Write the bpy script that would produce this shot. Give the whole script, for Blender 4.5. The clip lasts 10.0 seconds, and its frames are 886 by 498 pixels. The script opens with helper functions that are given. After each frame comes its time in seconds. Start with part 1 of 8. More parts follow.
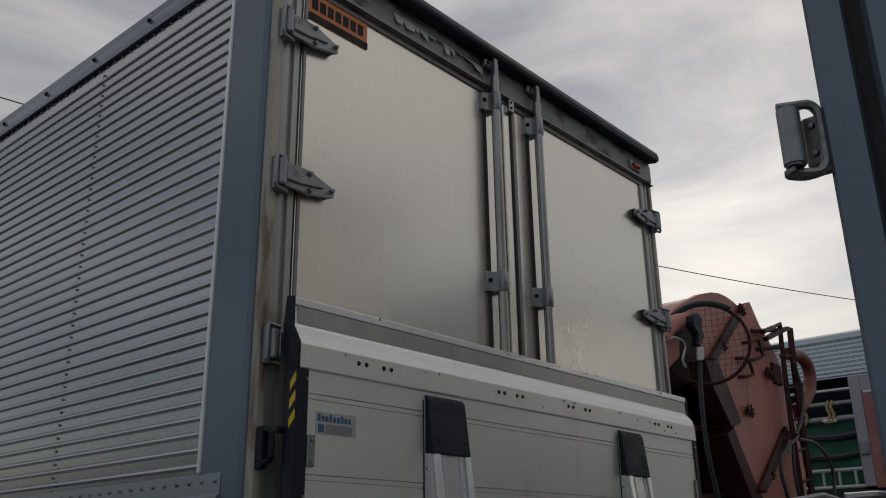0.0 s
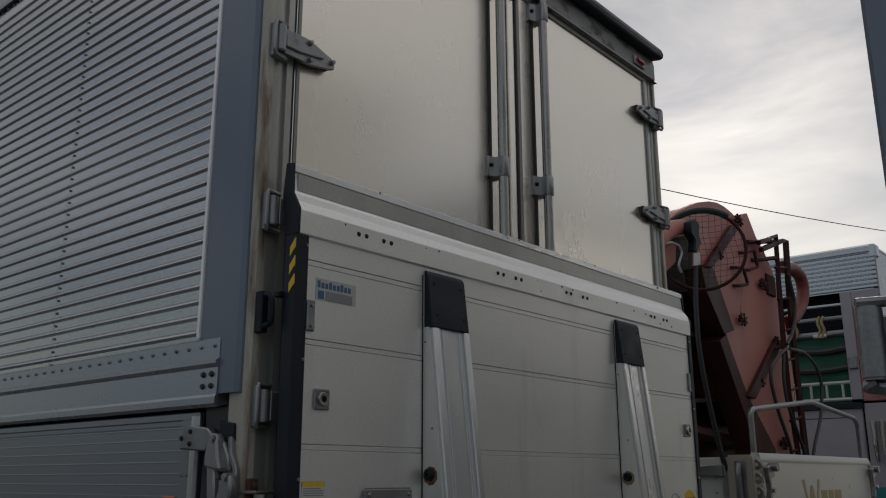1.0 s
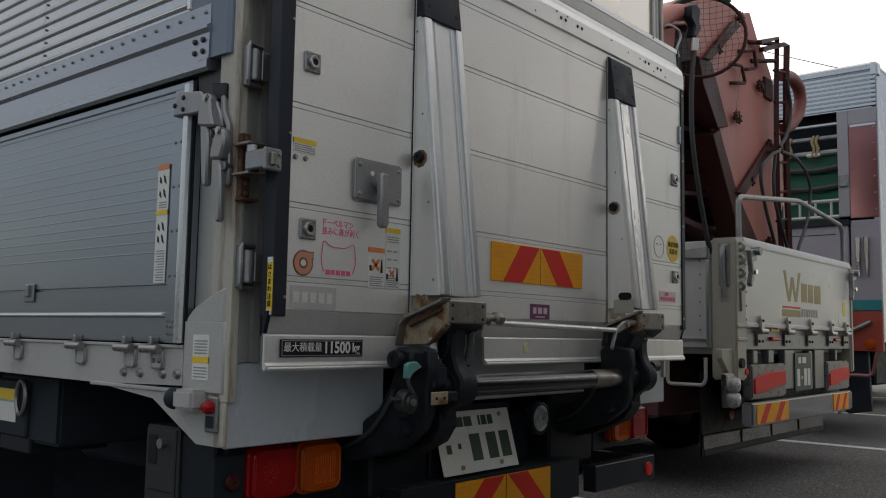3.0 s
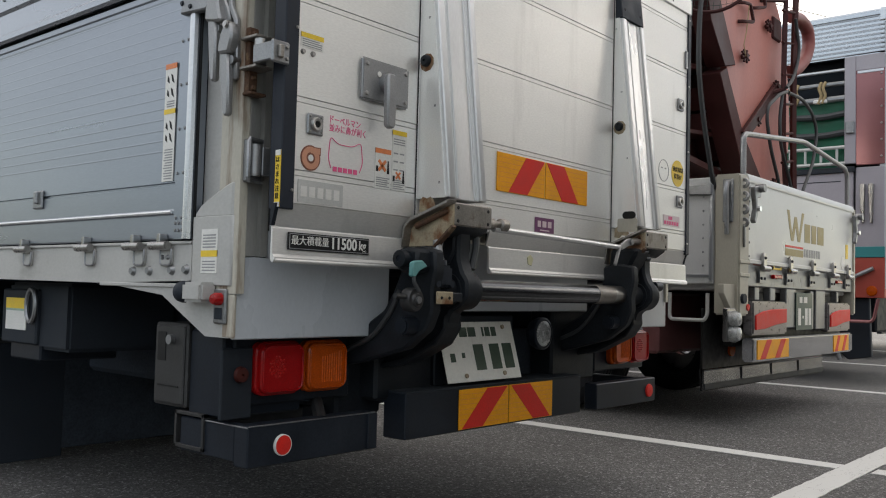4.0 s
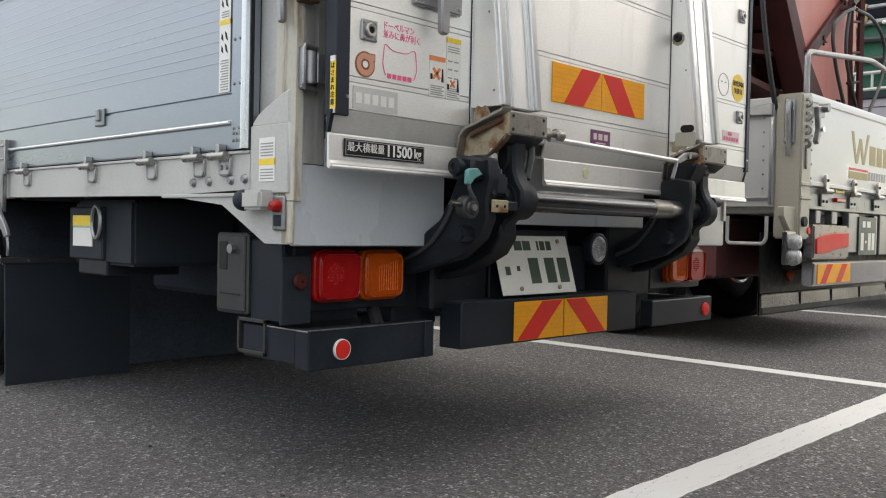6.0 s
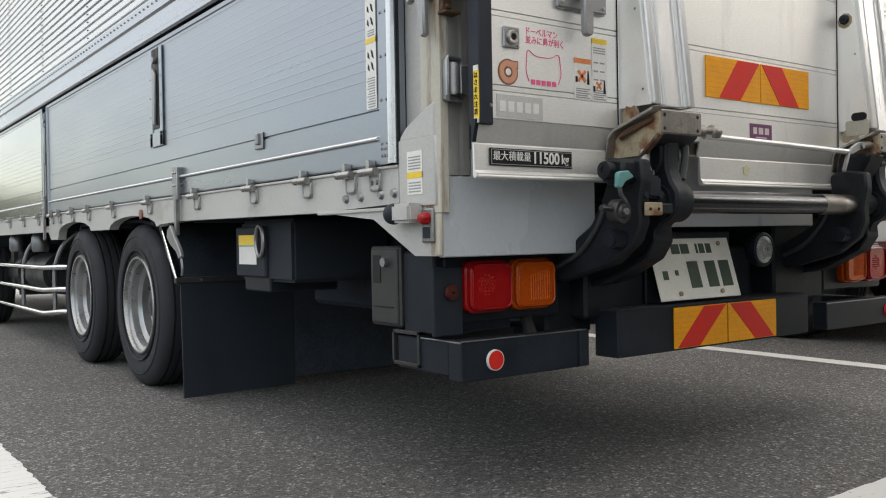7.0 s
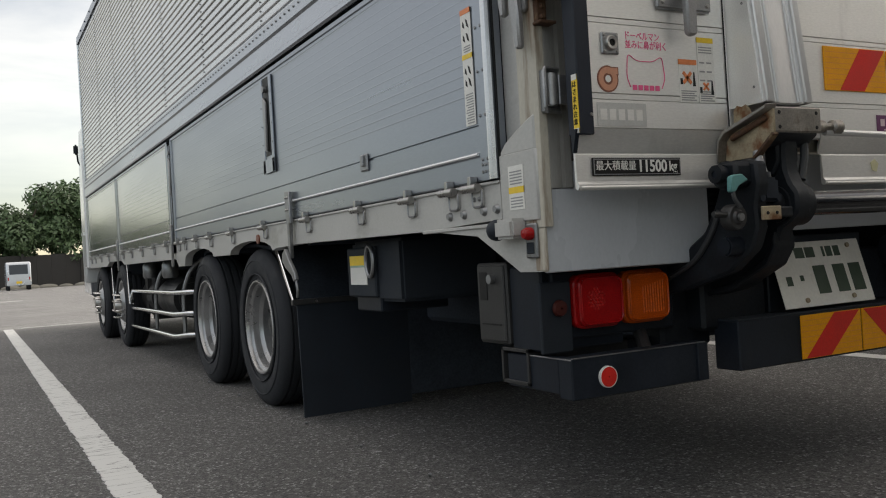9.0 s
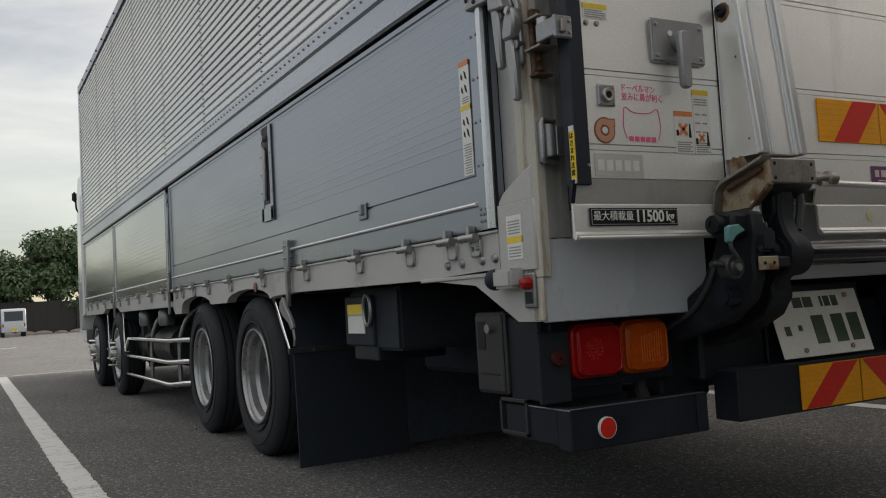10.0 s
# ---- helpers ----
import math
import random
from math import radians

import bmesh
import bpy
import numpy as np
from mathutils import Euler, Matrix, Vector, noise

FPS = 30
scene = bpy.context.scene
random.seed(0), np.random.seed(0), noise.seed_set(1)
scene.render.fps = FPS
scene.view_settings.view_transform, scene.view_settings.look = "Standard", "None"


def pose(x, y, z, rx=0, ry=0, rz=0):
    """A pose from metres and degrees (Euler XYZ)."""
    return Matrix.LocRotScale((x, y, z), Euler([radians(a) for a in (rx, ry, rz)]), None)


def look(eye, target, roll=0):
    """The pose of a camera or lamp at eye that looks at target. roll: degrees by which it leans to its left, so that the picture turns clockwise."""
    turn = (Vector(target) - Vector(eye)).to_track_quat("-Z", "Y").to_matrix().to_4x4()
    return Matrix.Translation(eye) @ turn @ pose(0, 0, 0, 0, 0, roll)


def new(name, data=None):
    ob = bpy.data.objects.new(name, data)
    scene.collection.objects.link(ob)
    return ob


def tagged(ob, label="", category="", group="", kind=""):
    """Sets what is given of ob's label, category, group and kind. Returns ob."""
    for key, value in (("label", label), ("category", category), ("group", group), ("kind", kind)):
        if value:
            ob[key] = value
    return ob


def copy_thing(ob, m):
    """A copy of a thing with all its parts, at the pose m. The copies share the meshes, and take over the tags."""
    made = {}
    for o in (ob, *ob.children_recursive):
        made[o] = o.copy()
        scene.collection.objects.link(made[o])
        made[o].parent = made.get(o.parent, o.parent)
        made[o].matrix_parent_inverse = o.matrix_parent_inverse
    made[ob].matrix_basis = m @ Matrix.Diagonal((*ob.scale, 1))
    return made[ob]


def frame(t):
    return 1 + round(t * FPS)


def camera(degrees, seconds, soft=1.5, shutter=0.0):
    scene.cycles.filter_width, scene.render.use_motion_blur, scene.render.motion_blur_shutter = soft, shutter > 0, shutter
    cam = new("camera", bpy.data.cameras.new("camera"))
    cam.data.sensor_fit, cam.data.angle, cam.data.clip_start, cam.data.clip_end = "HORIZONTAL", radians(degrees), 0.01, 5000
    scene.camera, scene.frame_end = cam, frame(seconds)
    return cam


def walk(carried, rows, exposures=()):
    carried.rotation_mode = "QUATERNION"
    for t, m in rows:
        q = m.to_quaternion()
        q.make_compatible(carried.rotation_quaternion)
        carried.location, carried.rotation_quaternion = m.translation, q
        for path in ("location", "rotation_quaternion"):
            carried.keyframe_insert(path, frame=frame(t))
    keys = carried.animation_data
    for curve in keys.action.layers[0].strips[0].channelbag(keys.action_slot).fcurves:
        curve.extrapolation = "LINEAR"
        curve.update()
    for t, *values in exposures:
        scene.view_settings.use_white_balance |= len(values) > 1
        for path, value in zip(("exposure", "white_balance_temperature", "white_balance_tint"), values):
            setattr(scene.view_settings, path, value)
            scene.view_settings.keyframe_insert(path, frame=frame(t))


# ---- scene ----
cam = camera(53.6, 10.0, soft=1.1)
PATH = [
    (0, (-1.474, -1.842, 1.622), (-0.047, -0.608, 2.288), -0.9),
    (0.5, (-1.457, -1.813, 1.573), (-0.008, -0.568, 2.165), -0.7),
    (1, (-1.434, -1.782, 1.48), (0.037, -0.523, 1.984), -0.1),
    (1.5, (-1.405, -1.763, 1.361), (0.081, -0.489, 1.774), -0.0),
    (2, (-1.395, -1.755, 1.231), (0.106, -0.472, 1.551), 0.3),
    (2.5, (-1.378, -1.759, 1.096), (0.132, -0.473, 1.352), 0.7),
    (3, (-1.373, -1.758, 0.964), (0.146, -0.472, 1.156), 1.0),
    (4.5, (-1.39, -1.76, 0.755), (0.134, -0.465, 0.796), 1.8),
    (5, (-1.396, -1.756, 0.732), (0.127, -0.46, 0.707), 2.0),
    (6.5, (-1.375, -1.757, 0.71), (-0.036, -0.271, 0.674), 0.3),
    (7, (-1.355, -1.748, 0.712), (-0.178, -0.132, 0.687), -1.0),
    (7.5, (-1.341, -1.741, 0.713), (-0.284, -0.043, 0.698), -2.4),
    (8, (-1.32, -1.734, 0.716), (-0.343, 0.011, 0.708), -3.2),
    (8.5, (-1.305, -1.736, 0.724), (-0.354, 0.024, 0.724), -3.4),
    (9, (-1.301, -1.737, 0.727), (-0.351, 0.023, 0.737), -3.4),
    (9.5, (-1.303, -1.736, 0.73), (-0.346, 0.02, 0.768), -3.4),
    (10, (-1.305, -1.738, 0.733), (-0.345, 0.013, 0.85), -3.3),
]
EXPOSURES = [(0, -0.78, 6350, 10), (0.5, -0.77, 6350, 10), (1, -0.7, 6350, 10), (1.5, -0.53, 6350, 10), (2, -0.36, 6350, 10), (2.5, -0.11, 6400, 10), (3, 0.16, 6450, 10), (4.4, 1.48, 6600, 10), (5, 1.74, 6650, 10), (6.5, 1.71, 6700, 10), (7, 1.63, 6750, 10), (7.5, 1.31, 6800, 10), (8, 1.11, 6850, 10), (8.5, 0.97, 6850, 10), (9, 0.81, 6850, 10), (9.5, 0.6, 6850, 10), (10, 0.47, 6850, 10)]
walk(cam, [(t, look(eye, target, roll)) for t, eye, target, roll in PATH], EXPOSURES)

# ---------------------------------------------------------------- sky and sun
SUN_WAY = Vector((0.883, 0.355, 0.307)).normalized()
SUN_ELEV = math.asin(SUN_WAY.z)
SUN_AZ = math.atan2(SUN_WAY.x, SUN_WAY.y)


def build_world():
    w = bpy.data.worlds.new("overcast_sky")
    scene.world = w
    w.use_nodes = True
    n, l = w.node_tree.nodes, w.node_tree.links
    n.clear()
    out = n.new("ShaderNodeOutputWorld")
    sky = n.new("ShaderNodeTexSky")
    sky.sky_type = "NISHITA"
    sky.sun_disc = False
    sky.sun_elevation, sky.sun_rotation = SUN_ELEV, SUN_AZ
    sky.air_density, sky.dust_density = 1.0, 0.2
    bg = n.new("ShaderNodeBackground")
    bg.inputs["Strength"].default_value = 0.05
    l.new(sky.outputs[0], bg.inputs[0])
    # cloud deck: layered noise in the sky's directions, brighter round the veiled sun
    tc = n.new("ShaderNodeTexCoord")
    mp = n.new("ShaderNodeMapping")
    mp.inputs["Scale"].default_value = (1.0, 1.0, 3.8)
    l.new(tc.outputs["Generated"], mp.inputs[0])
    nz = n.new("ShaderNodeTexNoise")
    nz.inputs["Scale"].default_value, nz.inputs["Detail"].default_value = 2.6, 7.0
    nz.inputs["Roughness"].default_value, nz.inputs["Distortion"].default_value = 0.55, 0.5
    l.new(mp.outputs[0], nz.inputs["Vector"])
    ramp = n.new("ShaderNodeValToRGB")
    ramp.color_ramp.elements[0].position, ramp.color_ramp.elements[0].color = 0.34, (0.314, 0.305, 0.308, 1)
    ramp.color_ramp.elements[1].position, ramp.color_ramp.elements[1].color = 0.68, (0.735, 0.69, 0.625, 1)
    l.new(nz.outputs[0], ramp.inputs[0])
    dot = n.new("ShaderNodeVectorMath")
    dot.operation = "DOT_PRODUCT"
    dot.inputs[1].default_value = SUN_WAY
    l.new(tc.outputs["Generated"], dot.inputs[0])
    clampn = n.new("ShaderNodeMath")
    clampn.operation = "MAXIMUM"
    clampn.inputs[1].default_value = 0.0
    l.new(dot.outputs["Value"], clampn.inputs[0])
    glow = []
    for power, amount in ((75.0, 1.0), (3.0, 0.12)):
        p = n.new("ShaderNodeMath")
        p.operation = "POWER"
        p.inputs[1].default_value = power
        l.new(clampn.outputs[0], p.inputs[0])
        m = n.new("ShaderNodeMath")
        m.operation = "MULTIPLY"
        m.inputs[1].default_value = amount
        l.new(p.outputs[0], m.inputs[0])
        glow.append(m)
    add = n.new("ShaderNodeMath")
    l.new(glow[0].outputs[0], add.inputs[0])
    l.new(glow[1].outputs[0], add.inputs[1])
    one = n.new("ShaderNodeMath")
    one.inputs[1].default_value = 1.0
    l.new(add.outputs[0], one.inputs[0])
    sep = n.new("ShaderNodeSeparateXYZ")
    l.new(tc.outputs["Generated"], sep.inputs[0])
    up = n.new("ShaderNodeMapRange")
    up.inputs["To Min"].default_value, up.inputs["To Max"].default_value = 0.48, 2.05
    l.new(sep.outputs["Z"], up.inputs["Value"])
    deck = n.new("ShaderNodeMath")
    deck.operation = "MULTIPLY"
    l.new(one.outputs[0], deck.inputs[0])
    l.new(up.outputs[0], deck.inputs[1])
    tint = n.new("ShaderNodeVectorMath")
    tint.operation = "SCALE"
    l.new(ramp.outputs[0], tint.inputs[0])
    l.new(deck.outputs[0], tint.inputs["Scale"])
    warm = n.new("ShaderNodeMixRGB")
    warm.blend_type = "MULTIPLY"
    warm.inputs[2].default_value = (1.0, 0.93, 0.80, 1)
    l.new(glow[1].outputs[0], warm.inputs[0])
    l.new(tint.outputs[0], warm.inputs[1])
    # the deck turns cooler away from the sun
    side = n.new("ShaderNodeMapRange")
    side.inputs["From Min"].default_value, side.inputs["From Max"].default_value = -0.35, 0.70
    l.new(dot.outputs["Value"], side.inputs["Value"])
    hue = n.new("ShaderNodeMixRGB")
    hue.inputs[1].default_value, hue.inputs[2].default_value = (0.70, 0.725, 0.76, 1), (1.04, 1.0, 0.95, 1)
    l.new(side.outputs[0], hue.inputs[0])
    cool = n.new("ShaderNodeMixRGB")
    cool.blend_type = "MULTIPLY"
    cool.inputs[0].default_value = 1.0
    l.new(warm.outputs[0], cool.inputs[1])
    l.new(hue.outputs[0], cool.inputs[2])
    bg2 = n.new("ShaderNodeBackground")
    bg2.inputs["Strength"].default_value = CLOUD
    l.new(cool.outputs[0], bg2.inputs[0])
    both = n.new("ShaderNodeAddShader")
    l.new(bg.outputs[0], both.inputs[0])
    l.new(bg2.outputs[0], both.inputs[1])
    l.new(both.outputs[0], out.inputs[0])


CLOUD = 0.92
build_world()
sun = new("sun", bpy.data.lights.new("sun", "SUN"))
sun.data.energy, sun.data.angle, sun.data.color = 0.8, radians(20), (1.0, 0.93, 0.82)
sun.matrix_world = look(SUN_WAY * 50, (0, 0, 0))


# ---------------------------------------------------------------- materials
def rgb(c):
    return (c[0], c[1], c[2], 1.0)


def mat(name, base, rough=0.5, metal=0.0, var=0.12, scale=2.5, stretch=(1, 1, 1), grain=0.06, gscale=160.0, bump=0.0, bscale=220.0,
        stain=None, stain_at=(0.58, 0.75), sscale=3.0, sstretch=(1, 1, 0.25), rvar=0.12, coat=0.0, pieces=0.0, spec=0.5):
    m = bpy.data.materials.new(name)
    m.use_nodes = True
    n, l = m.node_tree.nodes, m.node_tree.links
    b = n["Principled BSDF"]
    b.inputs["Metallic"].default_value = metal
    b.inputs["Specular IOR Level"].default_value = spec
    b.inputs["Coat Weight"].default_value = coat
    b.inputs["Coat Roughness"].default_value = 0.08
    tc = n.new("ShaderNodeTexCoord")

    def noise_at(s, st, detail=5.0):
        mp = n.new("ShaderNodeMapping")
        mp.inputs["Scale"].default_value = st
        l.new(tc.outputs["Object"], mp.inputs[0])
        z = n.new("ShaderNodeTexNoise")
        z.inputs["Scale"].default_value, z.inputs["Detail"].default_value = s, detail
        z.inputs["Roughness"].default_value = 0.6
        l.new(mp.outputs[0], z.inputs["Vector"])
        return z

    big = noise_at(scale, stretch)
    fine = noise_at(gscale, stretch, 2.0)

    def scaled(socket, lo, hi):
        r = n.new("ShaderNodeMapRange")
        r.inputs["From Min"].default_value, r.inputs["From Max"].default_value = 0.3, 0.7
        r.inputs["To Min"].default_value, r.inputs["To Max"].default_value = lo, hi
        l.new(socket, r.inputs["Value"])
        return r.outputs[0]

    f1, f2 = scaled(big.outputs[0], 1 - var, 1 + var), scaled(fine.outputs[0], 1 - grain, 1 + grain)
    mul = n.new("ShaderNodeMath")
    mul.operation = "MULTIPLY"
    l.new(f1, mul.inputs[0])
    l.new(f2, mul.inputs[1])
    fac = mul.outputs[0]
    if pieces:
        oi = n.new("ShaderNodeObjectInfo")
        r = n.new("ShaderNodeMapRange")
        r.inputs["To Min"].default_value, r.inputs["To Max"].default_value = 1 - pieces, 1 + pieces
        l.new(oi.outputs["Random"], r.inputs["Value"])
        mul2 = n.new("ShaderNodeMath")
        mul2.operation = "MULTIPLY"
        l.new(fac, mul2.inputs[0])
        l.new(r.outputs[0], mul2.inputs[1])
        fac = mul2.outputs[0]
    col = n.new("ShaderNodeVectorMath")
    col.operation = "SCALE"
    col.inputs[0].default_value = base
    l.new(fac, col.inputs["Scale"])
    colour = col.outputs[0]
    if stain:
        s1 = noise_at(sscale, sstretch, 8.0)
        r = n.new("ShaderNodeMapRange")
        r.inputs["From Min"].default_value, r.inputs["From Max"].default_value = stain_at
        l.new(s1.outputs[0], r.inputs["Value"])
        mx = n.new("ShaderNodeMixRGB")
        mx.inputs[2].default_value = rgb(stain)
        l.new(r.outputs[0], mx.inputs[0])
        l.new(colour, mx.inputs[1])
        colour = mx.outputs[0]
    l.new(colour, b.inputs["Base Color"])
    l.new(scaled(big.outputs[0], max(0.02, rough - rvar * rough * 2), min(1, rough + rvar * rough * 2)), b.inputs["Roughness"])
    if bump:
        h = noise_at(bscale, stretch, 3.0)
        bp = n.new("ShaderNodeBump")
        bp.inputs["Strength"].default_value, bp.inputs["Distance"].default_value = bump, 0.002
        l.new(h.outputs[0], bp.inputs["Height"])
        l.new(bp.outputs[0], b.inputs["Normal"])
    return m


M_SHEET = mat("corrugated_aluminium", (0.525, 0.537, 0.55), 0.20, 0.97, 0.10, 1.2, (1, 0.3, 1), 0.05, 120, 0.05, 60)
M_ALU = mat("satin_aluminium", (0.62, 0.63, 0.65), 0.30, 0.85, 0.08, 1.5, (1, 0.2, 1), 0.04, 150)
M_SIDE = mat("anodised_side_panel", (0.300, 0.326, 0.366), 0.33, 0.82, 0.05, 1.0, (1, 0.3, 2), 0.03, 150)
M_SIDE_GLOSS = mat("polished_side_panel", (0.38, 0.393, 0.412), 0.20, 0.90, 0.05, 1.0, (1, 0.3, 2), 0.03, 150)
M_RAIL = mat("wing_rail_aluminium", (0.36, 0.385, 0.425), 0.30, 0.85, 0.05, 1.0, (1, 0.3, 1), 0.03, 150)
M_CHANNEL = mat("grey_hinge_channel", (0.43, 0.425, 0.40), 0.34, 0.55, 0.12, 6, (1, 1, 0.2), 0.06, 200, stain=(0.17, 0.14, 0.10), stain_at=(0.60, 0.85), sscale=6, sstretch=(1, 1, 0.15))
M_COVER = mat("blue_grey_paint", (0.160, 0.192, 0.238), 0.25, 0.35, 0.06, 1.5, (1, 1, 0.4), 0.03, 200)
M_GATE = mat("lift_gate_aluminium", (0.80, 0.79, 0.76), 0.42, 0.62, 0.08, 1.8, (0.3, 1, 1), 0.05, 240, 0.03, 200, stain=(0.44, 0.43, 0.40), stain_at=(0.58, 0.95), sscale=6, sstretch=(1, 1, 0.12), pieces=0.03)
M_LIP = mat("bright_worn_aluminium", (0.84, 0.84, 0.83), 0.34, 0.6, 0.08, 4, (0.3, 1, 1), 0.05, 200, stain=(0.3, 0.29, 0.27), stain_at=(0.66, 0.8), sscale=14)
M_DOOR = mat("satin_door_skin", (0.93, 0.87, 0.77), 0.27, 0.85, 0.03, 1.2, (1, 1, 0.35), 0.02, 220, stain=(0.55, 0.49, 0.41), stain_at=(0.66, 1.0), sscale=5, sstretch=(1, 1, 0.10), rvar=0.05)
M_CREAM = mat("cream_paint_rusting", (0.49, 0.46, 0.385), 0.45, 0.0, 0.14, 3, (1, 1, 0.4), 0.06, 120, 0.05, 150, stain=(0.13, 0.068, 0.03), stain_at=(0.50, 0.66), sscale=7, sstretch=(2, 2, 0.3))
M_BEIGE = mat("beige_paint", (0.42, 0.395, 0.325), 0.45, 0.0, 0.08, 3, (1, 1, 0.4), 0.05, 120, stain=(0.24, 0.20, 0.14), stain_at=(0.62, 0.85), sscale=7, sstretch=(2, 2, 0.3))
M_SILL = mat("grimy_cream_paint", (0.46, 0.455, 0.435), 0.42, 0.1, 0.10, 2.5, (1, 0.6, 1), 0.05, 120, 0.04, 150, stain=(0.20, 0.185, 0.155), stain_at=(0.58, 0.85), sscale=5, sstretch=(1, 0.7, 1))
M_WHITE = mat("white_enamel", (0.49, 0.515, 0.54), 0.28, 0.0, 0.05, 2, (1, 1, 0.5), 0.03, 160, stain=(0.36, 0.35, 0.33), stain_at=(0.64, 0.9), sscale=5, coat=0.3)
M_CAB = mat("white_cab_paint", (0.72, 0.73, 0.73), 0.25, 0.0, 0.04, 2, (1, 1, 0.5), 0.02, 160, coat=0.6)
M_STEEL = mat("stainless_steel", (0.38, 0.37, 0.355), 0.30, 1.0, 0.14, 8, (1, 1, 0.3), 0.08, 200, stain=(0.10, 0.075, 0.05), stain_at=(0.64, 0.82), sscale=9, sstretch=(1, 1, 0.3))
M_STEEL_DULL = mat("dull_galvanised_steel", (0.28, 0.285, 0.29), 0.40, 0.85, 0.2, 12, (1, 1, 1), 0.1, 200, 0.08, 160, stain=(0.09, 0.072, 0.055), stain_at=(0.58, 0.8), sscale=18, sstretch=(1, 1, 0.5))
M_CHROME = mat("chrome", (0.75, 0.75, 0.75), 0.10, 1.0, 0.05, 6)
M_MIRROR = mat("dull_mirror_steel", (0.40, 0.40, 0.41), 0.12, 1.0, 0.12, 5, (0.3, 1, 1), 0.06, 100, 0.04, 12)
M_FOOT = mat("dented_dark_stainless", (0.20, 0.20, 0.20), 0.22, 0.9, 0.35, 4, (0.5, 1, 1), 0.15, 60, 0.35, 14)
M_RUSTY = mat("rusting_painted_steel", (0.33, 0.27, 0.175), 0.55, 0.1, 0.2, 14, (1, 1, 1), 0.15, 150, 0.2, 90, stain=(0.16, 0.066, 0.022), stain_at=(0.47, 0.60), sscale=16, sstretch=(1, 1, 0.7))
M_RUST_DARK = mat("dark_rust", (0.075, 0.036, 0.018), 0.8, 0.0, 0.3, 30, (1, 1, 1), 0.3, 150, 0.4, 90, stain=(0.22, 0.15, 0.08), stain_at=(0.58, 0.72), sscale=26, sstretch=(1, 1, 0.7))
M_PLATE = mat("brushed_bracket_steel", (0.27, 0.25, 0.225), 0.42, 0.8, 0.25, 16, (1, 1, 1), 0.15, 180, 0.1, 120, stain=(0.10, 0.06, 0.034), stain_at=(0.54, 0.72), sscale=20, sstretch=(1, 1, 0.6))
M_BLACK = mat("black_painted_steel", (0.014, 0.018, 0.025), 0.40, 0.0, 0.25, 6, (1, 1, 1), 0.15, 160, 0.08, 150, stain=(0.03, 0.032, 0.034), stain_at=(0.60, 0.88), sscale=9, spec=0.2)
M_GREASE = mat("greasy_black_steel", (0.012, 0.0145, 0.018), 0.52, 0.0, 0.3, 12, (1, 1, 1), 0.2, 120, 0.3, 60, stain=(0.014, 0.0135, 0.013), stain_at=(0.62, 0.85), sscale=12, spec=0.22)
# bluish dark base mimics the hazy shade under the truck
M_UNDER = mat("sooty_underbody", (0.035, 0.042, 0.053), 0.8, 0.0, 0.3, 6, (1, 1, 1), 0.2, 100, spec=0.15)
M_PLASTIC = mat("black_rubber_pad", (0.016, 0.021, 0.029), 0.6, 0.0, 0.15, 10, (1, 1, 1), 0.1, 200, 0.15, 200, spec=0.3)
M_NAVY = mat("dark_navy_edge_rubber", (0.013, 0.017, 0.026), 0.45, 0.0, 0.15, 8, spec=0.3)
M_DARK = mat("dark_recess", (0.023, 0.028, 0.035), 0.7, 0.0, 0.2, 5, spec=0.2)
M_LOCKER = mat("dark_grey_steel", (0.055, 0.055, 0.055), 0.42, 0.5, 0.15, 8, (1, 1, 1), 0.1, 160, stain=(0.03, 0.03, 0.03), stain_at=(0.55, 0.8), sscale=9, spec=0.3)
M_BOARD = mat("grey_white_board", (0.56, 0.56, 0.55), 0.35, 0.1, 0.06, 3, (1, 1, 1), 0.04, 120, stain=(0.34, 0.33, 0.30), stain_at=(0.62, 0.9), sscale=5)
M_BEAM = mat("beam_aluminium", (0.68, 0.68, 0.675), 0.34, 0.6, 0.06, 3, (1, 1, 0.2), 0.04, 200, stain=(0.42, 0.41, 0.39), stain_at=(0.62, 0.9), sscale=8, sstretch=(1, 1, 0.2))
M_TUBE = mat("dark_polished_tube", (0.085, 0.088, 0.093), 0.20, 0.95, 0.2, 5, (0.3, 1, 1), 0.1, 200)
M_CAST = mat("pale_cast_alloy", (0.30, 0.30, 0.30), 0.40, 0.6, 0.12, 10, (1, 1, 1), 0.08, 200)
M_HEAD = mat("header_paint_peeling", (0.25, 0.245, 0.235), 0.5, 0.2, 0.12, 5, (0.5, 1, 1), 0.08, 150, 0.08, 100, stain=(0.10, 0.09, 0.08), stain_at=(0.50, 0.58), sscale=9, sstretch=(0.5, 1, 1))
M_TRIM = mat("grey_door_trim", (0.24, 0.235, 0.215), 0.38, 0.7, 0.15, 6, (1, 1, 0.2), 0.06, 200)
M_SEAL_SHADE = mat("weather_seal_rubber", (0.03, 0.03, 0.03), 0.65, 0.0, 0.2, 10)
M_TYRE = mat("tyre_rubber", (0.024, 0.026, 0.030), 0.75, 0.0, 0.2, 9, (1, 1, 1), 0.15, 180, 0.25, 120, stain=(0.04, 0.04, 0.041), stain_at=(0.58, 0.9), sscale=7, spec=0.3)
M_RIM = mat("silver_wheel_rim", (0.34, 0.34, 0.34), 0.30, 0.7, 0.15, 6, (1, 1, 1), 0.08, 150, stain=(0.12, 0.115, 0.11), stain_at=(0.58, 0.85), sscale=8)
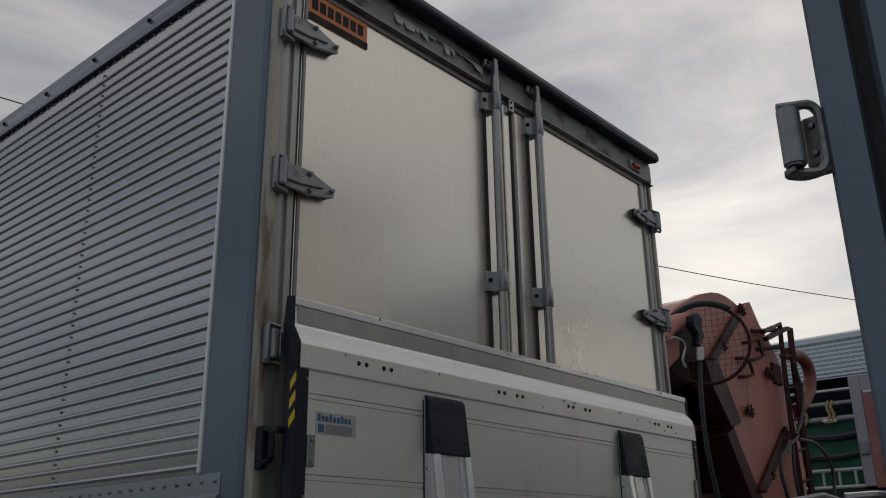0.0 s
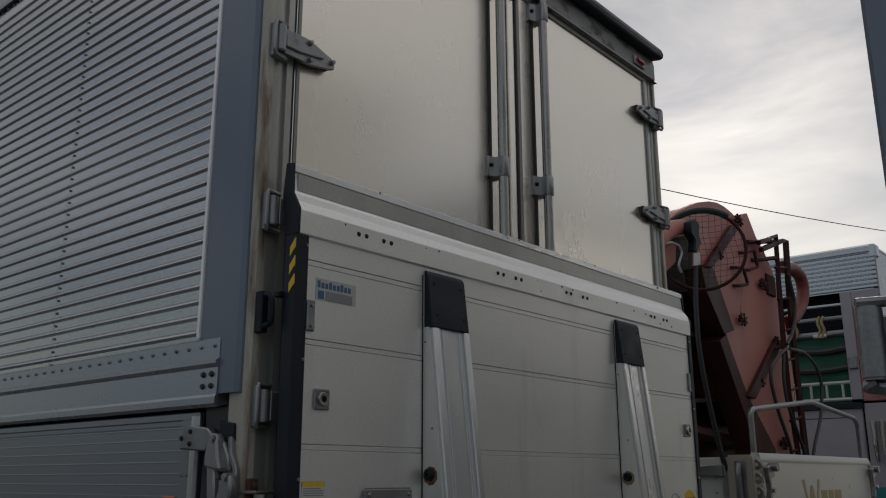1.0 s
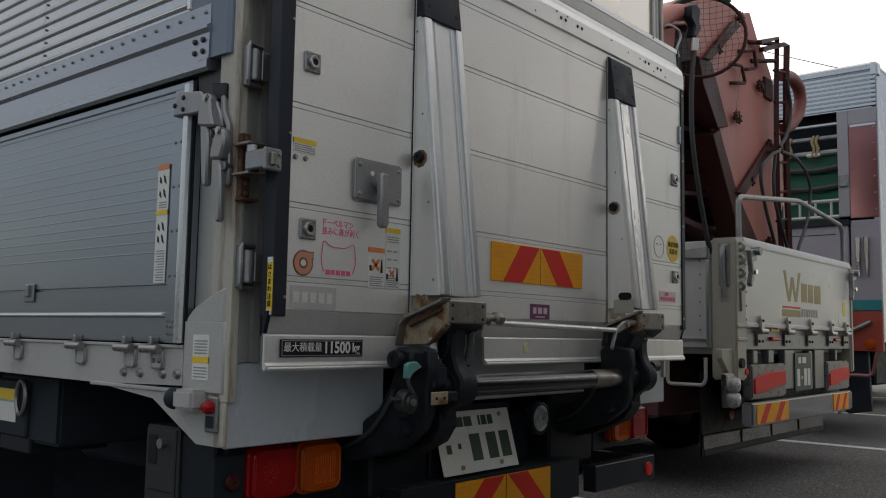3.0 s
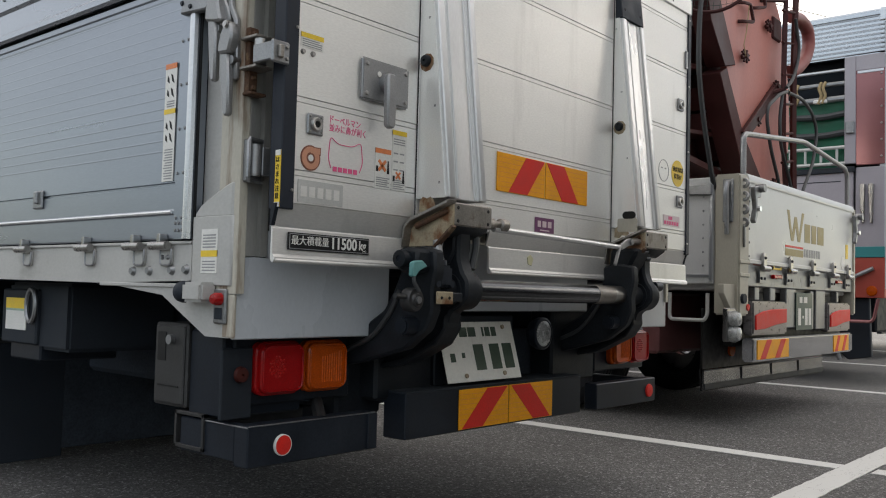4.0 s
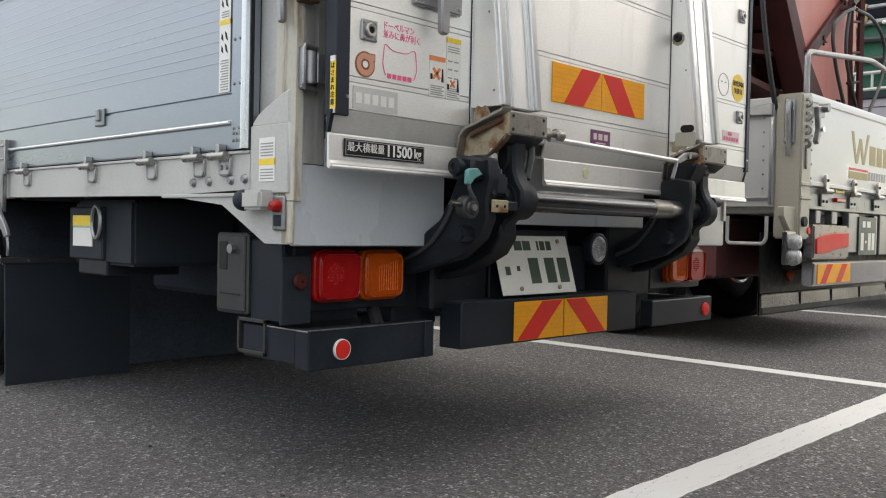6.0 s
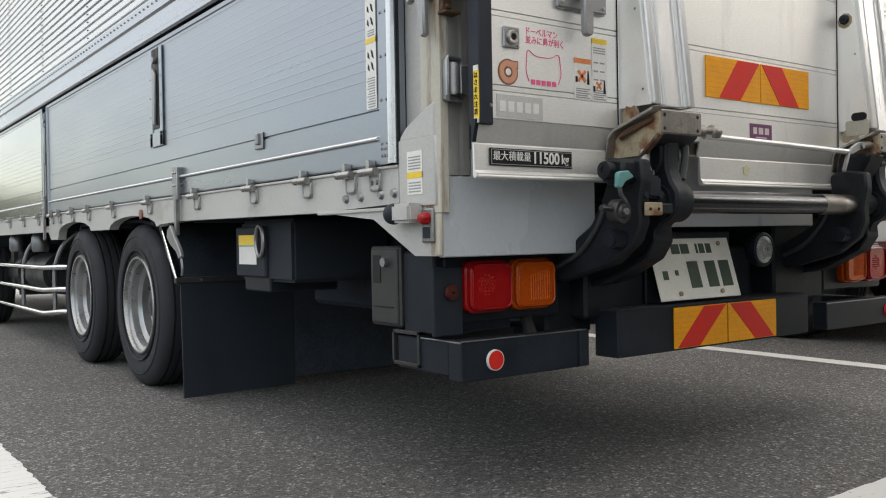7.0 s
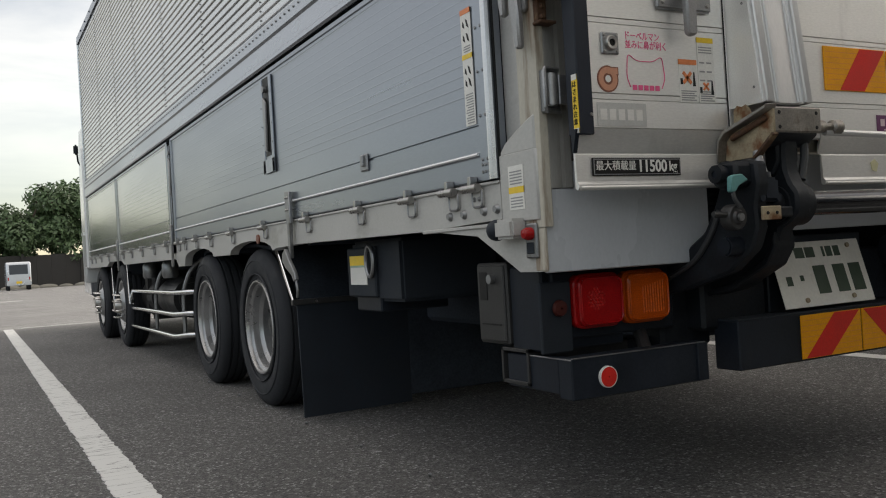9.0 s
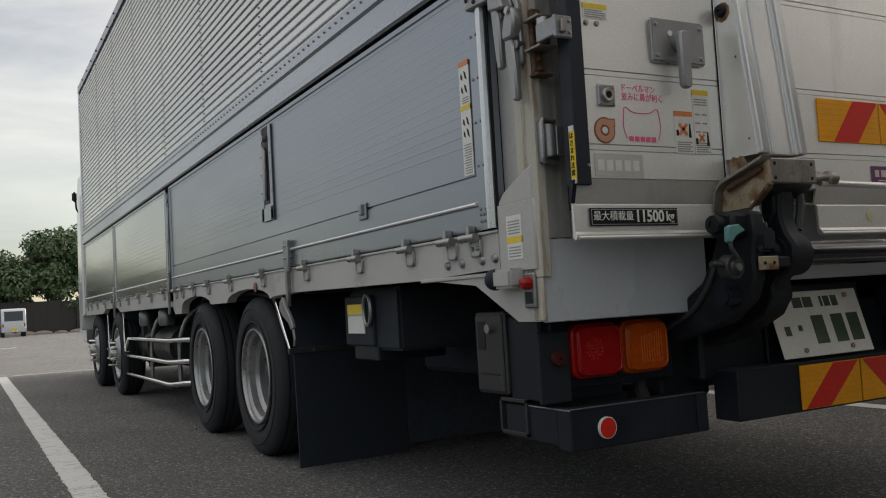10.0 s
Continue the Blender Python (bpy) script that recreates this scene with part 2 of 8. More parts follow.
M_RED_DIM = mat("dim_red_reflector", (0.06, 0.014, 0.011), 0.35, 0.0, 0.2, 30, spec=0.3)
# brighter lens tints, the gleam is painted into these two
M_RED_LIT = mat("red_bulb_reflector", (0.40, 0.008, 0.007), 0.2, 0.0, 0.3, 60, (1, 1, 1), 0.3, 200, 0.6, 90, spec=0.4)
M_AMBER_LIT = mat("amber_bulb_reflector", (0.52, 0.085, 0.003), 0.2, 0.0, 0.3, 60, (1, 1, 1), 0.3, 200, 0.6, 90, spec=0.4)
M_RED_LENS = mat("red_lens", (0.32, 0.005, 0.006), 0.12, 0.0, 0.12, 20, (1, 1, 1), 0.25, 260, 0.3, 220, spec=0.4)
M_AMBER_LENS = mat("amber_lens", (0.44, 0.066, 0.002), 0.12, 0.0, 0.12, 20, (1, 1, 1), 0.25, 260, 0.3, 220, spec=0.4)
M_CLEAR_LENS = mat("clear_lamp_lens", (0.36, 0.37, 0.365), 0.28, 0.2, 0.25, 30, (1, 1, 1), 0.35, 200, 0.5, 120, coat=0.25)
M_LAMP_GREY = mat("smoked_lamp_cover", (0.20, 0.185, 0.185), 0.32, 0.3, 0.3, 14, (1, 1, 2), 0.2, 200, 0.2, 100, coat=0.1)
M_RETRO_R = mat("retro_red", (0.66, 0.026, 0.018), 0.45, 0.0, 0.06, 12, (1, 1, 1), 0.08, 200, spec=0.25)
M_RETRO_Y = mat("retro_yellow", (0.86, 0.37, 0.004), 0.45, 0.0, 0.08, 12, (1, 1, 1), 0.08, 200, spec=0.25)
M_LABEL = mat("white_label", (0.72, 0.71, 0.67), 0.45, 0.0, 0.05, 20)
M_LABEL_Y = mat("yellow_label", (0.80, 0.55, 0.03), 0.45, 0.0, 0.06, 20)
M_LABEL_O = mat("orange_label", (0.72, 0.22, 0.07), 0.45, 0.0, 0.06, 20)
M_LABEL_G = mat("pale_ghost_label", (0.52, 0.52, 0.50), 0.45, 0.3, 0.06, 20)
# print black, also the flat black sheets that stand in for shade
M_INK_SHADE = mat("black_ink", (0.010, 0.010, 0.010), 0.5, 0.0, 0.05, 20, spec=0.25)
M_GREY_INK = mat("grey_ink", (0.28, 0.28, 0.28), 0.5, 0.0, 0.05, 20)
M_BLUE_INK = mat("blue_ink", (0.05, 0.14, 0.28), 0.5, 0.0, 0.05, 20)
M_GREEN_INK = mat("dark_green_ink", (0.03, 0.06, 0.035), 0.5, 0.0, 0.05, 20)
M_PINK = mat("pink_ink", (0.75, 0.10, 0.25), 0.5, 0.0, 0.05, 20)
M_PINK_PALE = mat("pale_pink_vinyl", (0.68, 0.55, 0.57), 0.45, 0.0, 0.05, 20)
M_BROWN_INK = mat("brown_ink", (0.20, 0.07, 0.04), 0.5, 0.0, 0.05, 20)
M_SKIN_INK = mat("salmon_ink", (0.55, 0.26, 0.16), 0.5, 0.0, 0.05, 20)
M_PURPLE = mat("purple_label", (0.14, 0.03, 0.11), 0.4, 0.0, 0.05, 20)
M_GOLD = mat("gold_ink", (0.36, 0.29, 0.12), 0.5, 0.0, 0.05, 20)
M_NUMBER = mat("number_plate_white", (0.78, 0.77, 0.71), 0.4, 0.0, 0.06, 10, (1, 1, 1), 0.04, 100, stain=(0.42, 0.37, 0.29), stain_at=(0.64, 0.85), sscale=12)
M_NUMBER_G = mat("number_plate_green", (0.03, 0.06, 0.045), 0.4)
# darker copy of the boom's red, carries the shade of its inside
M_RED_DARK = mat("red_oxide_paint", (0.052, 0.0135, 0.013), 0.55, 0.0, 0.2, 3, (1, 1, 1), 0.1, 100, 0.1, 60, spec=0.25)
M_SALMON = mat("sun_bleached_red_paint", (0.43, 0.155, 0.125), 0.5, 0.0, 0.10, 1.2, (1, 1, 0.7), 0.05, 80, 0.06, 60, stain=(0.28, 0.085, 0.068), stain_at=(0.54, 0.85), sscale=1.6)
# the duct's red darkened, its shade put into the colour
M_RED_SHADED = mat("red_duct_paint", (0.20, 0.055, 0.048), 0.5, 0.0, 0.12, 2, spec=0.3)
M_MAROON = mat("maroon_panel", (0.30, 0.13, 0.13), 0.22, 0.5, 0.15, 1.5)
M_LAV = mat("lavender_paint", (0.36, 0.335, 0.365), 0.4, 0.0, 0.08, 2)
M_TEAL = mat("teal_paint", (0.03, 0.22, 0.23), 0.4, 0.0, 0.08, 3)
M_RED_PAINT = mat("brick_red_paint", (0.36, 0.06, 0.04), 0.4, 0.0, 0.12, 3)
M_TARP = mat("green_tarpaulin", (0.012, 0.12, 0.065), 0.5, 0.0, 0.25, 3, (1, 1, 1), 0.08, 80, 0.2, 20)
M_TARP_PALE = mat("pale_green_sheet", (0.30, 0.42, 0.34), 0.6, 0.0, 0.15, 6, (1, 1, 1), 0.08, 60)
M_ROPE = mat("straw_rope", (0.36, 0.27, 0.14), 0.8, 0.0, 0.2, 30)
M_HOSE = mat("black_hose", (0.035, 0.038, 0.04), 0.5)
M_NET = mat("dark_green_net_cord", (0.022, 0.05, 0.04), 0.8)
M_VAN = mat("silver_van_paint", (0.55, 0.58, 0.62), 0.25, 0.4, 0.04, 2, coat=0.5)
M_GLASS = mat("dark_glass", (0.02, 0.025, 0.03), 0.08, 0.0, 0.05, 3, coat=0.5)
M_FENCE = mat("dark_timber_fence", (0.032, 0.030, 0.028), 0.8, 0.0, 0.25, 2, (1, 1, 0.2), 0.1, 60)
M_BARK = mat("bark", (0.08, 0.06, 0.045), 0.85, 0.0, 0.25, 4, (1, 1, 0.3), 0.15, 40, 0.4, 20)
M_LEAF = mat("leaves", (0.074, 0.122, 0.052), 0.55, 0.0, 0.45, 1.2, (1, 1, 1), 0.25, 8)
M_EARTH = mat("verge_earth", (0.20, 0.19, 0.16), 0.9, 0.0, 0.2, 2, (1, 1, 1), 0.15, 30, 0.3, 20)
M_TEAL_TAPE = mat("teal_tape", (0.10, 0.26, 0.25), 0.5)
M_YELLOW_CHALK = mat("yellow_chalk", (0.70, 0.67, 0.42), 0.6)


def asphalt_material():
    m = bpy.data.materials.new("asphalt")
    m.use_nodes = True
    n, l = m.node_tree.nodes, m.node_tree.links
    b = n["Principled BSDF"]
    tc = n.new("ShaderNodeTexCoord")
    vor = n.new("ShaderNodeTexVoronoi")
    vor.inputs["Scale"].default_value = 115.0
    l.new(tc.outputs["Object"], vor.inputs["Vector"])
    grey = n.new("ShaderNodeSeparateColor")
    l.new(vor.outputs["Color"], grey.inputs[0])
    r1 = n.new("ShaderNodeValToRGB")
    e = r1.color_ramp.elements
    e[0].position, e[0].color = 0.0, (0.02, 0.021, 0.022, 1)
    e[1].position, e[1].color = 0.88, (0.110, 0.107, 0.104, 1)
    x = e.new(0.95)
    x.color = (0.26, 0.26, 0.255, 1)
    pit = e.new(0.03)
    pit.color = (0.064, 0.0625, 0.061, 1)
    l.new(grey.outputs[0], r1.inputs[0])
    fine = n.new("ShaderNodeTexNoise")
    fine.inputs["Scale"].default_value, fine.inputs["Detail"].default_value = 160.0, 4.0
    l.new(tc.outputs["Object"], fine.inputs["Vector"])
    big = n.new("ShaderNodeTexNoise")
    big.inputs["Scale"].default_value, big.inputs["Detail"].default_value = 0.7, 6.0
    l.new(tc.outputs["Object"], big.inputs["Vector"])
    mr = n.new("ShaderNodeMapRange")
    mr.inputs["From Min"].default_value, mr.inputs["From Max"].default_value = 0.3, 0.7
    mr.inputs["To Min"].default_value, mr.inputs["To Max"].default_value = 0.83, 1.20
    l.new(big.outputs[0], mr.inputs["Value"])
    mr2 = n.new("ShaderNodeMapRange")
    mr2.inputs["From Min"].default_value, mr2.inputs["From Max"].default_value = 0.3, 0.7
    mr2.inputs["To Min"].default_value, mr2.inputs["To Max"].default_value = 0.30, 1.70
    l.new(fine.outputs[0], mr2.inputs["Value"])
    mm = n.new("ShaderNodeMath")
    mm.operation = "MULTIPLY"
    l.new(mr.outputs[0], mm.inputs[0])
    l.new(mr2.outputs[0], mm.inputs[1])
    mid = n.new("ShaderNodeTexNoise")
    mid.inputs["Scale"].default_value, mid.inputs["Detail"].default_value = 38.0, 3.0
    l.new(tc.outputs["Object"], mid.inputs["Vector"])
    mr3 = n.new("ShaderNodeMapRange")
    mr3.inputs["From Min"].default_value, mr3.inputs["From Max"].default_value = 0.3, 0.7
    mr3.inputs["To Min"].default_value, mr3.inputs["To Max"].default_value = 0.68, 1.3
    l.new(mid.outputs[0], mr3.inputs["Value"])
    mm3 = n.new("ShaderNodeMath")
    mm3.operation = "MULTIPLY"
    l.new(mm.outputs[0], mm3.inputs[0])
    l.new(mr3.outputs[0], mm3.inputs[1])
    mm = mm3
    sc = n.new("ShaderNodeVectorMath")
    sc.operation = "SCALE"
    l.new(r1.outputs[0], sc.inputs[0])
    l.new(mm.outputs[0], sc.inputs["Scale"])
    # the lot beyond the stalls is older and paler
    sep = n.new("ShaderNodeSeparateXYZ")
    l.new(tc.outputs["Object"], sep.inputs[0])
    far = n.new("ShaderNodeMapRange")
    far.inputs["From Min"].default_value, far.inputs["From Max"].default_value = 12.2, 13.4
    far.inputs["To Min"].default_value, far.inputs["To Max"].default_value = 1.0, 2.2
    l.new(sep.outputs["Y"], far.inputs["Value"])
    sc2 = n.new("ShaderNodeVectorMath")
    sc2.operation = "SCALE"
    l.new(sc.outputs[0], sc2.inputs[0])
    l.new(far.outputs[0], sc2.inputs["Scale"])
    l.new(sc2.outputs[0], b.inputs["Base Color"])
    b.inputs["Roughness"].default_value = 0.82
    bp = n.new("ShaderNodeBump")
    bp.inputs["Strength"].default_value, bp.inputs["Distance"].default_value = 0.7, 0.004
    l.new(vor.outputs["Distance"], bp.inputs["Height"])
    l.new(bp.outputs[0], b.inputs["Normal"])
    return m


def line_material(name, crack_width):
    m = bpy.data.materials.new(name)
    m.use_nodes = True
    n, l = m.node_tree.nodes, m.node_tree.links
    b = n["Principled BSDF"]
    tc = n.new("ShaderNodeTexCoord")
    nz = n.new("ShaderNodeTexNoise")
    nz.inputs["Scale"].default_value, nz.inputs["Detail"].default_value = 22.0, 9.0
    nz.inputs["Roughness"].default_value = 0.7
    l.new(tc.outputs["Object"], nz.inputs["Vector"])
    # cracks run across the stripe
    cmap = n.new("ShaderNodeMapping")
    cmap.inputs["Scale"].default_value = (2.6, 15.0, 1.0)
    l.new(tc.outputs["Object"], cmap.inputs[0])
    crack = n.new("ShaderNodeTexNoise")
    crack.inputs["Scale"].default_value, crack.inputs["Detail"].default_value = 1.0, 4.0
    l.new(cmap.outputs[0], crack.inputs["Vector"])
    mid = n.new("ShaderNodeMath")
    mid.operation = "SUBTRACT"
    mid.inputs[1].default_value = 0.5
    l.new(crack.outputs[0], mid.inputs[0])
    off = n.new("ShaderNodeMath")
    off.operation = "ABSOLUTE"
    l.new(mid.outputs[0], off.inputs[0])
    cr = n.new("ShaderNodeMapRange")
    cr.inputs["From Min"].default_value, cr.inputs["From Max"].default_value = crack_width * 0.3, crack_width
    l.new(off.outputs[0], cr.inputs["Value"])
    wr = n.new("ShaderNodeMapRange")
    wr.inputs["From Min"].default_value, wr.inputs["From Max"].default_value = 0.26, 0.34
    l.new(nz.outputs[0], wr.inputs["Value"])
    mul = n.new("ShaderNodeMath")
    mul.operation = "MULTIPLY"
    l.new(cr.outputs[0], mul.inputs[0])
    l.new(wr.outputs[0], mul.inputs[1])
    mx = n.new("ShaderNodeMixRGB")
    mx.inputs[1].default_value, mx.inputs[2].default_value = (0.22, 0.22, 0.215, 1), (0.62, 0.62, 0.60, 1)
    l.new(mul.outputs[0], mx.inputs[0])
    l.new(mx.outputs[0], b.inputs["Base Color"])
    b.inputs["Roughness"].default_value = 0.7
    return m


M_ASPHALT = asphalt_material()
M_LINE, M_LINE_SOUND = line_material("cracked_white_line", 0.012), line_material("sound_white_line", 0.002)


# ---------------------------------------------------------------- mesh helpers
def join(bm, extra):
    me = bpy.data.meshes.new("tmp")
    extra.to_mesh(me)
    extra.free()
    bm.from_mesh(me)
    bpy.data.meshes.remove(me)
    return bm


def box(x0, x1, y0, y1, z0, z1, b=0.003, bm=None, seg=1, turn=None):
    t = bmesh.new()
    bmesh.ops.create_cube(t, size=1.0, matrix=Matrix.Translation(((x0 + x1) / 2, (y0 + y1) / 2, (z0 + z1) / 2)) @ Matrix.Diagonal((abs(x1 - x0), abs(y1 - y0), abs(z1 - z0), 1)))
    w = min(b, 0.45 * min(abs(x1 - x0), abs(y1 - y0), abs(z1 - z0)))
    if w > 0.0004:
        bmesh.ops.bevel(t, geom=t.edges[:], offset=w, segments=seg, affect="EDGES")
    if turn:
        bmesh.ops.transform(t, matrix=turn, verts=t.verts[:])
    return join(bm, t) if bm else t


AXES = {"x": lambda a, p: (a, p[0], p[1]), "y": lambda a, p: (p[0], a, p[1]), "z": lambda a, p: (p[0], p[1], a)}


def prism(pts, axis, a, b, bev=0.0, bm=None, close=True):
    """A profile in the two other axes, drawn out along axis from a to b. An open profile becomes a sheet."""
    t = bmesh.new()
    put = AXES[axis]
    r0 = [t.verts.new(put(a, p)) for p in pts]
    r1 = [t.verts.new(put(b, p)) for p in pts]
    k = len(pts)
    for i in range(k if close else k - 1):
        t.faces.new((r0[i], r0[(i + 1) % k], r1[(i + 1) % k], r1[i]))
    if close:
        t.faces.new(r0[::-1])
        t.faces.new(r1)
    bmesh.ops.recalc_face_normals(t, faces=t.faces[:])
    if bev:
        bmesh.ops.bevel(t, geom=t.edges[:], offset=bev, segments=1, affect="EDGES")
    return join(bm, t) if bm else t


def rounded(x0, x1, z0, z1, r, n=5):
    out = []
    for cx, cz, a0 in ((x1 - r, z1 - r, 0), (x0 + r, z1 - r, 90), (x0 + r, z0 + r, 180), (x1 - r, z0 + r, 270)):
        out += [(cx + r * math.cos(radians(a0 + 90 * i / n)), cz + r * math.sin(radians(a0 + 90 * i / n))) for i in range(n + 1)]
    return out


def cyl(p0, p1, r, n=16, r2=None, bm=None, bev=0.0):
    p0, p1 = Vector(p0), Vector(p1)
    t = bmesh.new()
    turn = (p1 - p0).to_track_quat("Z", "Y").to_matrix().to_4x4()
    bmesh.ops.create_cone(t, cap_ends=True, segments=n, radius1=r, radius2=r if r2 is None else r2, depth=(p1 - p0).length,
                          matrix=Matrix.Translation((p0 + p1) / 2) @ turn)
    if bev:
        ring = [e for e in t.edges if any(len(f.verts) > 4 for f in e.link_faces)]
        bmesh.ops.bevel(t, geom=ring, offset=bev, segments=2, affect="EDGES")
    return join(bm, t) if bm else t


def rounded_path(pts, radius=0.04, steps=5):
    out = [Vector(pts[0])]
    for a, b, c in zip(pts, pts[1:], pts[2:]):
        a, b, c = Vector(a), Vector(b), Vector(c)
        r = min(radius, 0.45 * (b - a).length, 0.45 * (c - b).length)
        p, q = b + (a - b).normalized() * r, b + (c - b).normalized() * r
        for i in range(steps + 1):
            u = i / steps
            out.append(p * (1 - u) ** 2 + b * 2 * u * (1 - u) + q * u * u)
    out.append(Vector(pts[-1]))
    return out


def tube(pts, r, n=8, bm=None, radius=0.0):
    pts = rounded_path(pts, radius) if radius else [Vector(p) for p in pts]
    t = bmesh.new()
    rings = []
    up = None
    for i, p in enumerate(pts):
        d = (pts[min(i + 1, len(pts) - 1)] - pts[max(i - 1, 0)]).normalized()
        if up is None:
            up = d.orthogonal().normalized()
        up = (up - d * up.dot(d)).normalized()
        side = d.cross(up)
        rings.append([t.verts.new(p + (up * math.cos(2 * math.pi * k / n) + side * math.sin(2 * math.pi * k / n)) * r) for k in range(n)])
    for a, b in zip(rings, rings[1:]):
        for k in range(n):
            t.faces.new((a[k], a[(k + 1) % n], b[(k + 1) % n], b[k]))
    t.faces.new(rings[0][::-1])
    t.faces.new(rings[-1])
    bmesh.ops.recalc_face_normals(t, faces=t.faces[:])
    return join(bm, t) if bm else t


def lathe(profile, centre, axis="x", n=40, bm=None, close=True):
    """profile: (radius, place along the axis) pairs, turned round the axis through centre."""
    t = bmesh.new()
    rings = []
    c = Vector(centre)
    for r, h in profile:
        ring = []
        for k in range(n):
            a = 2 * math.pi * k / n
            u, v = r * math.cos(a), r * math.sin(a)
            ring.append(t.verts.new(c + Vector({"x": (h, u, v), "y": (u, h, v), "z": (u, v, h)}[axis])))
        rings.append(ring)
    pairs = list(zip(rings, rings[1:])) + ([(rings[-1], rings[0])] if close else [])
    for a, b in pairs:
        for k in range(n):
            t.faces.new((a[k], a[(k + 1) % n], b[(k + 1) % n], b[k]))
    bmesh.ops.recalc_face_normals(t, faces=t.faces[:])
    return join(bm, t) if bm else t


def thing(name, place, label, category, group="", kind=""):
    e = new(name)
    e.location = place
    e.empty_display_size = 0.2
    return tagged(e, label, category, group, kind)


def part(name, bm, material, parent, label="", smooth=35.0):
    me = bpy.data.meshes.new(name)
    bm.to_mesh(me)
    bm.free()
    me.materials.append(material)
    for p in me.polygons:
        p.use_smooth = True
    me.set_sharp_from_angle(angle=radians(smooth))
    return hang(name, me, parent, label)


def hang(name, me, parent, label="", m=None):
    ob = new(name, me)
    if parent:
        ob.parent = parent
        if parent.type == "EMPTY":
            ob.matrix_parent_inverse = Matrix.Translation(-Vector(parent.location))
    if m is not None:
        ob.matrix_basis = m
    return tagged(ob, label)


def again(ob, parent, *places):
    """More parts on the same mesh, moved by the given steps, with their sub-parts."""
    for p in places:
        c = hang(ob.name.split(".")[0], ob.data, parent, ob.get("label", ""), Matrix.Translation(p))
        for k in ob.children:
            again(k, c, (0, 0, 0))


def words(text, size, material, parent, m, name="lettering", align="CENTER", depth=0.0006, wide=1.0, bold=0.0):
    cu = bpy.data.curves.new("lettering", "FONT")
    cu.body, cu.size, cu.extrude = text, size, depth
    cu.align_x, cu.align_y = align, "CENTER"
    cu.resolution_u, cu.offset = 3, bold
    tmp = new("lettering_tmp", cu)
    me = bpy.data.meshes.new_from_object(tmp.evaluated_get(bpy.context.evaluated_depsgraph_get()))
    bpy.data.objects.remove(tmp)
    me.transform(m @ Matrix.Diagonal((wide, 1, 1, 1)))
    me.materials.clear()
    me.materials.append(material)
    return hang(name, me, parent)


def on_rear(x, z, y):
    return pose(x, y, z, 90, 0, 0)


def on_left(y, z, x):
    return pose(x, y, z, 90, 0, -90)


def bolt_bm(p, way, r=0.009, h=0.006, n=8, bm=None):
    p, way = Vector(p), Vector(way)
    return cyl(p - way * 0.002, p + way * h, r, n, r * 0.6, bm)


def bolts(name, pts, way, r, h, material, parent, n=8, label="", stuff=False):
    """Bolt heads on one shared mesh, each an object; past counting (stuff) they are joined."""
    if stuff:
        bm = bmesh.new()
        for p in pts:
            bolt_bm(p, way, r, h, n, bm)
        return tagged(part(name, bm, material, parent, label), kind="stuff")
    first = None
    for p in pts:
        if first is None:
            first = part(name, bolt_bm((0, 0, 0), way, r, h, n), material, parent, label)
            first.matrix_basis = Matrix.Translation(p)
        else:
            hang(name, first.data, parent, label, Matrix.Translation(p))
    return first


# ---------------------------------------------------------------- the lift-gate box truck
W, L_BODY = 2.48, 9.78          # body width and length of the cargo box
GROUND = -0.029
truck = thing("box_truck", (1.24, 5.5, 0), "silver aluminium wing-body box truck with a tail lift, parked on asphalt", "truck")


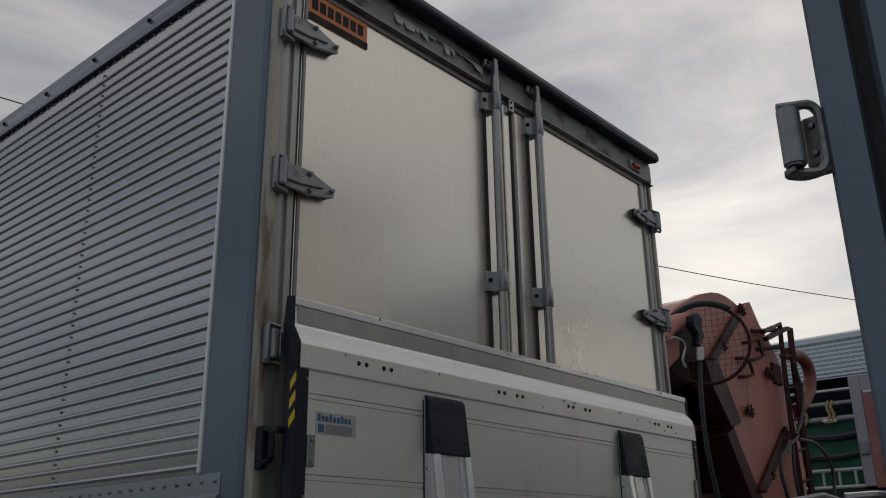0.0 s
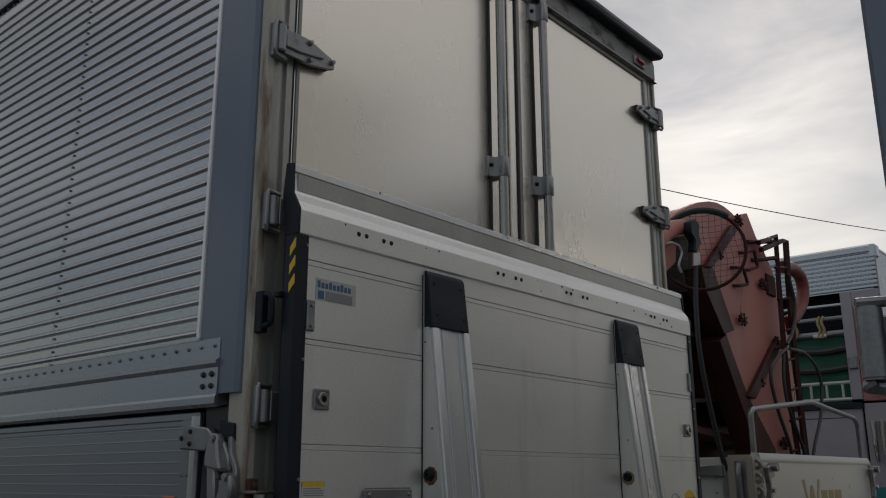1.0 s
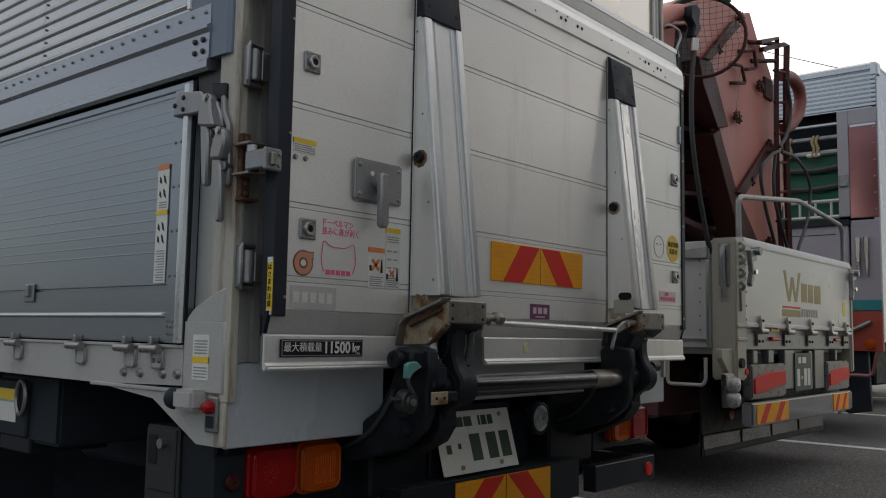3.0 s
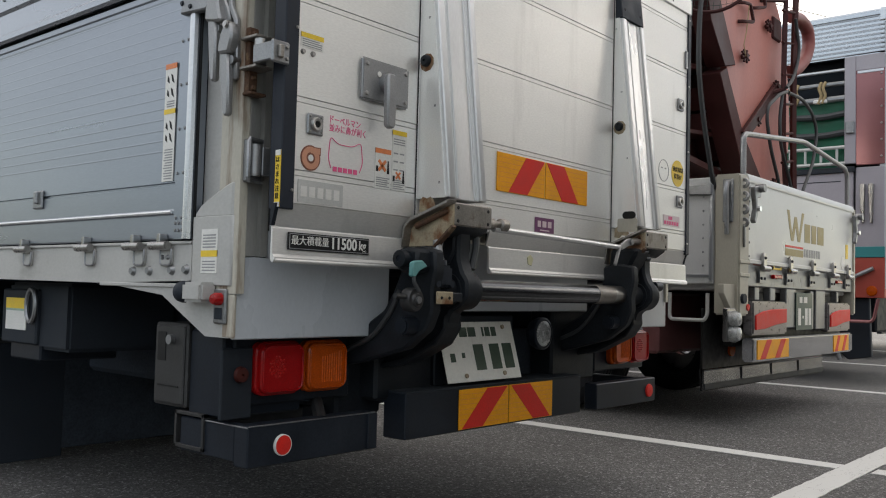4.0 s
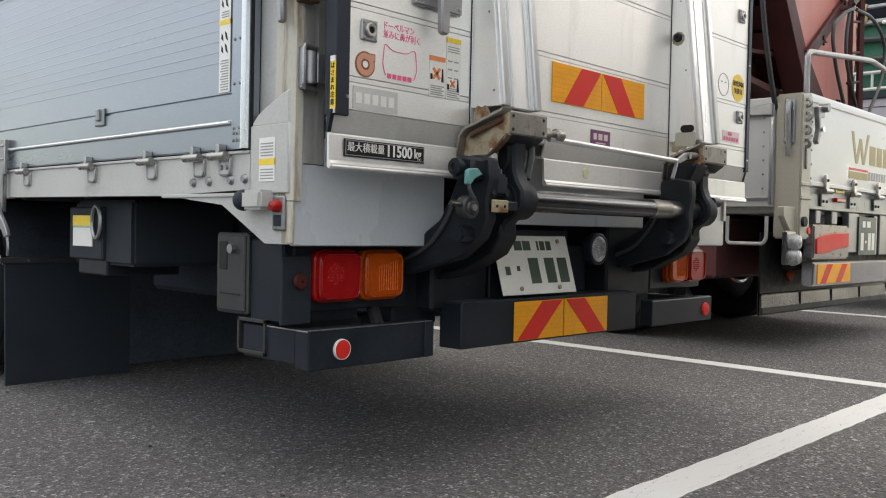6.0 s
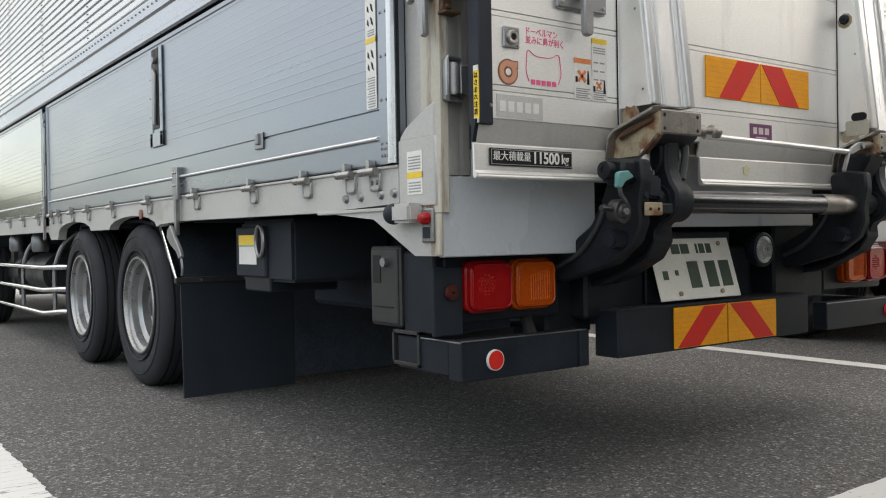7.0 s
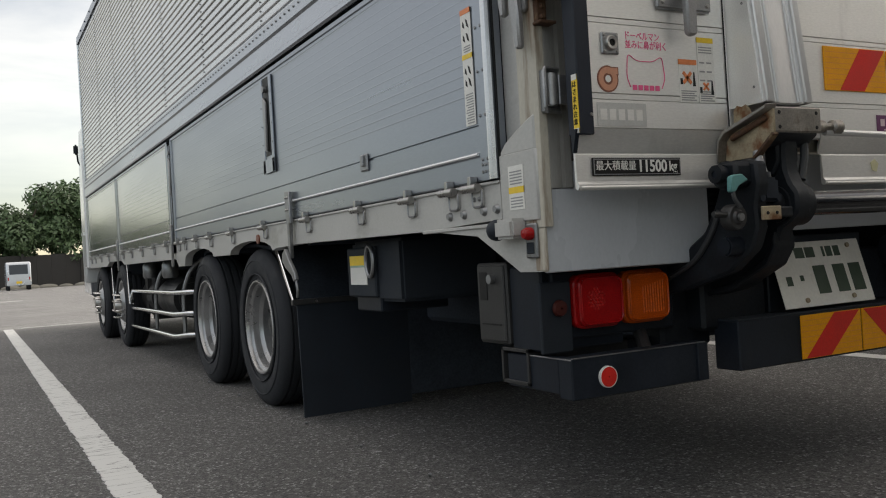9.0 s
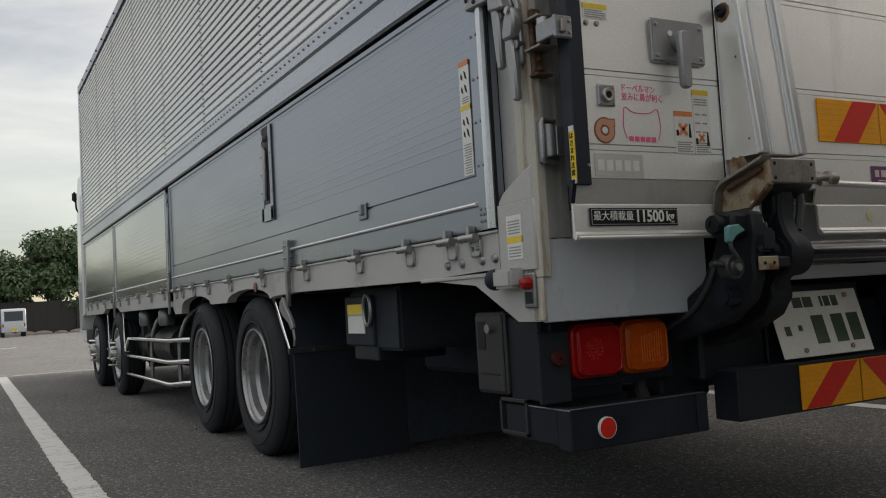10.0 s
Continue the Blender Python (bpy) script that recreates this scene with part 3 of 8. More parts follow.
def build_body():
    core = part("cargo_body", box(0.035, W - 0.03, 0.19, L_BODY - 0.02, 0.93, 3.56, 0.01), M_DARK, truck, "dark inner shell of the cargo box")
    # corrugated wing skin, sheet by sheet
    seams = [0.33, 1.25, 2.40, 3.58, 4.76, 5.92, 7.08, 8.24, L_BODY]
    z0, z1, pitch = 1.825, 3.535, 0.0455
    rows = int((z1 - z0) / pitch)
    prof = [(0.0, z0)]
    for i in range(rows):
        z = z0 + i * pitch
        prof += [(-0.0012, z + 0.0002), (-0.0080, z + 0.0052), (-0.0092, z + 0.0078), (-0.0090, z + 0.0104), (-0.0072, z + 0.0138), (-0.0036, z + 0.0172), (-0.0010, z + 0.0190), (0.0, z + 0.0205)]
    prof.append((0.0, z1))
    for a, b in zip(seams, seams[1:]):
        bm = bmesh.new()
        r0 = [bm.verts.new((x, a, z)) for x, z in prof]
        r1 = [bm.verts.new((x, b + 0.004, z)) for x, z in prof]
        for i in range(len(prof) - 1):
            bm.faces.new((r0[i], r0[i + 1], r1[i + 1], r1[i]))
        bmesh.ops.recalc_face_normals(bm, faces=bm.faces[:])
        sheet = part("corrugated_sheet", bm, M_SHEET, truck, smooth=28)
        rv = [(-0.001, b - 0.012, z0 + (i + 0.75) * pitch) for i in range(0, rows)]
        n = int((b - a) / 0.055)
        rv += [(-0.001, a + (i + 0.5) * (b - a) / n, z1 - 0.004) for i in range(n)]
        if a < 0.5:
            rv += [(-0.001, a + 0.014, z0 + (i + 0.75) * pitch) for i in range(rows)]
        bolts("rivet", rv, (-1, 0, 0), 0.0056, 0.005, M_STEEL_DULL, sheet, 8, stuff=True)
    # wing rails
    top = part("roof_rail", prism([(-0.016, 3.545), (-0.016, 3.60), (-0.012, 3.606), (-0.012, 3.612), (-0.006, 3.65), (0.03, 3.668), (0.06, 3.668), (0.06, 3.545)], "y", 0.16, L_BODY + 0.02, bm=None), M_COVER, truck, "blue-grey roof edge rail")
    bolts("rail_plug", [(-0.016, 0.9 + 0.42 * i, 3.600) for i in range(21)], (-1, 0, 0), 0.011, 0.008, M_BLACK, top, 10)
    part("roof_panel", prism([(0.06, 3.63), (1.24, 3.69), (W - 0.06, 3.63), (W - 0.06, 3.60), (0.06, 3.60)], "y", 0.16, L_BODY), M_COVER, truck)
    part("right_wing_skin", box(W - 0.03, W, 0.33, L_BODY, 1.70, 3.56, 0.004), M_SHEET, truck)
    part("right_roof_rail", box(W - 0.06, W + 0.012, 0.16, L_BODY, 3.545, 3.66, 0.01), M_COVER, truck)
    low = part("wing_lower_rail", prism([(0.02, 1.674), (-0.016, 1.665), (-0.024, 1.674), (-0.024, 1.692), (-0.019, 1.700), (-0.018, 1.772), (-0.027, 1.783), (-0.027, 1.790), (-0.016, 1.798), (-0.016, 1.852), (-0.012, 1.856), (0.02, 1.85)], "y", 0.235, L_BODY), M_RAIL, truck, "smooth aluminium lower wing rail", smooth=15)
    bolts("rivet", [(-0.016, 0.26 + 0.062 * i, 1.832) for i in range(153)], (-1, 0, 0), 0.0072, 0.0050, M_STEEL_DULL, low, 8, stuff=True)
    bolts("rail_bolt", [(-0.018, y, z) for y in (0.262, 0.30) for z in (1.722, 1.754)], (-1, 0, 0), 0.010, 0.007, M_LOCKER, low, 8)
    # corner cover and its bright edge strip
    part("corner_cover", prism([(0.06, 0.335), (-0.010, 0.335), (-0.014, 0.328), (-0.014, 0.165), (-0.008, 0.148), (0.02, 0.140), (0.06, 0.140)], "z", 1.70, 3.64), M_COVER, truck, "smooth blue-grey corner cover", smooth=12)
    part("edge_strip", prism([(-0.013, 0.333), (-0.019, 0.335), (-0.019, 0.347), (-0.013, 0.349), (0, 0.349), (0, 0.333)], "z", 1.86, 3.54), M_LIP, truck)
    part("front_bulkhead", box(0.0, W, L_BODY - 0.03, L_BODY + 0.03, 0.95, 3.66, 0.02, seg=2), M_WHITE, truck)
    part("front_corner_trim", box(-0.014, 0.05, L_BODY - 0.02, L_BODY + 0.035, 0.95, 3.65, 0.01), M_ALU, truck)


def build_rear_frame():
    for side in (0, 1):
        x = (lambda v: v) if side == 0 else (lambda v: W - v)
        post = part("rear_post", prism([(x(-0.001), 0.20), (x(-0.001), 0.126), (x(0.004), 0.118), (x(0.026), 0.116), (x(0.030), 0.120), (x(0.031), 0.20)], "z", 0.78, 3.52), M_CREAM, truck, "cream-painted rear post streaked with rust")
        part("hinge_channel", prism([(x(0.031), 0.20), (x(0.031), 0.128), (x(0.040), 0.124), (x(0.060), 0.124), (x(0.064), 0.134), (x(0.076), 0.134), (x(0.079), 0.122), (x(0.100), 0.122), (x(0.107), 0.128), (x(0.107), 0.20)], "z", 0.88, 3.50), M_CHANNEL, truck, "grey hinge channel beside the rear post")
        part("door_seal", box(x(0.107), x(0.112), 0.126, 0.17, 0.95, 3.46, 0.002), M_SEAL_SHADE, truck)
    part("rear_header", prism([(0.10, 3.459), (0.128, 3.464), (0.128, 3.472), (0.112, 3.480), (0.112, 3.56), (0.12, 3.60), (0.20, 3.62), (0.20, 3.459)], "x", 0.0, W), M_HEAD, truck, "grey header beam with paint peeling off")
    # paint flakes hanging off the header
    rng = random.Random(5)
    bm = bmesh.new()
    x = 0.52
    while x < 0.98:
        w, h = rng.uniform(0.025, 0.075), rng.uniform(0.012, 0.05)
        v = [bm.verts.new(p) for p in ((x, 0.110, 3.545), (x + w, 0.110, 3.545), (x + w * 0.8, 0.100, 3.545 - h), (x + w * 0.25, 0.103, 3.545 - h * rng.uniform(0.5, 1.1)))]
        bm.faces.new(v)
        x += w * 0.9
    part("paint_flake", bm, M_LABEL_G, truck)
    part("header_ledge", prism([(0.10, 3.474), (0.122, 3.474), (0.122, 3.461), (0.096, 3.461), (0.096, 3.468), (0.10, 3.470)], "x", 0.10, W - 0.10), M_TRIM, truck)
    part("rain_canopy", prism([(0.16, 3.60), (0.075, 3.585), (0.058, 3.592), (0.056, 3.612), (0.066, 3.640), (0.10, 3.668), (0.16, 3.672)], "x", -0.004, W + 0.004, 0.002), M_BLACK, truck, "dark rubber-edged rain canopy")
    lamp = part("marker_lamp", box(2.262, 2.345, 0.088, 0.115, 3.500, 3.533, 0.01, seg=3), M_RED_LENS, truck, "small red marker lamp")
    part("lamp_base", box(2.25, 2.357, 0.10, 0.118, 3.493, 3.540, 0.004), M_STEEL_DULL, lamp)


def hinge(z, side, strap):
    """Barrel, cleat and strap of one rear-door hinge."""
    s = 1 if side == 0 else -1
    X = (lambda v: v) if side == 0 else (lambda v: W - v)
    h = part("door_hinge", cyl((X(0.027), 0.090, z - 0.042), (X(0.027), 0.090, z + 0.042), 0.0155, 14, bev=0.003), M_CAST, truck, "zinc-plated door hinge")
    # loop round the barrel
    bm = tube([(X(0.056), 0.100, z - 0.054), (X(0.008), 0.088, z - 0.054), (X(0.004), 0.086, z - 0.046), (X(0.004), 0.086, z + 0.046), (X(0.008), 0.088, z + 0.054), (X(0.056), 0.100, z + 0.054)], 0.0065, 8)
    part("loop", bm, M_STEEL_DULL, h)
    part("hinge_foot", box(X(0.010), X(0.060), 0.100, 0.122, z - 0.056, z + 0.056, 0.004), M_STEEL_DULL, h)
    if strap == "long":
        pts = [(X(0.036), z + 0.040), (X(0.090), z + 0.042), (X(0.140), z + 0.040), (X(0.226), z + 0.012), (X(0.240), z + 0.002), (X(0.240), z - 0.020), (X(0.228), z - 0.026), (X(0.140), z - 0.042), (X(0.090), z - 0.040), (X(0.036), z - 0.040)]
        rib = [(X(0.044), z + 0.020), (X(0.100), z + 0.020), (X(0.190), z - 0.002), (X(0.190), z - 0.008), (X(0.100), z - 0.020), (X(0.044), z - 0.020)]
        part("strap_rib", prism(rib, "y", 0.084, 0.096, 0.003), M_STEEL_DULL, h)
        part("strap", prism(pts, "y", 0.092, 0.104, 0.002), M_STEEL_DULL, h)
        bolts("strap_bolt", [(X(x), 0.094, z + zz) for x, zz in ((0.136, 0.027), (0.137, -0.029), (0.226, -0.004))], (0, -1, 0), 0.010, 0.016, M_STEEL_DULL, h)
        part("spacer", box(X(0.116), X(0.232), 0.102, 0.128, z - 0.022, z + 0.018, 0.003), M_SEAL_SHADE, h)
    else:
        part("strap", box(X(0.044), X(0.120), 0.080, 0.088, z - 0.038, z + 0.038, 0.002), M_STEEL_DULL, h)


def build_doors():
    for name, x0, x1 in (("left_door", 0.113, 1.226), ("right_door", 1.242, W - 0.113)):
        d = part(name, box(x0, x1, 0.124, 0.17, 0.97, 3.454, 0.004), M_DOOR, truck, "satin cream-silver rear door")
        part("top_edge_trim", box(x0, x1, 0.116, 0.126, 3.434, 3.456, 0.002), M_TRIM, d)
        for e0, e1 in ((x0, x0 + 0.012), (x1 - 0.014, x1)):
            part("side_edge_trim", box(e0, e1, 0.116, 0.126, 0.97, 3.434, 0.002), M_TRIM, d)
        if name == "left_door":
            part("overlap_strip", box(1.185, 1.226, 0.112, 0.122, 0.97, 3.43, 0.003), M_DOOR, d)
            part("centre_seal", box(1.226, 1.240, 0.106, 0.125, 0.97, 3.44, 0.003), M_SEAL_SHADE, d)
            plate = part("maker_plate", box(0.128, 0.400, 0.120, 0.1235, 3.330, 3.434, 0.001), M_LABEL_O, truck, "orange and black maker's plate")
            part("plate_band", box(0.128, 0.400, 0.1185, 0.1205, 3.330, 3.355, 0.0), M_INK_SHADE, plate)
            for i in range(7):
                part("plate_mark", box(0.142 + 0.035 * i, 0.168 + 0.035 * i, 0.1187, 0.1203, 3.372, 3.414, 0.0), M_INK_SHADE, plate)
            part("edge_line", box(0.124, 0.128, 0.1205, 0.1235, 3.330, 3.434, 0.0), M_LABEL, plate)
        else:
            part("overlap_strip", box(1.244, 1.266, 0.110, 0.122, 0.97, 3.43, 0.003), M_TRIM, d)
    # lock rods
    for x in (1.092, 1.392):
        rod = part("lock_rod", cyl((x, 0.080, 0.98), (x, 0.080, 3.50), 0.0185, 16), M_STEEL, truck, "stainless door lock rod")
        # dark strip painted in for the rod's shadow on the door
        part("rod_shadow_strip", box(x - 0.034, x - 0.022, 0.113, 0.124, 0.98, 3.44, 0.002), M_SEAL_SHADE, rod)
        for z in (3.388, 2.614, 1.90):
            cl = part("rod_clamp", prism([(x - 0.052, 0.124), (x - 0.052, 0.110), (x - 0.022, 0.100), (x - 0.020, 0.072), (x - 0.012, 0.060), (x + 0.014, 0.060), (x + 0.022, 0.070), (x + 0.022, 0.124)], "z", z - 0.040, z + 0.040, 0.002), M_STEEL_DULL, rod, "cast rod clamp")
            part("clamp_bolt", bolt_bm((x - 0.040, 0.106, z + 0.004), (0, -1, 0), 0.010, 0.008), M_BLACK, cl)
        part("rod_fork", prism([(x - 0.015, 3.49), (x - 0.009, 3.55), (x - 0.016, 3.585), (x + 0.012, 3.592), (x + 0.016, 3.545), (x + 0.015, 3.49)], "y", 0.068, 0.092, 0.003), M_STEEL_DULL, rod)
        keeper = part("rod_keeper", box(x - 0.050, x + 0.040, 0.085, 0.112, 3.545, 3.580, 0.006), M_STEEL_DULL, truck)
        part("keeper_bolt", bolt_bm((x - 0.034, 0.086, 3.562), (0, -1, 0), 0.011, 0.008), M_BLACK, keeper)
    part("door_catch", box(1.205, 1.238, 0.09, 0.118, 3.395, 3.455, 0.004), M_STEEL, truck)
    bolts("catch_bolt", [(1.214, 0.09, 3.412), (1.214, 0.09, 3.438)], (0, -1, 0), 0.007, 0.005, M_BLACK, truck)
    for z in (3.249, 2.724):
        hinge(z, 0, "long")
        hinge(z, 1, "long")
    for z in (2.197, 1.662, 1.128):
        hinge(z, 0, "short")
        hinge(z, 1, "short")


def build_gate():
    g = part("lift_platform", box(0.0815, 2.399, 0.008, 0.040, 1.0, 2.14, 0.003), M_GATE, truck, "aluminium tail-lift platform folded upright")
    edges = [1.010, 1.098, 1.291, 1.556, 1.830, 2.046, 2.130]
    for a, b in zip(edges, edges[1:]):
        part("plank", box(0.0815, 2.399, 0.0, 0.010, a + 0.0085, b - 0.0085, 0.0008), M_GATE, g)
    for z in edges[1:-1]:
        part("plank", box(0.0815, 2.399, 0.0006, 0.010, z - 0.0068, z + 0.0068, 0.001), M_GATE, g)
    # folded top lip
    lip = part("top_lip", prism([(0.0, 2.116), (-0.005, 2.119), (-0.007, 2.186), (0.002, 2.212), (0.022, 2.238), (0.026, 2.248), (0.030, 2.300), (0.024, 2.303), (0.024, 2.322), (0.034, 2.328), (0.050, 2.328), (0.060, 2.24), (0.045, 2.118)], "x", 0.045, 2.425), M_LIP, truck, "bright worn aluminium platform lip", smooth=12)
    # face colours carry the light: slope bright from the sky, inner face darker
    part("lip_front_face", box(0.047, 2.423, -0.0080, -0.0045, 2.120, 2.184, 0.0008), M_GATE, lip)
    part("lip_inner_face", box(0.060, 2.41, 0.0245, 0.0275, 2.250, 2.299, 0.0), M_CHANNEL, lip)
    pts = []
    for x in (0.265, 0.296, 0.368, 0.400, 0.93, 0.962, 1.035, 1.068, 1.362, 1.394, 1.48, 1.512, 2.04, 2.072, 2.156, 2.188):
        pts.append((x, -0.0080, 2.161))
    bolts("lip_rivet", pts, (0, -1, 0), 0.009, 0.003, M_BLACK, lip, 10)
    rng = random.Random(3)
    chips = bmesh.new()
    for i in range(20):
        x = rng.uniform(0.06, 2.4)
        zc, yc = rng.choice(((2.312, 0.0235), (2.318, 0.0235), (2.16, -0.0082), (2.135, -0.0082), (2.175, -0.0082)))
        w = rng.uniform(0.003, 0.012)
        box(x, x + w, yc - 0.0008, yc + 0.001, zc, zc + rng.uniform(0.002, 0.008), 0, chips)
    tagged(part("dent_mark", chips, M_DARK, lip), kind="stuff")
    for x0, x1 in ((0.038, 0.046), (2.424, 2.432)):
        part("lip_end_cap", prism([(-0.008, 2.118), (-0.010, 2.19), (0.020, 2.24), (0.022, 2.325), (0.052, 2.330), (0.062, 2.24), (0.047, 2.118)], "x", x0, x1, 0.001), M_BLACK, lip)
    # lower lip: slope, face and rolled bright edge
    for x0, x1 in ((0.027, 0.545), (0.930, 1.775), (2.03, 2.425)):
        bl = part("bottom_lip", prism([(0.014, 0.955), (0.008, 0.950), (0.006, 0.884), (-0.002, 0.876), (-0.002, 0.868), (0.006, 0.862), (0.014, 0.868)], "x", x0, x1), M_GATE, truck, "aluminium platform toe plate", smooth=12)
        part("lip_slope", prism([(0.002, 1.014), (0.020, 0.956), (0.024, 0.956), (0.012, 1.014)], "x", x0 + (0.014 if x0 < 0.1 else 0.0), x1), M_GATE, bl)
        part("rolled_edge", cyl((x0 + 0.004, 0.002, 0.868), (x1 - 0.004, 0.002, 0.868), 0.0060, 12, bev=0.002), M_GATE, bl)
    for x0 in (0.028, 2.418):
        part("lip_side_plate", prism([(0.000, 1.014), (0.016, 0.957), (0.022, 0.957), (0.020, 1.014)], "x", x0, x0 + 0.012), M_BLACK, truck)
    # dark edge guards
    for a, b in ((0.036, 0.0825), (2.398, 2.430)):
        gd = part("edge_guard", box(a, b, -0.006, 0.042, 1.0, 2.118, 0.003), M_NAVY, truck, "dark navy rubber edge guard")
        bolts("guard_screw", [(0.074 if a < 1 else 2.407, -0.006, z) for z in (2.09, 1.78, 1.475, 1.05)], (0, -1, 0), 0.006, 0.004, M_STEEL, gd)
    # side keeper cleats on the platform edge
    for z in (1.90,):
        cl = part("keeper_cleat", box(0.083, 0.111, -0.008, 0.0, z - 0.042, z + 0.042, 0.003), M_STEEL_DULL, truck)
        bolts("cleat_bolt", [(0.097, -0.008, z - 0.028), (0.097, -0.008, z + 0.028)], (0, -1, 0), 0.007, 0.005, M_STEEL, cl)
        rc = part("keeper_cleat", box(2.372, 2.394, -0.008, 0.0, z - 0.042, z + 0.042, 0.003), M_STEEL_DULL, truck)
    # latch sockets
    for x, z in ((0.146, 1.681), (0.147, 1.232), (2.328, 1.681), (2.329, 1.237)):
        s = part("latch_socket", box(x - 0.028, x + 0.028, -0.007, 0.0, z - 0.028, z + 0.028, 0.003), M_STEEL_DULL, truck, "square steel latch socket")
        bm = lathe([(0.0095, -0.015), (0.016, -0.016), (0.019, -0.012), (0.020, 0.0), (0.0095, 0.0)], (x, 0, z), "y", 16)
        part("socket_ring", bm, M_STEEL, s)
        part("socket_hole", cyl((x, -0.0115, z), (x, -0.001, z), 0.0094, 12), M_INK_SHADE, s)
        bolts("socket_screw", [(x + a * 0.020, -0.007, z + b * 0.020) for a in (-1, 1) for b in (-1, 1)], (0, -1, 0), 0.004, 0.003, M_STEEL, s, 6)
    # handle plate with its lever
    hp = part("handle_plate", box(0.304, 0.499, -0.014, 0.0, 1.331, 1.452, 0.008, seg=3), M_CAST, truck, "bolted steel handle plate with a lever")
    bolts("plate_bolt", [(x, -0.014, z) for x in (0.323, 0.481) for z in (1.350, 1.434)], (0, -1, 0), 0.008, 0.005, M_STEEL, hp)
    part("lever_boss", lathe([(0.004, -0.040), (0.024, -0.040), (0.028, -0.030), (0.028, -0.010), (0.004, -0.010)], (0.397, 0, 1.390), "y", 20), M_STEEL_DULL, hp)
    part("lever", prism([(0.366, 1.402), (0.373, 1.411), (0.398, 1.411), (0.405, 1.402), (0.403, 1.266), (0.396, 1.256), (0.376, 1.256), (0.369, 1.264)], "y", -0.056, -0.034, 0.005), M_CAST, hp)
    part("lever_dot", cyl((0.370, -0.0145, 1.412), (0.370, -0.0165, 1.412), 0.008, 12), M_LABEL, hp)


def build_rams():
    """Tapered aluminium lifting beams on the platform, with their black end pads and steel feet."""
    for x0, first in ((0.558, True), (1.726, False)):
        x1 = x0 + 0.176
        back = part("beam_backing", box(x0 - 0.006, x1 - 0.006, -0.003, 0.0, 1.016, 2.095, 0.001), M_GATE, truck)
        pad = part("end_pad", prism([(0.0, 2.108), (-0.012, 2.100), (-0.017, 2.090), (-0.036, 1.925), (0.0, 1.925)], "x", x0 - 0.002, x1 + 0.002, 0.003), M_PLASTIC, truck, "black tapered rubber end pad")
        bolts("pad_screw", [(x0 + a, -0.0155 - (2.10 - z) * 0.115, z) for a in (0.026, 0.155) for z in (2.065, 1.965)], (0, -1, 0), 0.008, 0.002, M_INK_SHADE, pad)
        zt, zb, yt, yb = 1.926, 1.075, -0.026, -0.118
        b = part("lift_beam", prism([(yt + 0.022, zt), (yt, zt), (yb, zb), (yb + 0.022, zb)], "x", x0 + 0.006, x1 - 0.002), M_BEAM, truck, "tapered extruded aluminium lift beam")
        for r0, r1, lift in ((x0 + 0.002, x0 + 0.034, 0.010), (x0 + 0.040, x0 + 0.046, 0.003), (x0 + 0.052, x0 + 0.056, 0.004), (x1 - 0.046, x1 - 0.042, 0.004), (x1 - 0.036, x1 - 0.030, 0.003), (x1 - 0.024, x1 + 0.004, 0.010)):
            part("beam_rib", prism([(yt + 0.022, zt), (yt - lift * 0.7, zt), (yt - lift, zt - 0.004), (yb - lift, zb + 0.004), (yb - lift * 0.7, zb), (yb + 0.022, zb)], "x", r0, r1, 0.0035), M_BEAM, b)
        for q0, q1 in ((x0 - 0.004, x0 + 0.004), (x1 - 0.006, x1 + 0.002)):
            part("wedge_plate", prism([(0.0, zt), (yt + 0.004, zt), (yb + 0.004, zb), (0.0, zb)], "x", q0, q1), M_GATE, b)
        bolts("beam_bolt", [(x0 + 0.002, yt + (yb - yt) * (zt - z) / (zt - zb) + 0.022, z) for z in (1.88, 1.62, 1.35, 1.12)], (-1, 0, 0), 0.007, 0.006, M_BLACK, b)
        # rust bleeding over the foot of the wedge plate
        xw = x0 - 0.004
        blob = [(-0.016, 1.036), (-0.017, 1.068), (-0.030, 1.080), (-0.046, 1.074), (-0.060, 1.079), (-0.074, 1.066), (-0.080, 1.048), (-0.066, 1.040), (-0.050, 1.044), (-0.036, 1.032)]
        rust = part("rust_stain", prism(blob, "x", xw - 0.0012, xw + 0.001), M_RUSTY, truck, "brown rust stain on the wedge plate")
        part("rust_plug", lathe([(0.004, -0.016), (0.014, -0.016), (0.018, -0.010), (0.018, 0.0), (0.004, 0.0)], (xw, -0.031, 1.488 if first else 1.480), "x", 14), M_GREASE, rust)
        part("rust_bleed", lathe([(0.010, -0.0024), (0.024, -0.0020), (0.028, -0.0005), (0.010, 0.0)], (xw, -0.031, 1.484 if first else 1.476), "x", 9), M_RUSTY, rust)
        # thin black line, the wedge's shadow gap put in as colour
        part("shadow_gap", box(x0 - 0.0095, x0 - 0.006, -0.0028, -0.0005, 1.016, 2.09, 0.0), M_INK_SHADE, back)
        if not first:
            part("wedge_patch", prism(rounded(-0.116, -0.030, 1.056, 1.110, 0.008, 3), "x", xw - 0.003, xw - 0.0004), M_BEIGE, rust)
            part("slot_hole", prism(rounded(-0.108, -0.052, 1.108, 1.137, 0.014, 5), "x", xw - 0.0045, xw - 0.0002), M_INK_SHADE, rust)
        # steel shoe that carries the beam
        xs = x0 + (0.016 if first else 0.028)
        xe = x0 + (0.200 if first else 0.226)
        shoe = part("beam_shoe", box(xs, xe, -0.134, -0.104, 0.994, 1.062, 0.004), M_PLATE, truck, "scuffed steel beam shoe")
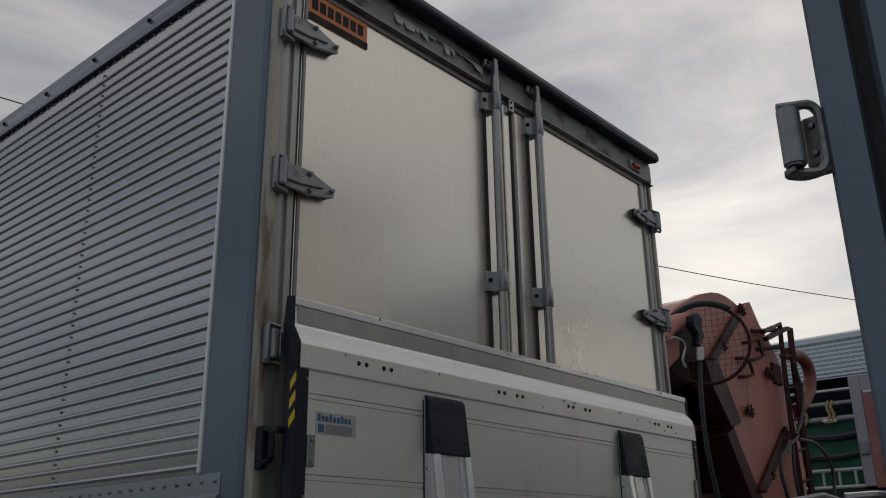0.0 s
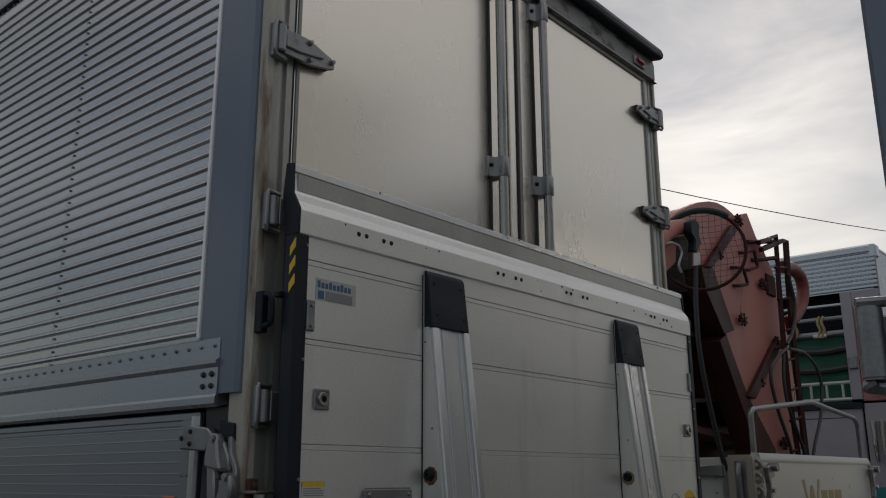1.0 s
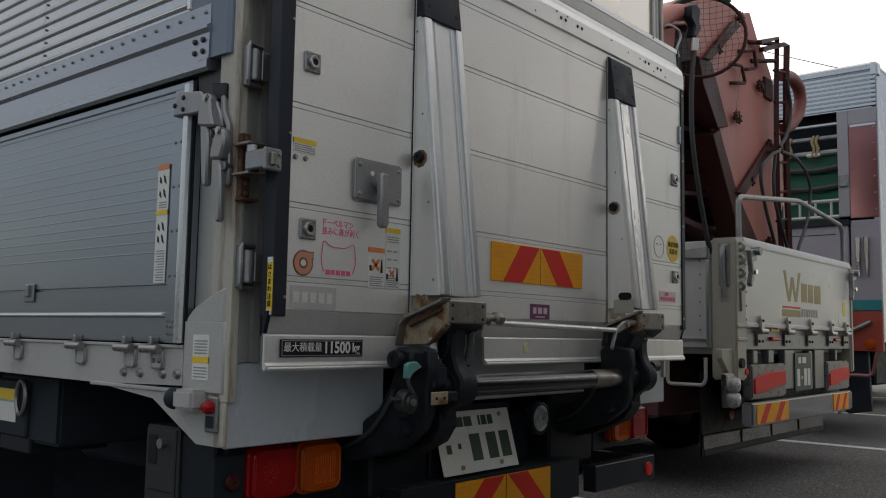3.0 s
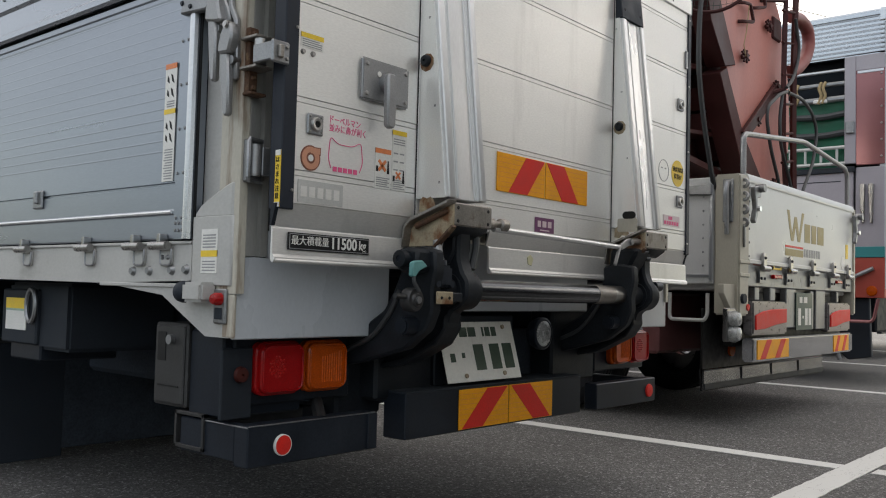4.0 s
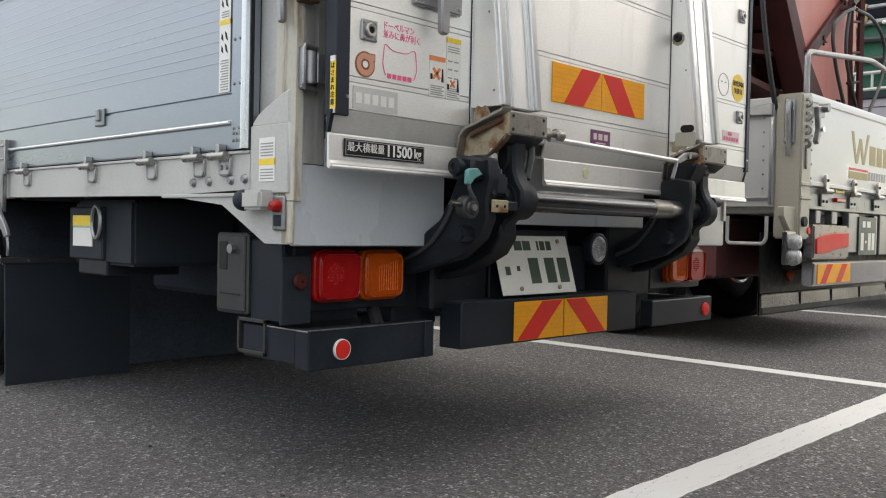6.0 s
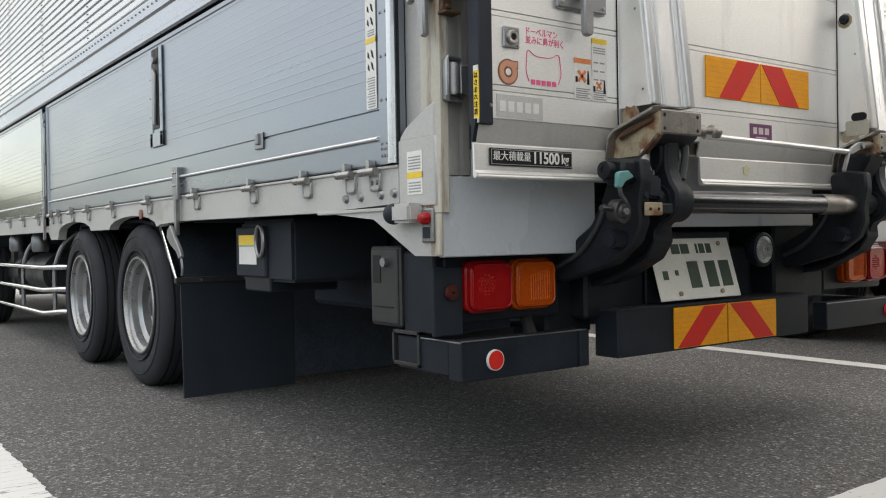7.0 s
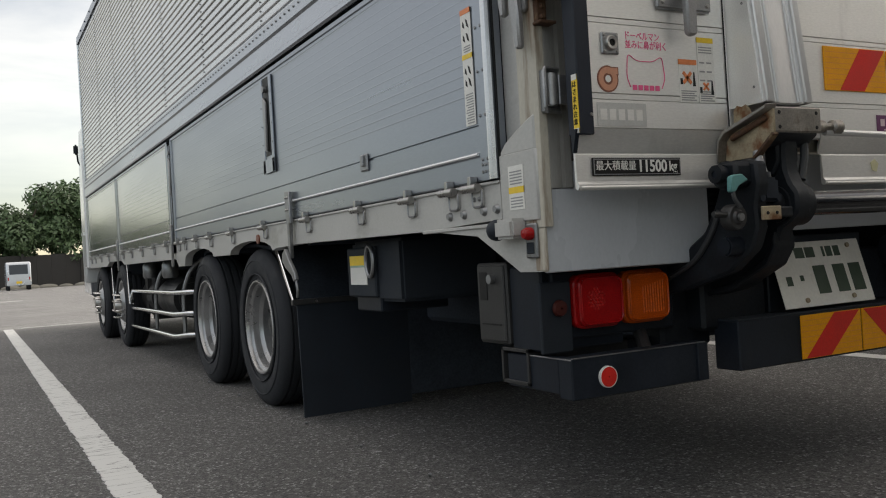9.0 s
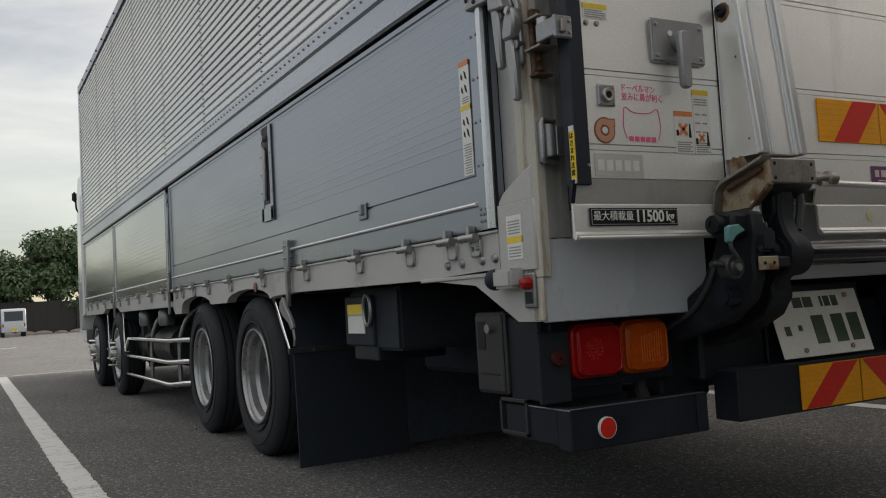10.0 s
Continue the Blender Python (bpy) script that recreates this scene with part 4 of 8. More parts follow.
        bolts("shoe_bolt", [(xs + a, -0.134, z) for a in (0.020, xe - xs - 0.020) for z in (1.008, 1.047)], (0, -1, 0), 0.0075, 0.0015, M_INK_SHADE, shoe)
        part("shoe_heel", prism([(-0.128, 0.998), (-0.128, 0.988), (-0.090, 0.962), (-0.030, 0.962), (-0.030, 0.998)], "x", xs + 0.008, xe - 0.012, 0.003), M_GREASE, shoe)
        lean = -0.30
        def slanted(pts, a, b, bev):
            bm = prism(pts, "x", a, b, bev)
            for v in bm.verts:
                v.co.x += lean * (v.co.y + 0.134)
            return bm
        part("shoe_cheek", slanted([(-0.134, 1.056), (-0.134, 0.990), (-0.086, 0.934), (0.000, 0.930), (-0.006, 0.985), (-0.022, 1.004)], xs - 0.004, xs + 0.004, 0.001), M_RUSTY, shoe, "cheek plate bleeding rust")
        part("shoe_flange", slanted([(-0.140, 1.068), (-0.134, 1.056), (-0.022, 1.004), (-0.006, 0.985), (0.000, 0.928), (0.004, 0.928), (-0.001, 0.990), (-0.018, 1.013)], xs - 0.034, xs + 0.006, 0.0015), M_PLATE, shoe)
        part("shoe_foot_edge", slanted([(-0.136, 0.994), (-0.084, 0.936), (-0.080, 0.930), (-0.088, 0.929), (-0.140, 0.988)], xs - 0.016, xs + 0.006, 0.001), M_RUST_DARK, shoe)
        part("shoe_pin", cyl((xs - 0.010, -0.118, 1.036), (xs - 0.052, -0.030, 0.988), 0.0085, 10, bev=0.002), M_RUST_DARK, shoe)
        # black arm: neck under the shoe, boss on the torsion tube, then back under the chassis
        prof = [(-0.036, 0.995), (-0.108, 0.995), (-0.104, 0.940), (-0.105, 0.898), (-0.118, 0.862), (-0.140, 0.832), (-0.140, 0.785), (-0.112, 0.756), (-0.076, 0.738), (-0.062, 0.690), (-0.030, 0.645), (0.10, 0.575), (0.60, 0.46), (0.60, 0.56), (0.20, 0.67), (0.03, 0.77), (-0.012, 0.82), (-0.036, 0.89)]
        arm = part("swing_arm", prism(prof, "x", x0 + 0.078, x0 + 0.136, 0.008), M_GREASE, truck, "greasy black lift arm")
        part("arm_boss", cyl((x0 + 0.070, -0.070, 0.806), (x0 + 0.176, -0.070, 0.806), 0.060, 26, bev=0.010), M_GREASE, arm)
        part("arm_web", prism([(-0.050, 0.985), (-0.096, 0.985), (-0.094, 0.920), (-0.070, 0.880), (-0.052, 0.900)], "x", x0 + 0.066, x0 + 0.150, 0.006), M_GREASE, arm)
        part("arm_rib", prism([(-0.064, 0.735), (-0.050, 0.690), (-0.020, 0.655), (0.10, 0.592), (0.30, 0.545), (0.30, 0.530), (0.10, 0.572), (-0.034, 0.640), (-0.068, 0.690)], "x", x0 + 0.066, x0 + 0.148, 0.004), M_GREASE, arm)
        inner = [(0.003, 0.915), (-0.055, 0.930), (-0.128, 0.918), (-0.134, 0.860), (-0.120, 0.800), (-0.124, 0.745), (-0.100, 0.690), (-0.020, 0.630), (0.16, 0.58), (0.60, 0.50), (0.60, 0.57), (0.20, 0.66), (0.07, 0.74), (0.03, 0.80), (0.003, 0.86)]
        arm2 = part("inner_arm", prism(inner, "x", x0 - 0.058, x0 - 0.014, 0.007), M_GREASE, truck, "black hydraulic lift cylinder arm")
        part("arm_pivot", cyl((x0 - 0.110, -0.052, 0.700), (x0 - 0.020, -0.052, 0.700), 0.026, 18, bev=0.004), M_BLACK, arm2)
        part("arm_pipe", tube([(x0 - 0.062, 0.0, 0.80), (x0 - 0.064, 0.03, 0.74), (x0 - 0.064, 0.10, 0.66), (x0 - 0.062, 0.25, 0.60)], 0.008, 8, radius=0.05), M_HOSE, arm2)
        part("cross_link", cyl((x0 - 0.050, -0.070, 0.806), (x0 + 0.080, -0.070, 0.806), 0.038, 20), M_GREASE, arm)
        if first:
            part("arm_head", prism([(-0.112, 0.918), (-0.06, 0.926), (-0.02, 0.912), (-0.02, 0.868), (-0.06, 0.846), (-0.112, 0.858)], "x", x0 - 0.112, x0 - 0.020, 0.010), M_GREASE, arm2)
            part("head_pin", cyl((x0 - 0.142, -0.070, 0.890), (x0 - 0.02, -0.070, 0.890), 0.021, 16, bev=0.005), M_BLACK, arm2)
            part("pin_eye", lathe([(0.010, x0 - 0.146), (0.024, x0 - 0.144), (0.026, x0 - 0.128), (0.010, x0 - 0.126)], (0, -0.070, 0.890), "x", 16), M_GREASE, arm2)
            part("teal_cap", prism([(x0 - 0.148, 0.878), (x0 - 0.134, 0.884), (x0 - 0.106, 0.886), (x0 - 0.084, 0.870), (x0 - 0.118, 0.856), (x0 - 0.134, 0.838), (x0 - 0.150, 0.840)], "y", -0.128, -0.112, 0.003), M_TEAL_TAPE, arm2)
            wheel = part("guide_roller", lathe([(0.004, -0.128), (0.016, -0.128), (0.020, -0.122), (0.030, -0.122), (0.034, -0.116), (0.034, -0.090), (0.028, -0.085), (0.004, -0.085)], (x0 - 0.123, 0, 0.775), "y", 26), M_LOCKER, truck, "grey guide roller")
            part("roller_pin", cyl((x0 - 0.198, -0.11, 0.785), (x0 - 0.140, -0.11, 0.782), 0.008, 8), M_LOCKER, wheel)
            part("roller_hub", cyl((x0 - 0.123, -0.128, 0.775), (x0 - 0.123, -0.134, 0.775), 0.010, 12), M_STEEL_DULL, wheel)
            part("hose", tube([(x0 - 0.135, -0.12, 0.850), (x0 - 0.140, -0.125, 0.825), (x0 - 0.122, -0.13, 0.800)], 0.006, 6, radius=0.02), M_HOSE, wheel)
            part("tab_foot", box(x0 - 0.040, x0 + 0.070, -0.133, -0.070, 0.770, 0.798, 0.004), M_GREASE, arm)
            tab = part("rust_tab", box(x0 - 0.054, x0 + 0.016, -0.140, -0.132, 0.764, 0.800, 0.002), M_RUSTY, arm)
            bolts("tab_bolt", [(x0 - 0.036, -0.140, 0.782), (x0 - 0.002, -0.140, 0.782)], (0, -1, 0), 0.006, 0.003, M_INK_SHADE, tab)
            part("valve_block", box(x0 - 0.030, x0 + 0.030, -0.128, -0.08, 0.812, 0.876, 0.008, seg=2), M_BLACK, arm)
            bolts("valve_cap", [(x0 - 0.034, -0.105, 0.822), (x0 + 0.026, -0.105, 0.822)], (0, -1, 0), 0.016, 0.022, M_BLACK, arm, 12)
            part("spring_rod", cyl((x0 + 0.000, -0.095, 0.882), (x0 + 0.004, -0.080, 0.950), 0.018, 16, 0.011), M_CAST, arm)
            part("rod_collar", cyl((x0 + 0.000, -0.097, 0.874), (x0 + 0.000, -0.095, 0.888), 0.023, 16), M_BLACK, arm)
            part("pressure_hose", tube([(x0 + 0.176, -0.090, 0.990), (x0 + 0.172, -0.096, 0.935), (x0 + 0.148, -0.100, 0.870)], 0.0115, 10, radius=0.04), M_HOSE, arm)
            part("stub_shaft", lathe([(0.003, 0.0), (0.018, 0.0), (0.018, 0.075), (0.012, 0.085), (0.012, 0.11), (0.020, 0.115), (0.020, 0.145), (0.003, 0.145)], (x1 - 0.020, -0.110, 1.014), "x", 16), M_PLATE, shoe)
        else:
            part("side_knob", cyl((x1 + 0.015, -0.09, 0.845), (x1 + 0.065, -0.09, 0.845), 0.020, 12), M_BLACK, arm)
            part("side_tab", box(x1 + 0.005, x1 + 0.05, -0.10, -0.05, 0.785, 0.825, 0.003), M_STEEL_DULL, arm)
            part("link_plate", prism([(x0 - 0.135, 0.984), (x0 - 0.128, 1.000), (x0 - 0.085, 1.022), (x0 - 0.050, 1.026), (x0 - 0.036, 1.014), (x0 - 0.040, 1.000), (x0 - 0.070, 0.996), (x0 - 0.120, 0.978)], "y", -0.118, -0.106, 0.003), M_CAST, shoe, "bright cast link")
            part("link_pin", cyl((x0 - 0.056, -0.124, 1.012), (x0 - 0.056, -0.100, 1.012), 0.012, 16, bev=0.002), M_STEEL_DULL, shoe)
            part("link_shaft", cyl((x0 - 0.050, -0.100, 1.014), (x0 + 0.040, -0.110, 1.020), 0.014, 14), M_PLATE, shoe)
            part("link_tail", prism([(x0 - 0.140, 0.990), (x0 - 0.128, 0.996), (x0 - 0.150, 0.950), (x0 - 0.168, 0.915), (x0 - 0.176, 0.922), (x0 - 0.162, 0.952)], "y", -0.120, -0.108, 0.002), M_CAST, shoe)
            part("arm_shroud", prism([(-0.010, 0.990), (-0.128, 0.990), (-0.132, 0.972), (-0.088, 0.900), (-0.072, 0.850), (-0.010, 0.856), (-0.002, 0.900)], "x", x0 - 0.030, x0 + 0.080, 0.012), M_GREASE, arm)
            part("shroud_pin", cyl((x0 + 0.085, -0.102, 0.955), (x0 + 0.118, -0.102, 0.955), 0.012, 12), M_BLACK, arm)
    # filler boxes added to darken the gaps behind the lift arms
    for x0, x1 in ((0.60, 0.87), (1.60, 1.93)):
        part("lift_frame", box(x0, x1, 0.19, 0.30, 0.45, 0.76, 0.01), M_GREASE, truck, "black filler box added behind the lift arms")
    part("lift_frame", box(0.50, 0.70, 0.26, 0.40, 0.40, 0.62, 0.01), M_GREASE, truck, "black filler box added behind the lift arms")
    tb = part("torsion_tube", cyl((0.70, -0.070, 0.806), (1.79, -0.070, 0.806), 0.0345, 32), M_TUBE, truck, "dark glossy torsion tube")
    part("scuffed_sleeve", cyl((1.47, -0.070, 0.806), (1.59, -0.070, 0.806), 0.0353, 32), M_PLATE, tb)
    part("bright_end", cyl((1.59, -0.070, 0.806), (1.74, -0.070, 0.806), 0.0350, 32), M_STEEL, tb)
    part("tie_rod", cyl((0.80, -0.108, 1.000), (1.610, -0.108, 0.988), 0.0095, 14), M_BEAM, truck, "thin stainless tie rod")


build_body()
build_rear_frame()
build_doors()
build_gate()
build_rams()


def build_rear_under():
    pts = [(0.112, 0.99), (0.112, 0.878), (0.004, 0.878), (0.004, 0.664), (0.008, 0.660)] + [(0.563 + 0.022 * math.sin(a), 0.682 - 0.022 * math.cos(a)) for a in (0, 0.4, 0.8, 1.2, 1.57)] + [(0.585, 0.99)]
    part("corner_apron", prism(pts, "y", 0.128, 0.140, 0.003), M_WHITE, truck, "white painted rear apron")
    part("apron_return", box(0.0, 0.012, 0.122, 0.17, 0.664, 0.779, 0.004), M_CREAM, truck)
    part("corner_apron", box(1.905, W - 0.004, 0.128, 0.140, 0.665, 0.99, 0.004), M_WHITE, truck, "white painted rear apron")
    part("middle_apron", box(0.70, 1.80, 0.150, 0.162, 0.735, 0.99, 0.004), M_WHITE, truck, "white painted rear apron")
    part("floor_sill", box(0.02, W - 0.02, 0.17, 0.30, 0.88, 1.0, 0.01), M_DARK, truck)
    # number plate, leaning a little
    tilt = Matrix.Translation((1.096, 0.160, 0.594)) @ Matrix.Rotation(radians(-16), 4, "X")
    def local(x0, x1, y0, y1, z0, z1, b=0.0):
        return box(x0, x1, y0, y1, z0, z1, b, turn=tilt)
    pl = part("number_plate", local(-0.212, 0.212, -0.002, 0.002, -0.106, 0.106, 0.002), M_NUMBER, truck, "white number plate with green characters and bolts")
    for i, (x, w) in enumerate(((-0.085, 0.042), (-0.036, 0.042), (0.028, 0.010), (0.055, 0.028), (0.092, 0.028))):
        part("plate_bar", local(x - w / 2, x + w / 2, -0.0034, -0.0015, 0.052, 0.086), M_GREEN_INK, pl)
    part("plate_bar", local(-0.175, -0.150, -0.0034, -0.0015, -0.035, -0.005), M_GREEN_INK, pl)
    part("plate_bar", local(-0.112, -0.096, -0.0034, -0.0015, -0.022, -0.004), M_GREEN_INK, pl)
    for x in (-0.015, 0.078, 0.155):
        part("plate_bar", local(x - 0.028, x + 0.028, -0.0034, -0.0015, -0.068, 0.024), M_GREEN_INK, pl)
    for x, z in ((-0.110, -0.085), (0.110, -0.085), (-0.150, 0.085), (0.150, 0.085)):
        bm = cyl((x, 0.0, z), (x, -0.008, z), 0.008, 10)
        bmesh.ops.transform(bm, matrix=tilt, verts=bm.verts[:])
        part("plate_screw", bm, M_RUSTY, pl)
    part("plate_bracket", box(0.88, 1.33, 0.19, 0.215, 0.48, 0.72, 0.004), M_BLACK, truck)
    # reversing lamp
    lamp = part("reversing_lamp", lathe([(0.004, 0.120), (0.030, 0.122), (0.050, 0.132), (0.056, 0.145), (0.004, 0.145)], (1.454, 0, 0.650), "y", 28), M_CLEAR_LENS, truck, "round clear reversing lamp")
    part("lamp_body", lathe([(0.004, 0.185), (0.050, 0.180), (0.062, 0.155), (0.062, 0.134), (0.054, 0.130), (0.004, 0.145)], (1.454, 0, 0.650), "y", 28), M_BLACK, lamp)
    # tail lamps
    for lens in ((0.143, 0.302, M_RED_LENS), (0.313, 0.471, M_AMBER_LENS), (2.097, 2.250, M_AMBER_LENS), (2.266, 2.420, M_RED_LENS)):
        a, b, m = lens
        z0, z1 = 0.500, 0.645
        tl = part("tail_lamp", prism(rounded(a + 0.004, b - 0.004, z0 + 0.004, z1 - 0.004, 0.026), "y", 0.184, 0.215, 0.004), m, truck, "red tail lamp lens" if m is M_RED_LENS else "amber indicator lens")
        part("lamp_rim", prism(rounded(a - 0.003, b + 0.003, z0 - 0.003, z1 + 0.003, 0.030), "y", 0.200, 0.240, 0.004), m, tl)
        red = m is M_RED_LENS
        lip = [(x, 0.181, z) for x, z in rounded(a + 0.010, b - 0.010, z0 + 0.010, z1 - 0.010, 0.022)]
        part("lens_bead", tube(lip + lip[:1], 0.0028, 6), m, tl)
        # moulded prisms in lit tints: honeycomb hot spot on red, upright flutes on amber
        bm = bmesh.new()
        if red:
            for i in range(-3, 4):
                for k in range(-3, 4):
                    u, v = 0.0105 * (i + 0.5 * (k % 2)), 0.0091 * k
                    if u * u + v * v < 0.031 ** 2:
                        join(bm, lathe([(0.0008, 0.1815), (0.0040, 0.1828), (0.0050, 0.1845)], (a + 0.062 + u, 0, z0 + 0.078 + v), "y", 6))
        else:
            for i in range(9):
                u = a + 0.058 + 0.0092 * i
                cyl((u, 0.1845, z0 + 0.026), (u, 0.1845, z1 - 0.045 + 0.002 * i), 0.0026, 6, bm=bm)
        tagged(part("lens_prism", bm, M_RED_LIT if red else M_AMBER_LIT, tl), kind="stuff")
        bolts("lens_screw", [(x, 0.187, z) for x in (a + 0.018, b - 0.018) for z in (z0 + 0.016, z1 - 0.016)], (0, -1, 0), 0.005, 0.003, M_STEEL, tl, 6)
    part("lamp_housing", box(0.085, 0.52, 0.225, 0.36, 0.47, 0.658, 0.006), M_BLACK, truck)
    part("lamp_housing", box(1.99, 2.44, 0.225, 0.36, 0.47, 0.658, 0.006), M_BLACK, truck)
    part("lamp_bracket", box(0.036, 0.140, 0.212, 0.224, 0.438, 0.632, 0.004), M_DARK, truck)
    rf = part("small_reflector", lathe([(0.003, 0.194), (0.020, 0.196), (0.023, 0.206), (0.003, 0.206)], (0.094, 0, 0.560), "y", 20), M_RED_DIM, truck, "dim dark-red round reflector")
    # under-run bars
    lb = part("underrun_bar", box(0.052, 0.523, 0.110, 0.170, 0.324, 0.434, 0.004), M_BLACK, truck, "black box-section under-run bar")
    part("bar_end", box(0.053, 0.100, 0.168, 0.42, 0.335, 0.430, 0.004), M_BLACK, lb)
    part("bar_plate", box(0.488, 0.526, 0.104, 0.112, 0.326, 0.432, 0.002), M_BLACK, lb)
    part("round_reflector", lathe([(0.002, 0.100), (0.026, 0.102), (0.027, 0.110), (0.002, 0.110)], (0.166, 0, 0.376), "y", 26), M_RETRO_R, lb, "round red reflector")
    part("reflector_rim", lathe([(0.0268, 0.101), (0.0286, 0.102), (0.0290, 0.110), (0.0268, 0.110)], (0.166, 0, 0.376), "y", 26), M_LABEL, lb)
    part("worn_edge", box(0.054, 0.522, 0.1085, 0.1125, 0.4315, 0.4350, 0.001), M_STEEL_DULL, lb)
    part("worn_edge", box(0.0505, 0.0545, 0.112, 0.300, 0.4280, 0.4320, 0.001), M_STEEL_DULL, lb)
    part("bar_stay", cyl((0.34, 0.15, 0.42), (0.50, 0.40, 0.545), 0.019, 10), M_LOCKER, lb)
    cb = part("underrun_bar", prism([(0.658, 0.478), (1.698, 0.478), (1.698, 0.332), (0.658, 0.332)], "y", 0.112, 0.21, 0.004), M_BLACK, truck, "black centre under-run bar with chevron plates")
    part("bar_top_plate", box(0.66, 1.698, 0.112, 0.26, 0.476, 0.482, 0.001), M_DARK, cb)
    chevrons(0.919, 1.484, 0.338, 0.472, 0.108, truck, (0.06, 0.46), (0.55, 0.97))
    rb = part("underrun_bar", box(1.82, 2.342, 0.110, 0.170, 0.330, 0.436, 0.004), M_BLACK, truck, "black box-section under-run bar")
    part("bar_end", box(2.300, 2.338, 0.168, 0.42, 0.338, 0.430, 0.004), M_BLACK, rb)
    part("round_reflector", lathe([(0.002, 0.100), (0.027, 0.102), (0.030, 0.110), (0.002, 0.110)], (2.278, 0, 0.380), "y", 26), M_RETRO_R, rb, "round red reflector")
    # frame rails and dark running gear between the wheels
    for x in (0.78, 1.62):
        part("frame_rail", box(x, x + 0.08, 0.24, 11.3, 0.55, 0.80, 0.006), M_UNDER, truck)
    part("cross_member", box(0.60, 1.90, 0.30, 0.40, 0.46, 0.66, 0.006), M_UNDER, truck)
    part("lift_pump_box", box(0.62, 1.20, 0.42, 0.85, 0.40, 0.80, 0.01), M_UNDER, truck)
    part("bed_underside", box(0.07, W - 0.07, 0.30, L_BODY, 0.86, 0.93, 0.004), M_UNDER, truck)
    for y in [0.9 + 0.6 * i for i in range(15)]:
        part("floor_bearer", box(0.08, W - 0.08, y, y + 0.05, 0.80, 0.86, 0.004), M_UNDER, truck)
    part("spare_housing", box(0.55, 1.95, 1.1, 1.9, 0.42, 0.80, 0.02), M_UNDER, truck)
    # added sheet, blocks the daylight seen through under the body
    part("rear_mud_sheet", box(0.62, W - 0.07, 2.236, 2.248, 0.03, 0.86, 0.004), M_UNDER, truck)


def chevrons(x0, x1, z0, z1, y, parent, foot, head):
    """Two plates with red diagonal bands on yellow, split in the middle."""
    xm, gap = 0.5 * (x0 + x1), 0.003
    for a, b, s in ((x0, xm - gap, 1), (xm + gap, x1, -1)):
        pl = part("chevron_plate", box(a, b, y, y + 0.004, z0, z1, 0.001), M_RETRO_Y, parent, "yellow and red chevron reflector plate")
        w, h = b - a, z1 - z0
        # one parallelogram band, leaning towards the middle at the top
        lo, hi = [tuple(a + (f if s > 0 else 1 - f) * w for f in sorted(pair, reverse=s < 0)) for pair in (foot, head)]
        part("red_band", prism([(lo[0], z0 + 0.002), (lo[1], z0 + 0.002), (hi[1], z1 - 0.002), (hi[0], z1 - 0.002)], "y", y - 0.0012, y + 0.001), M_RETRO_R, pl)
        bm = bmesh.new()
        for i in range(1, 8):
            z = z0 + h * i / 8
            box(a + 0.004, b - 0.004, y - 0.0004, y + 0.001, z - 0.0006, z + 0.0006, 0, bm)
        tagged(part("foil_line", bm, M_LABEL_O, pl), kind="stuff")


def label(x0, x1, z0, z1, y, parent, material, text, name="label"):
    return part(name, box(x0, x1, y - 0.0012, y, z0, z1, 0.0), material, parent, text)


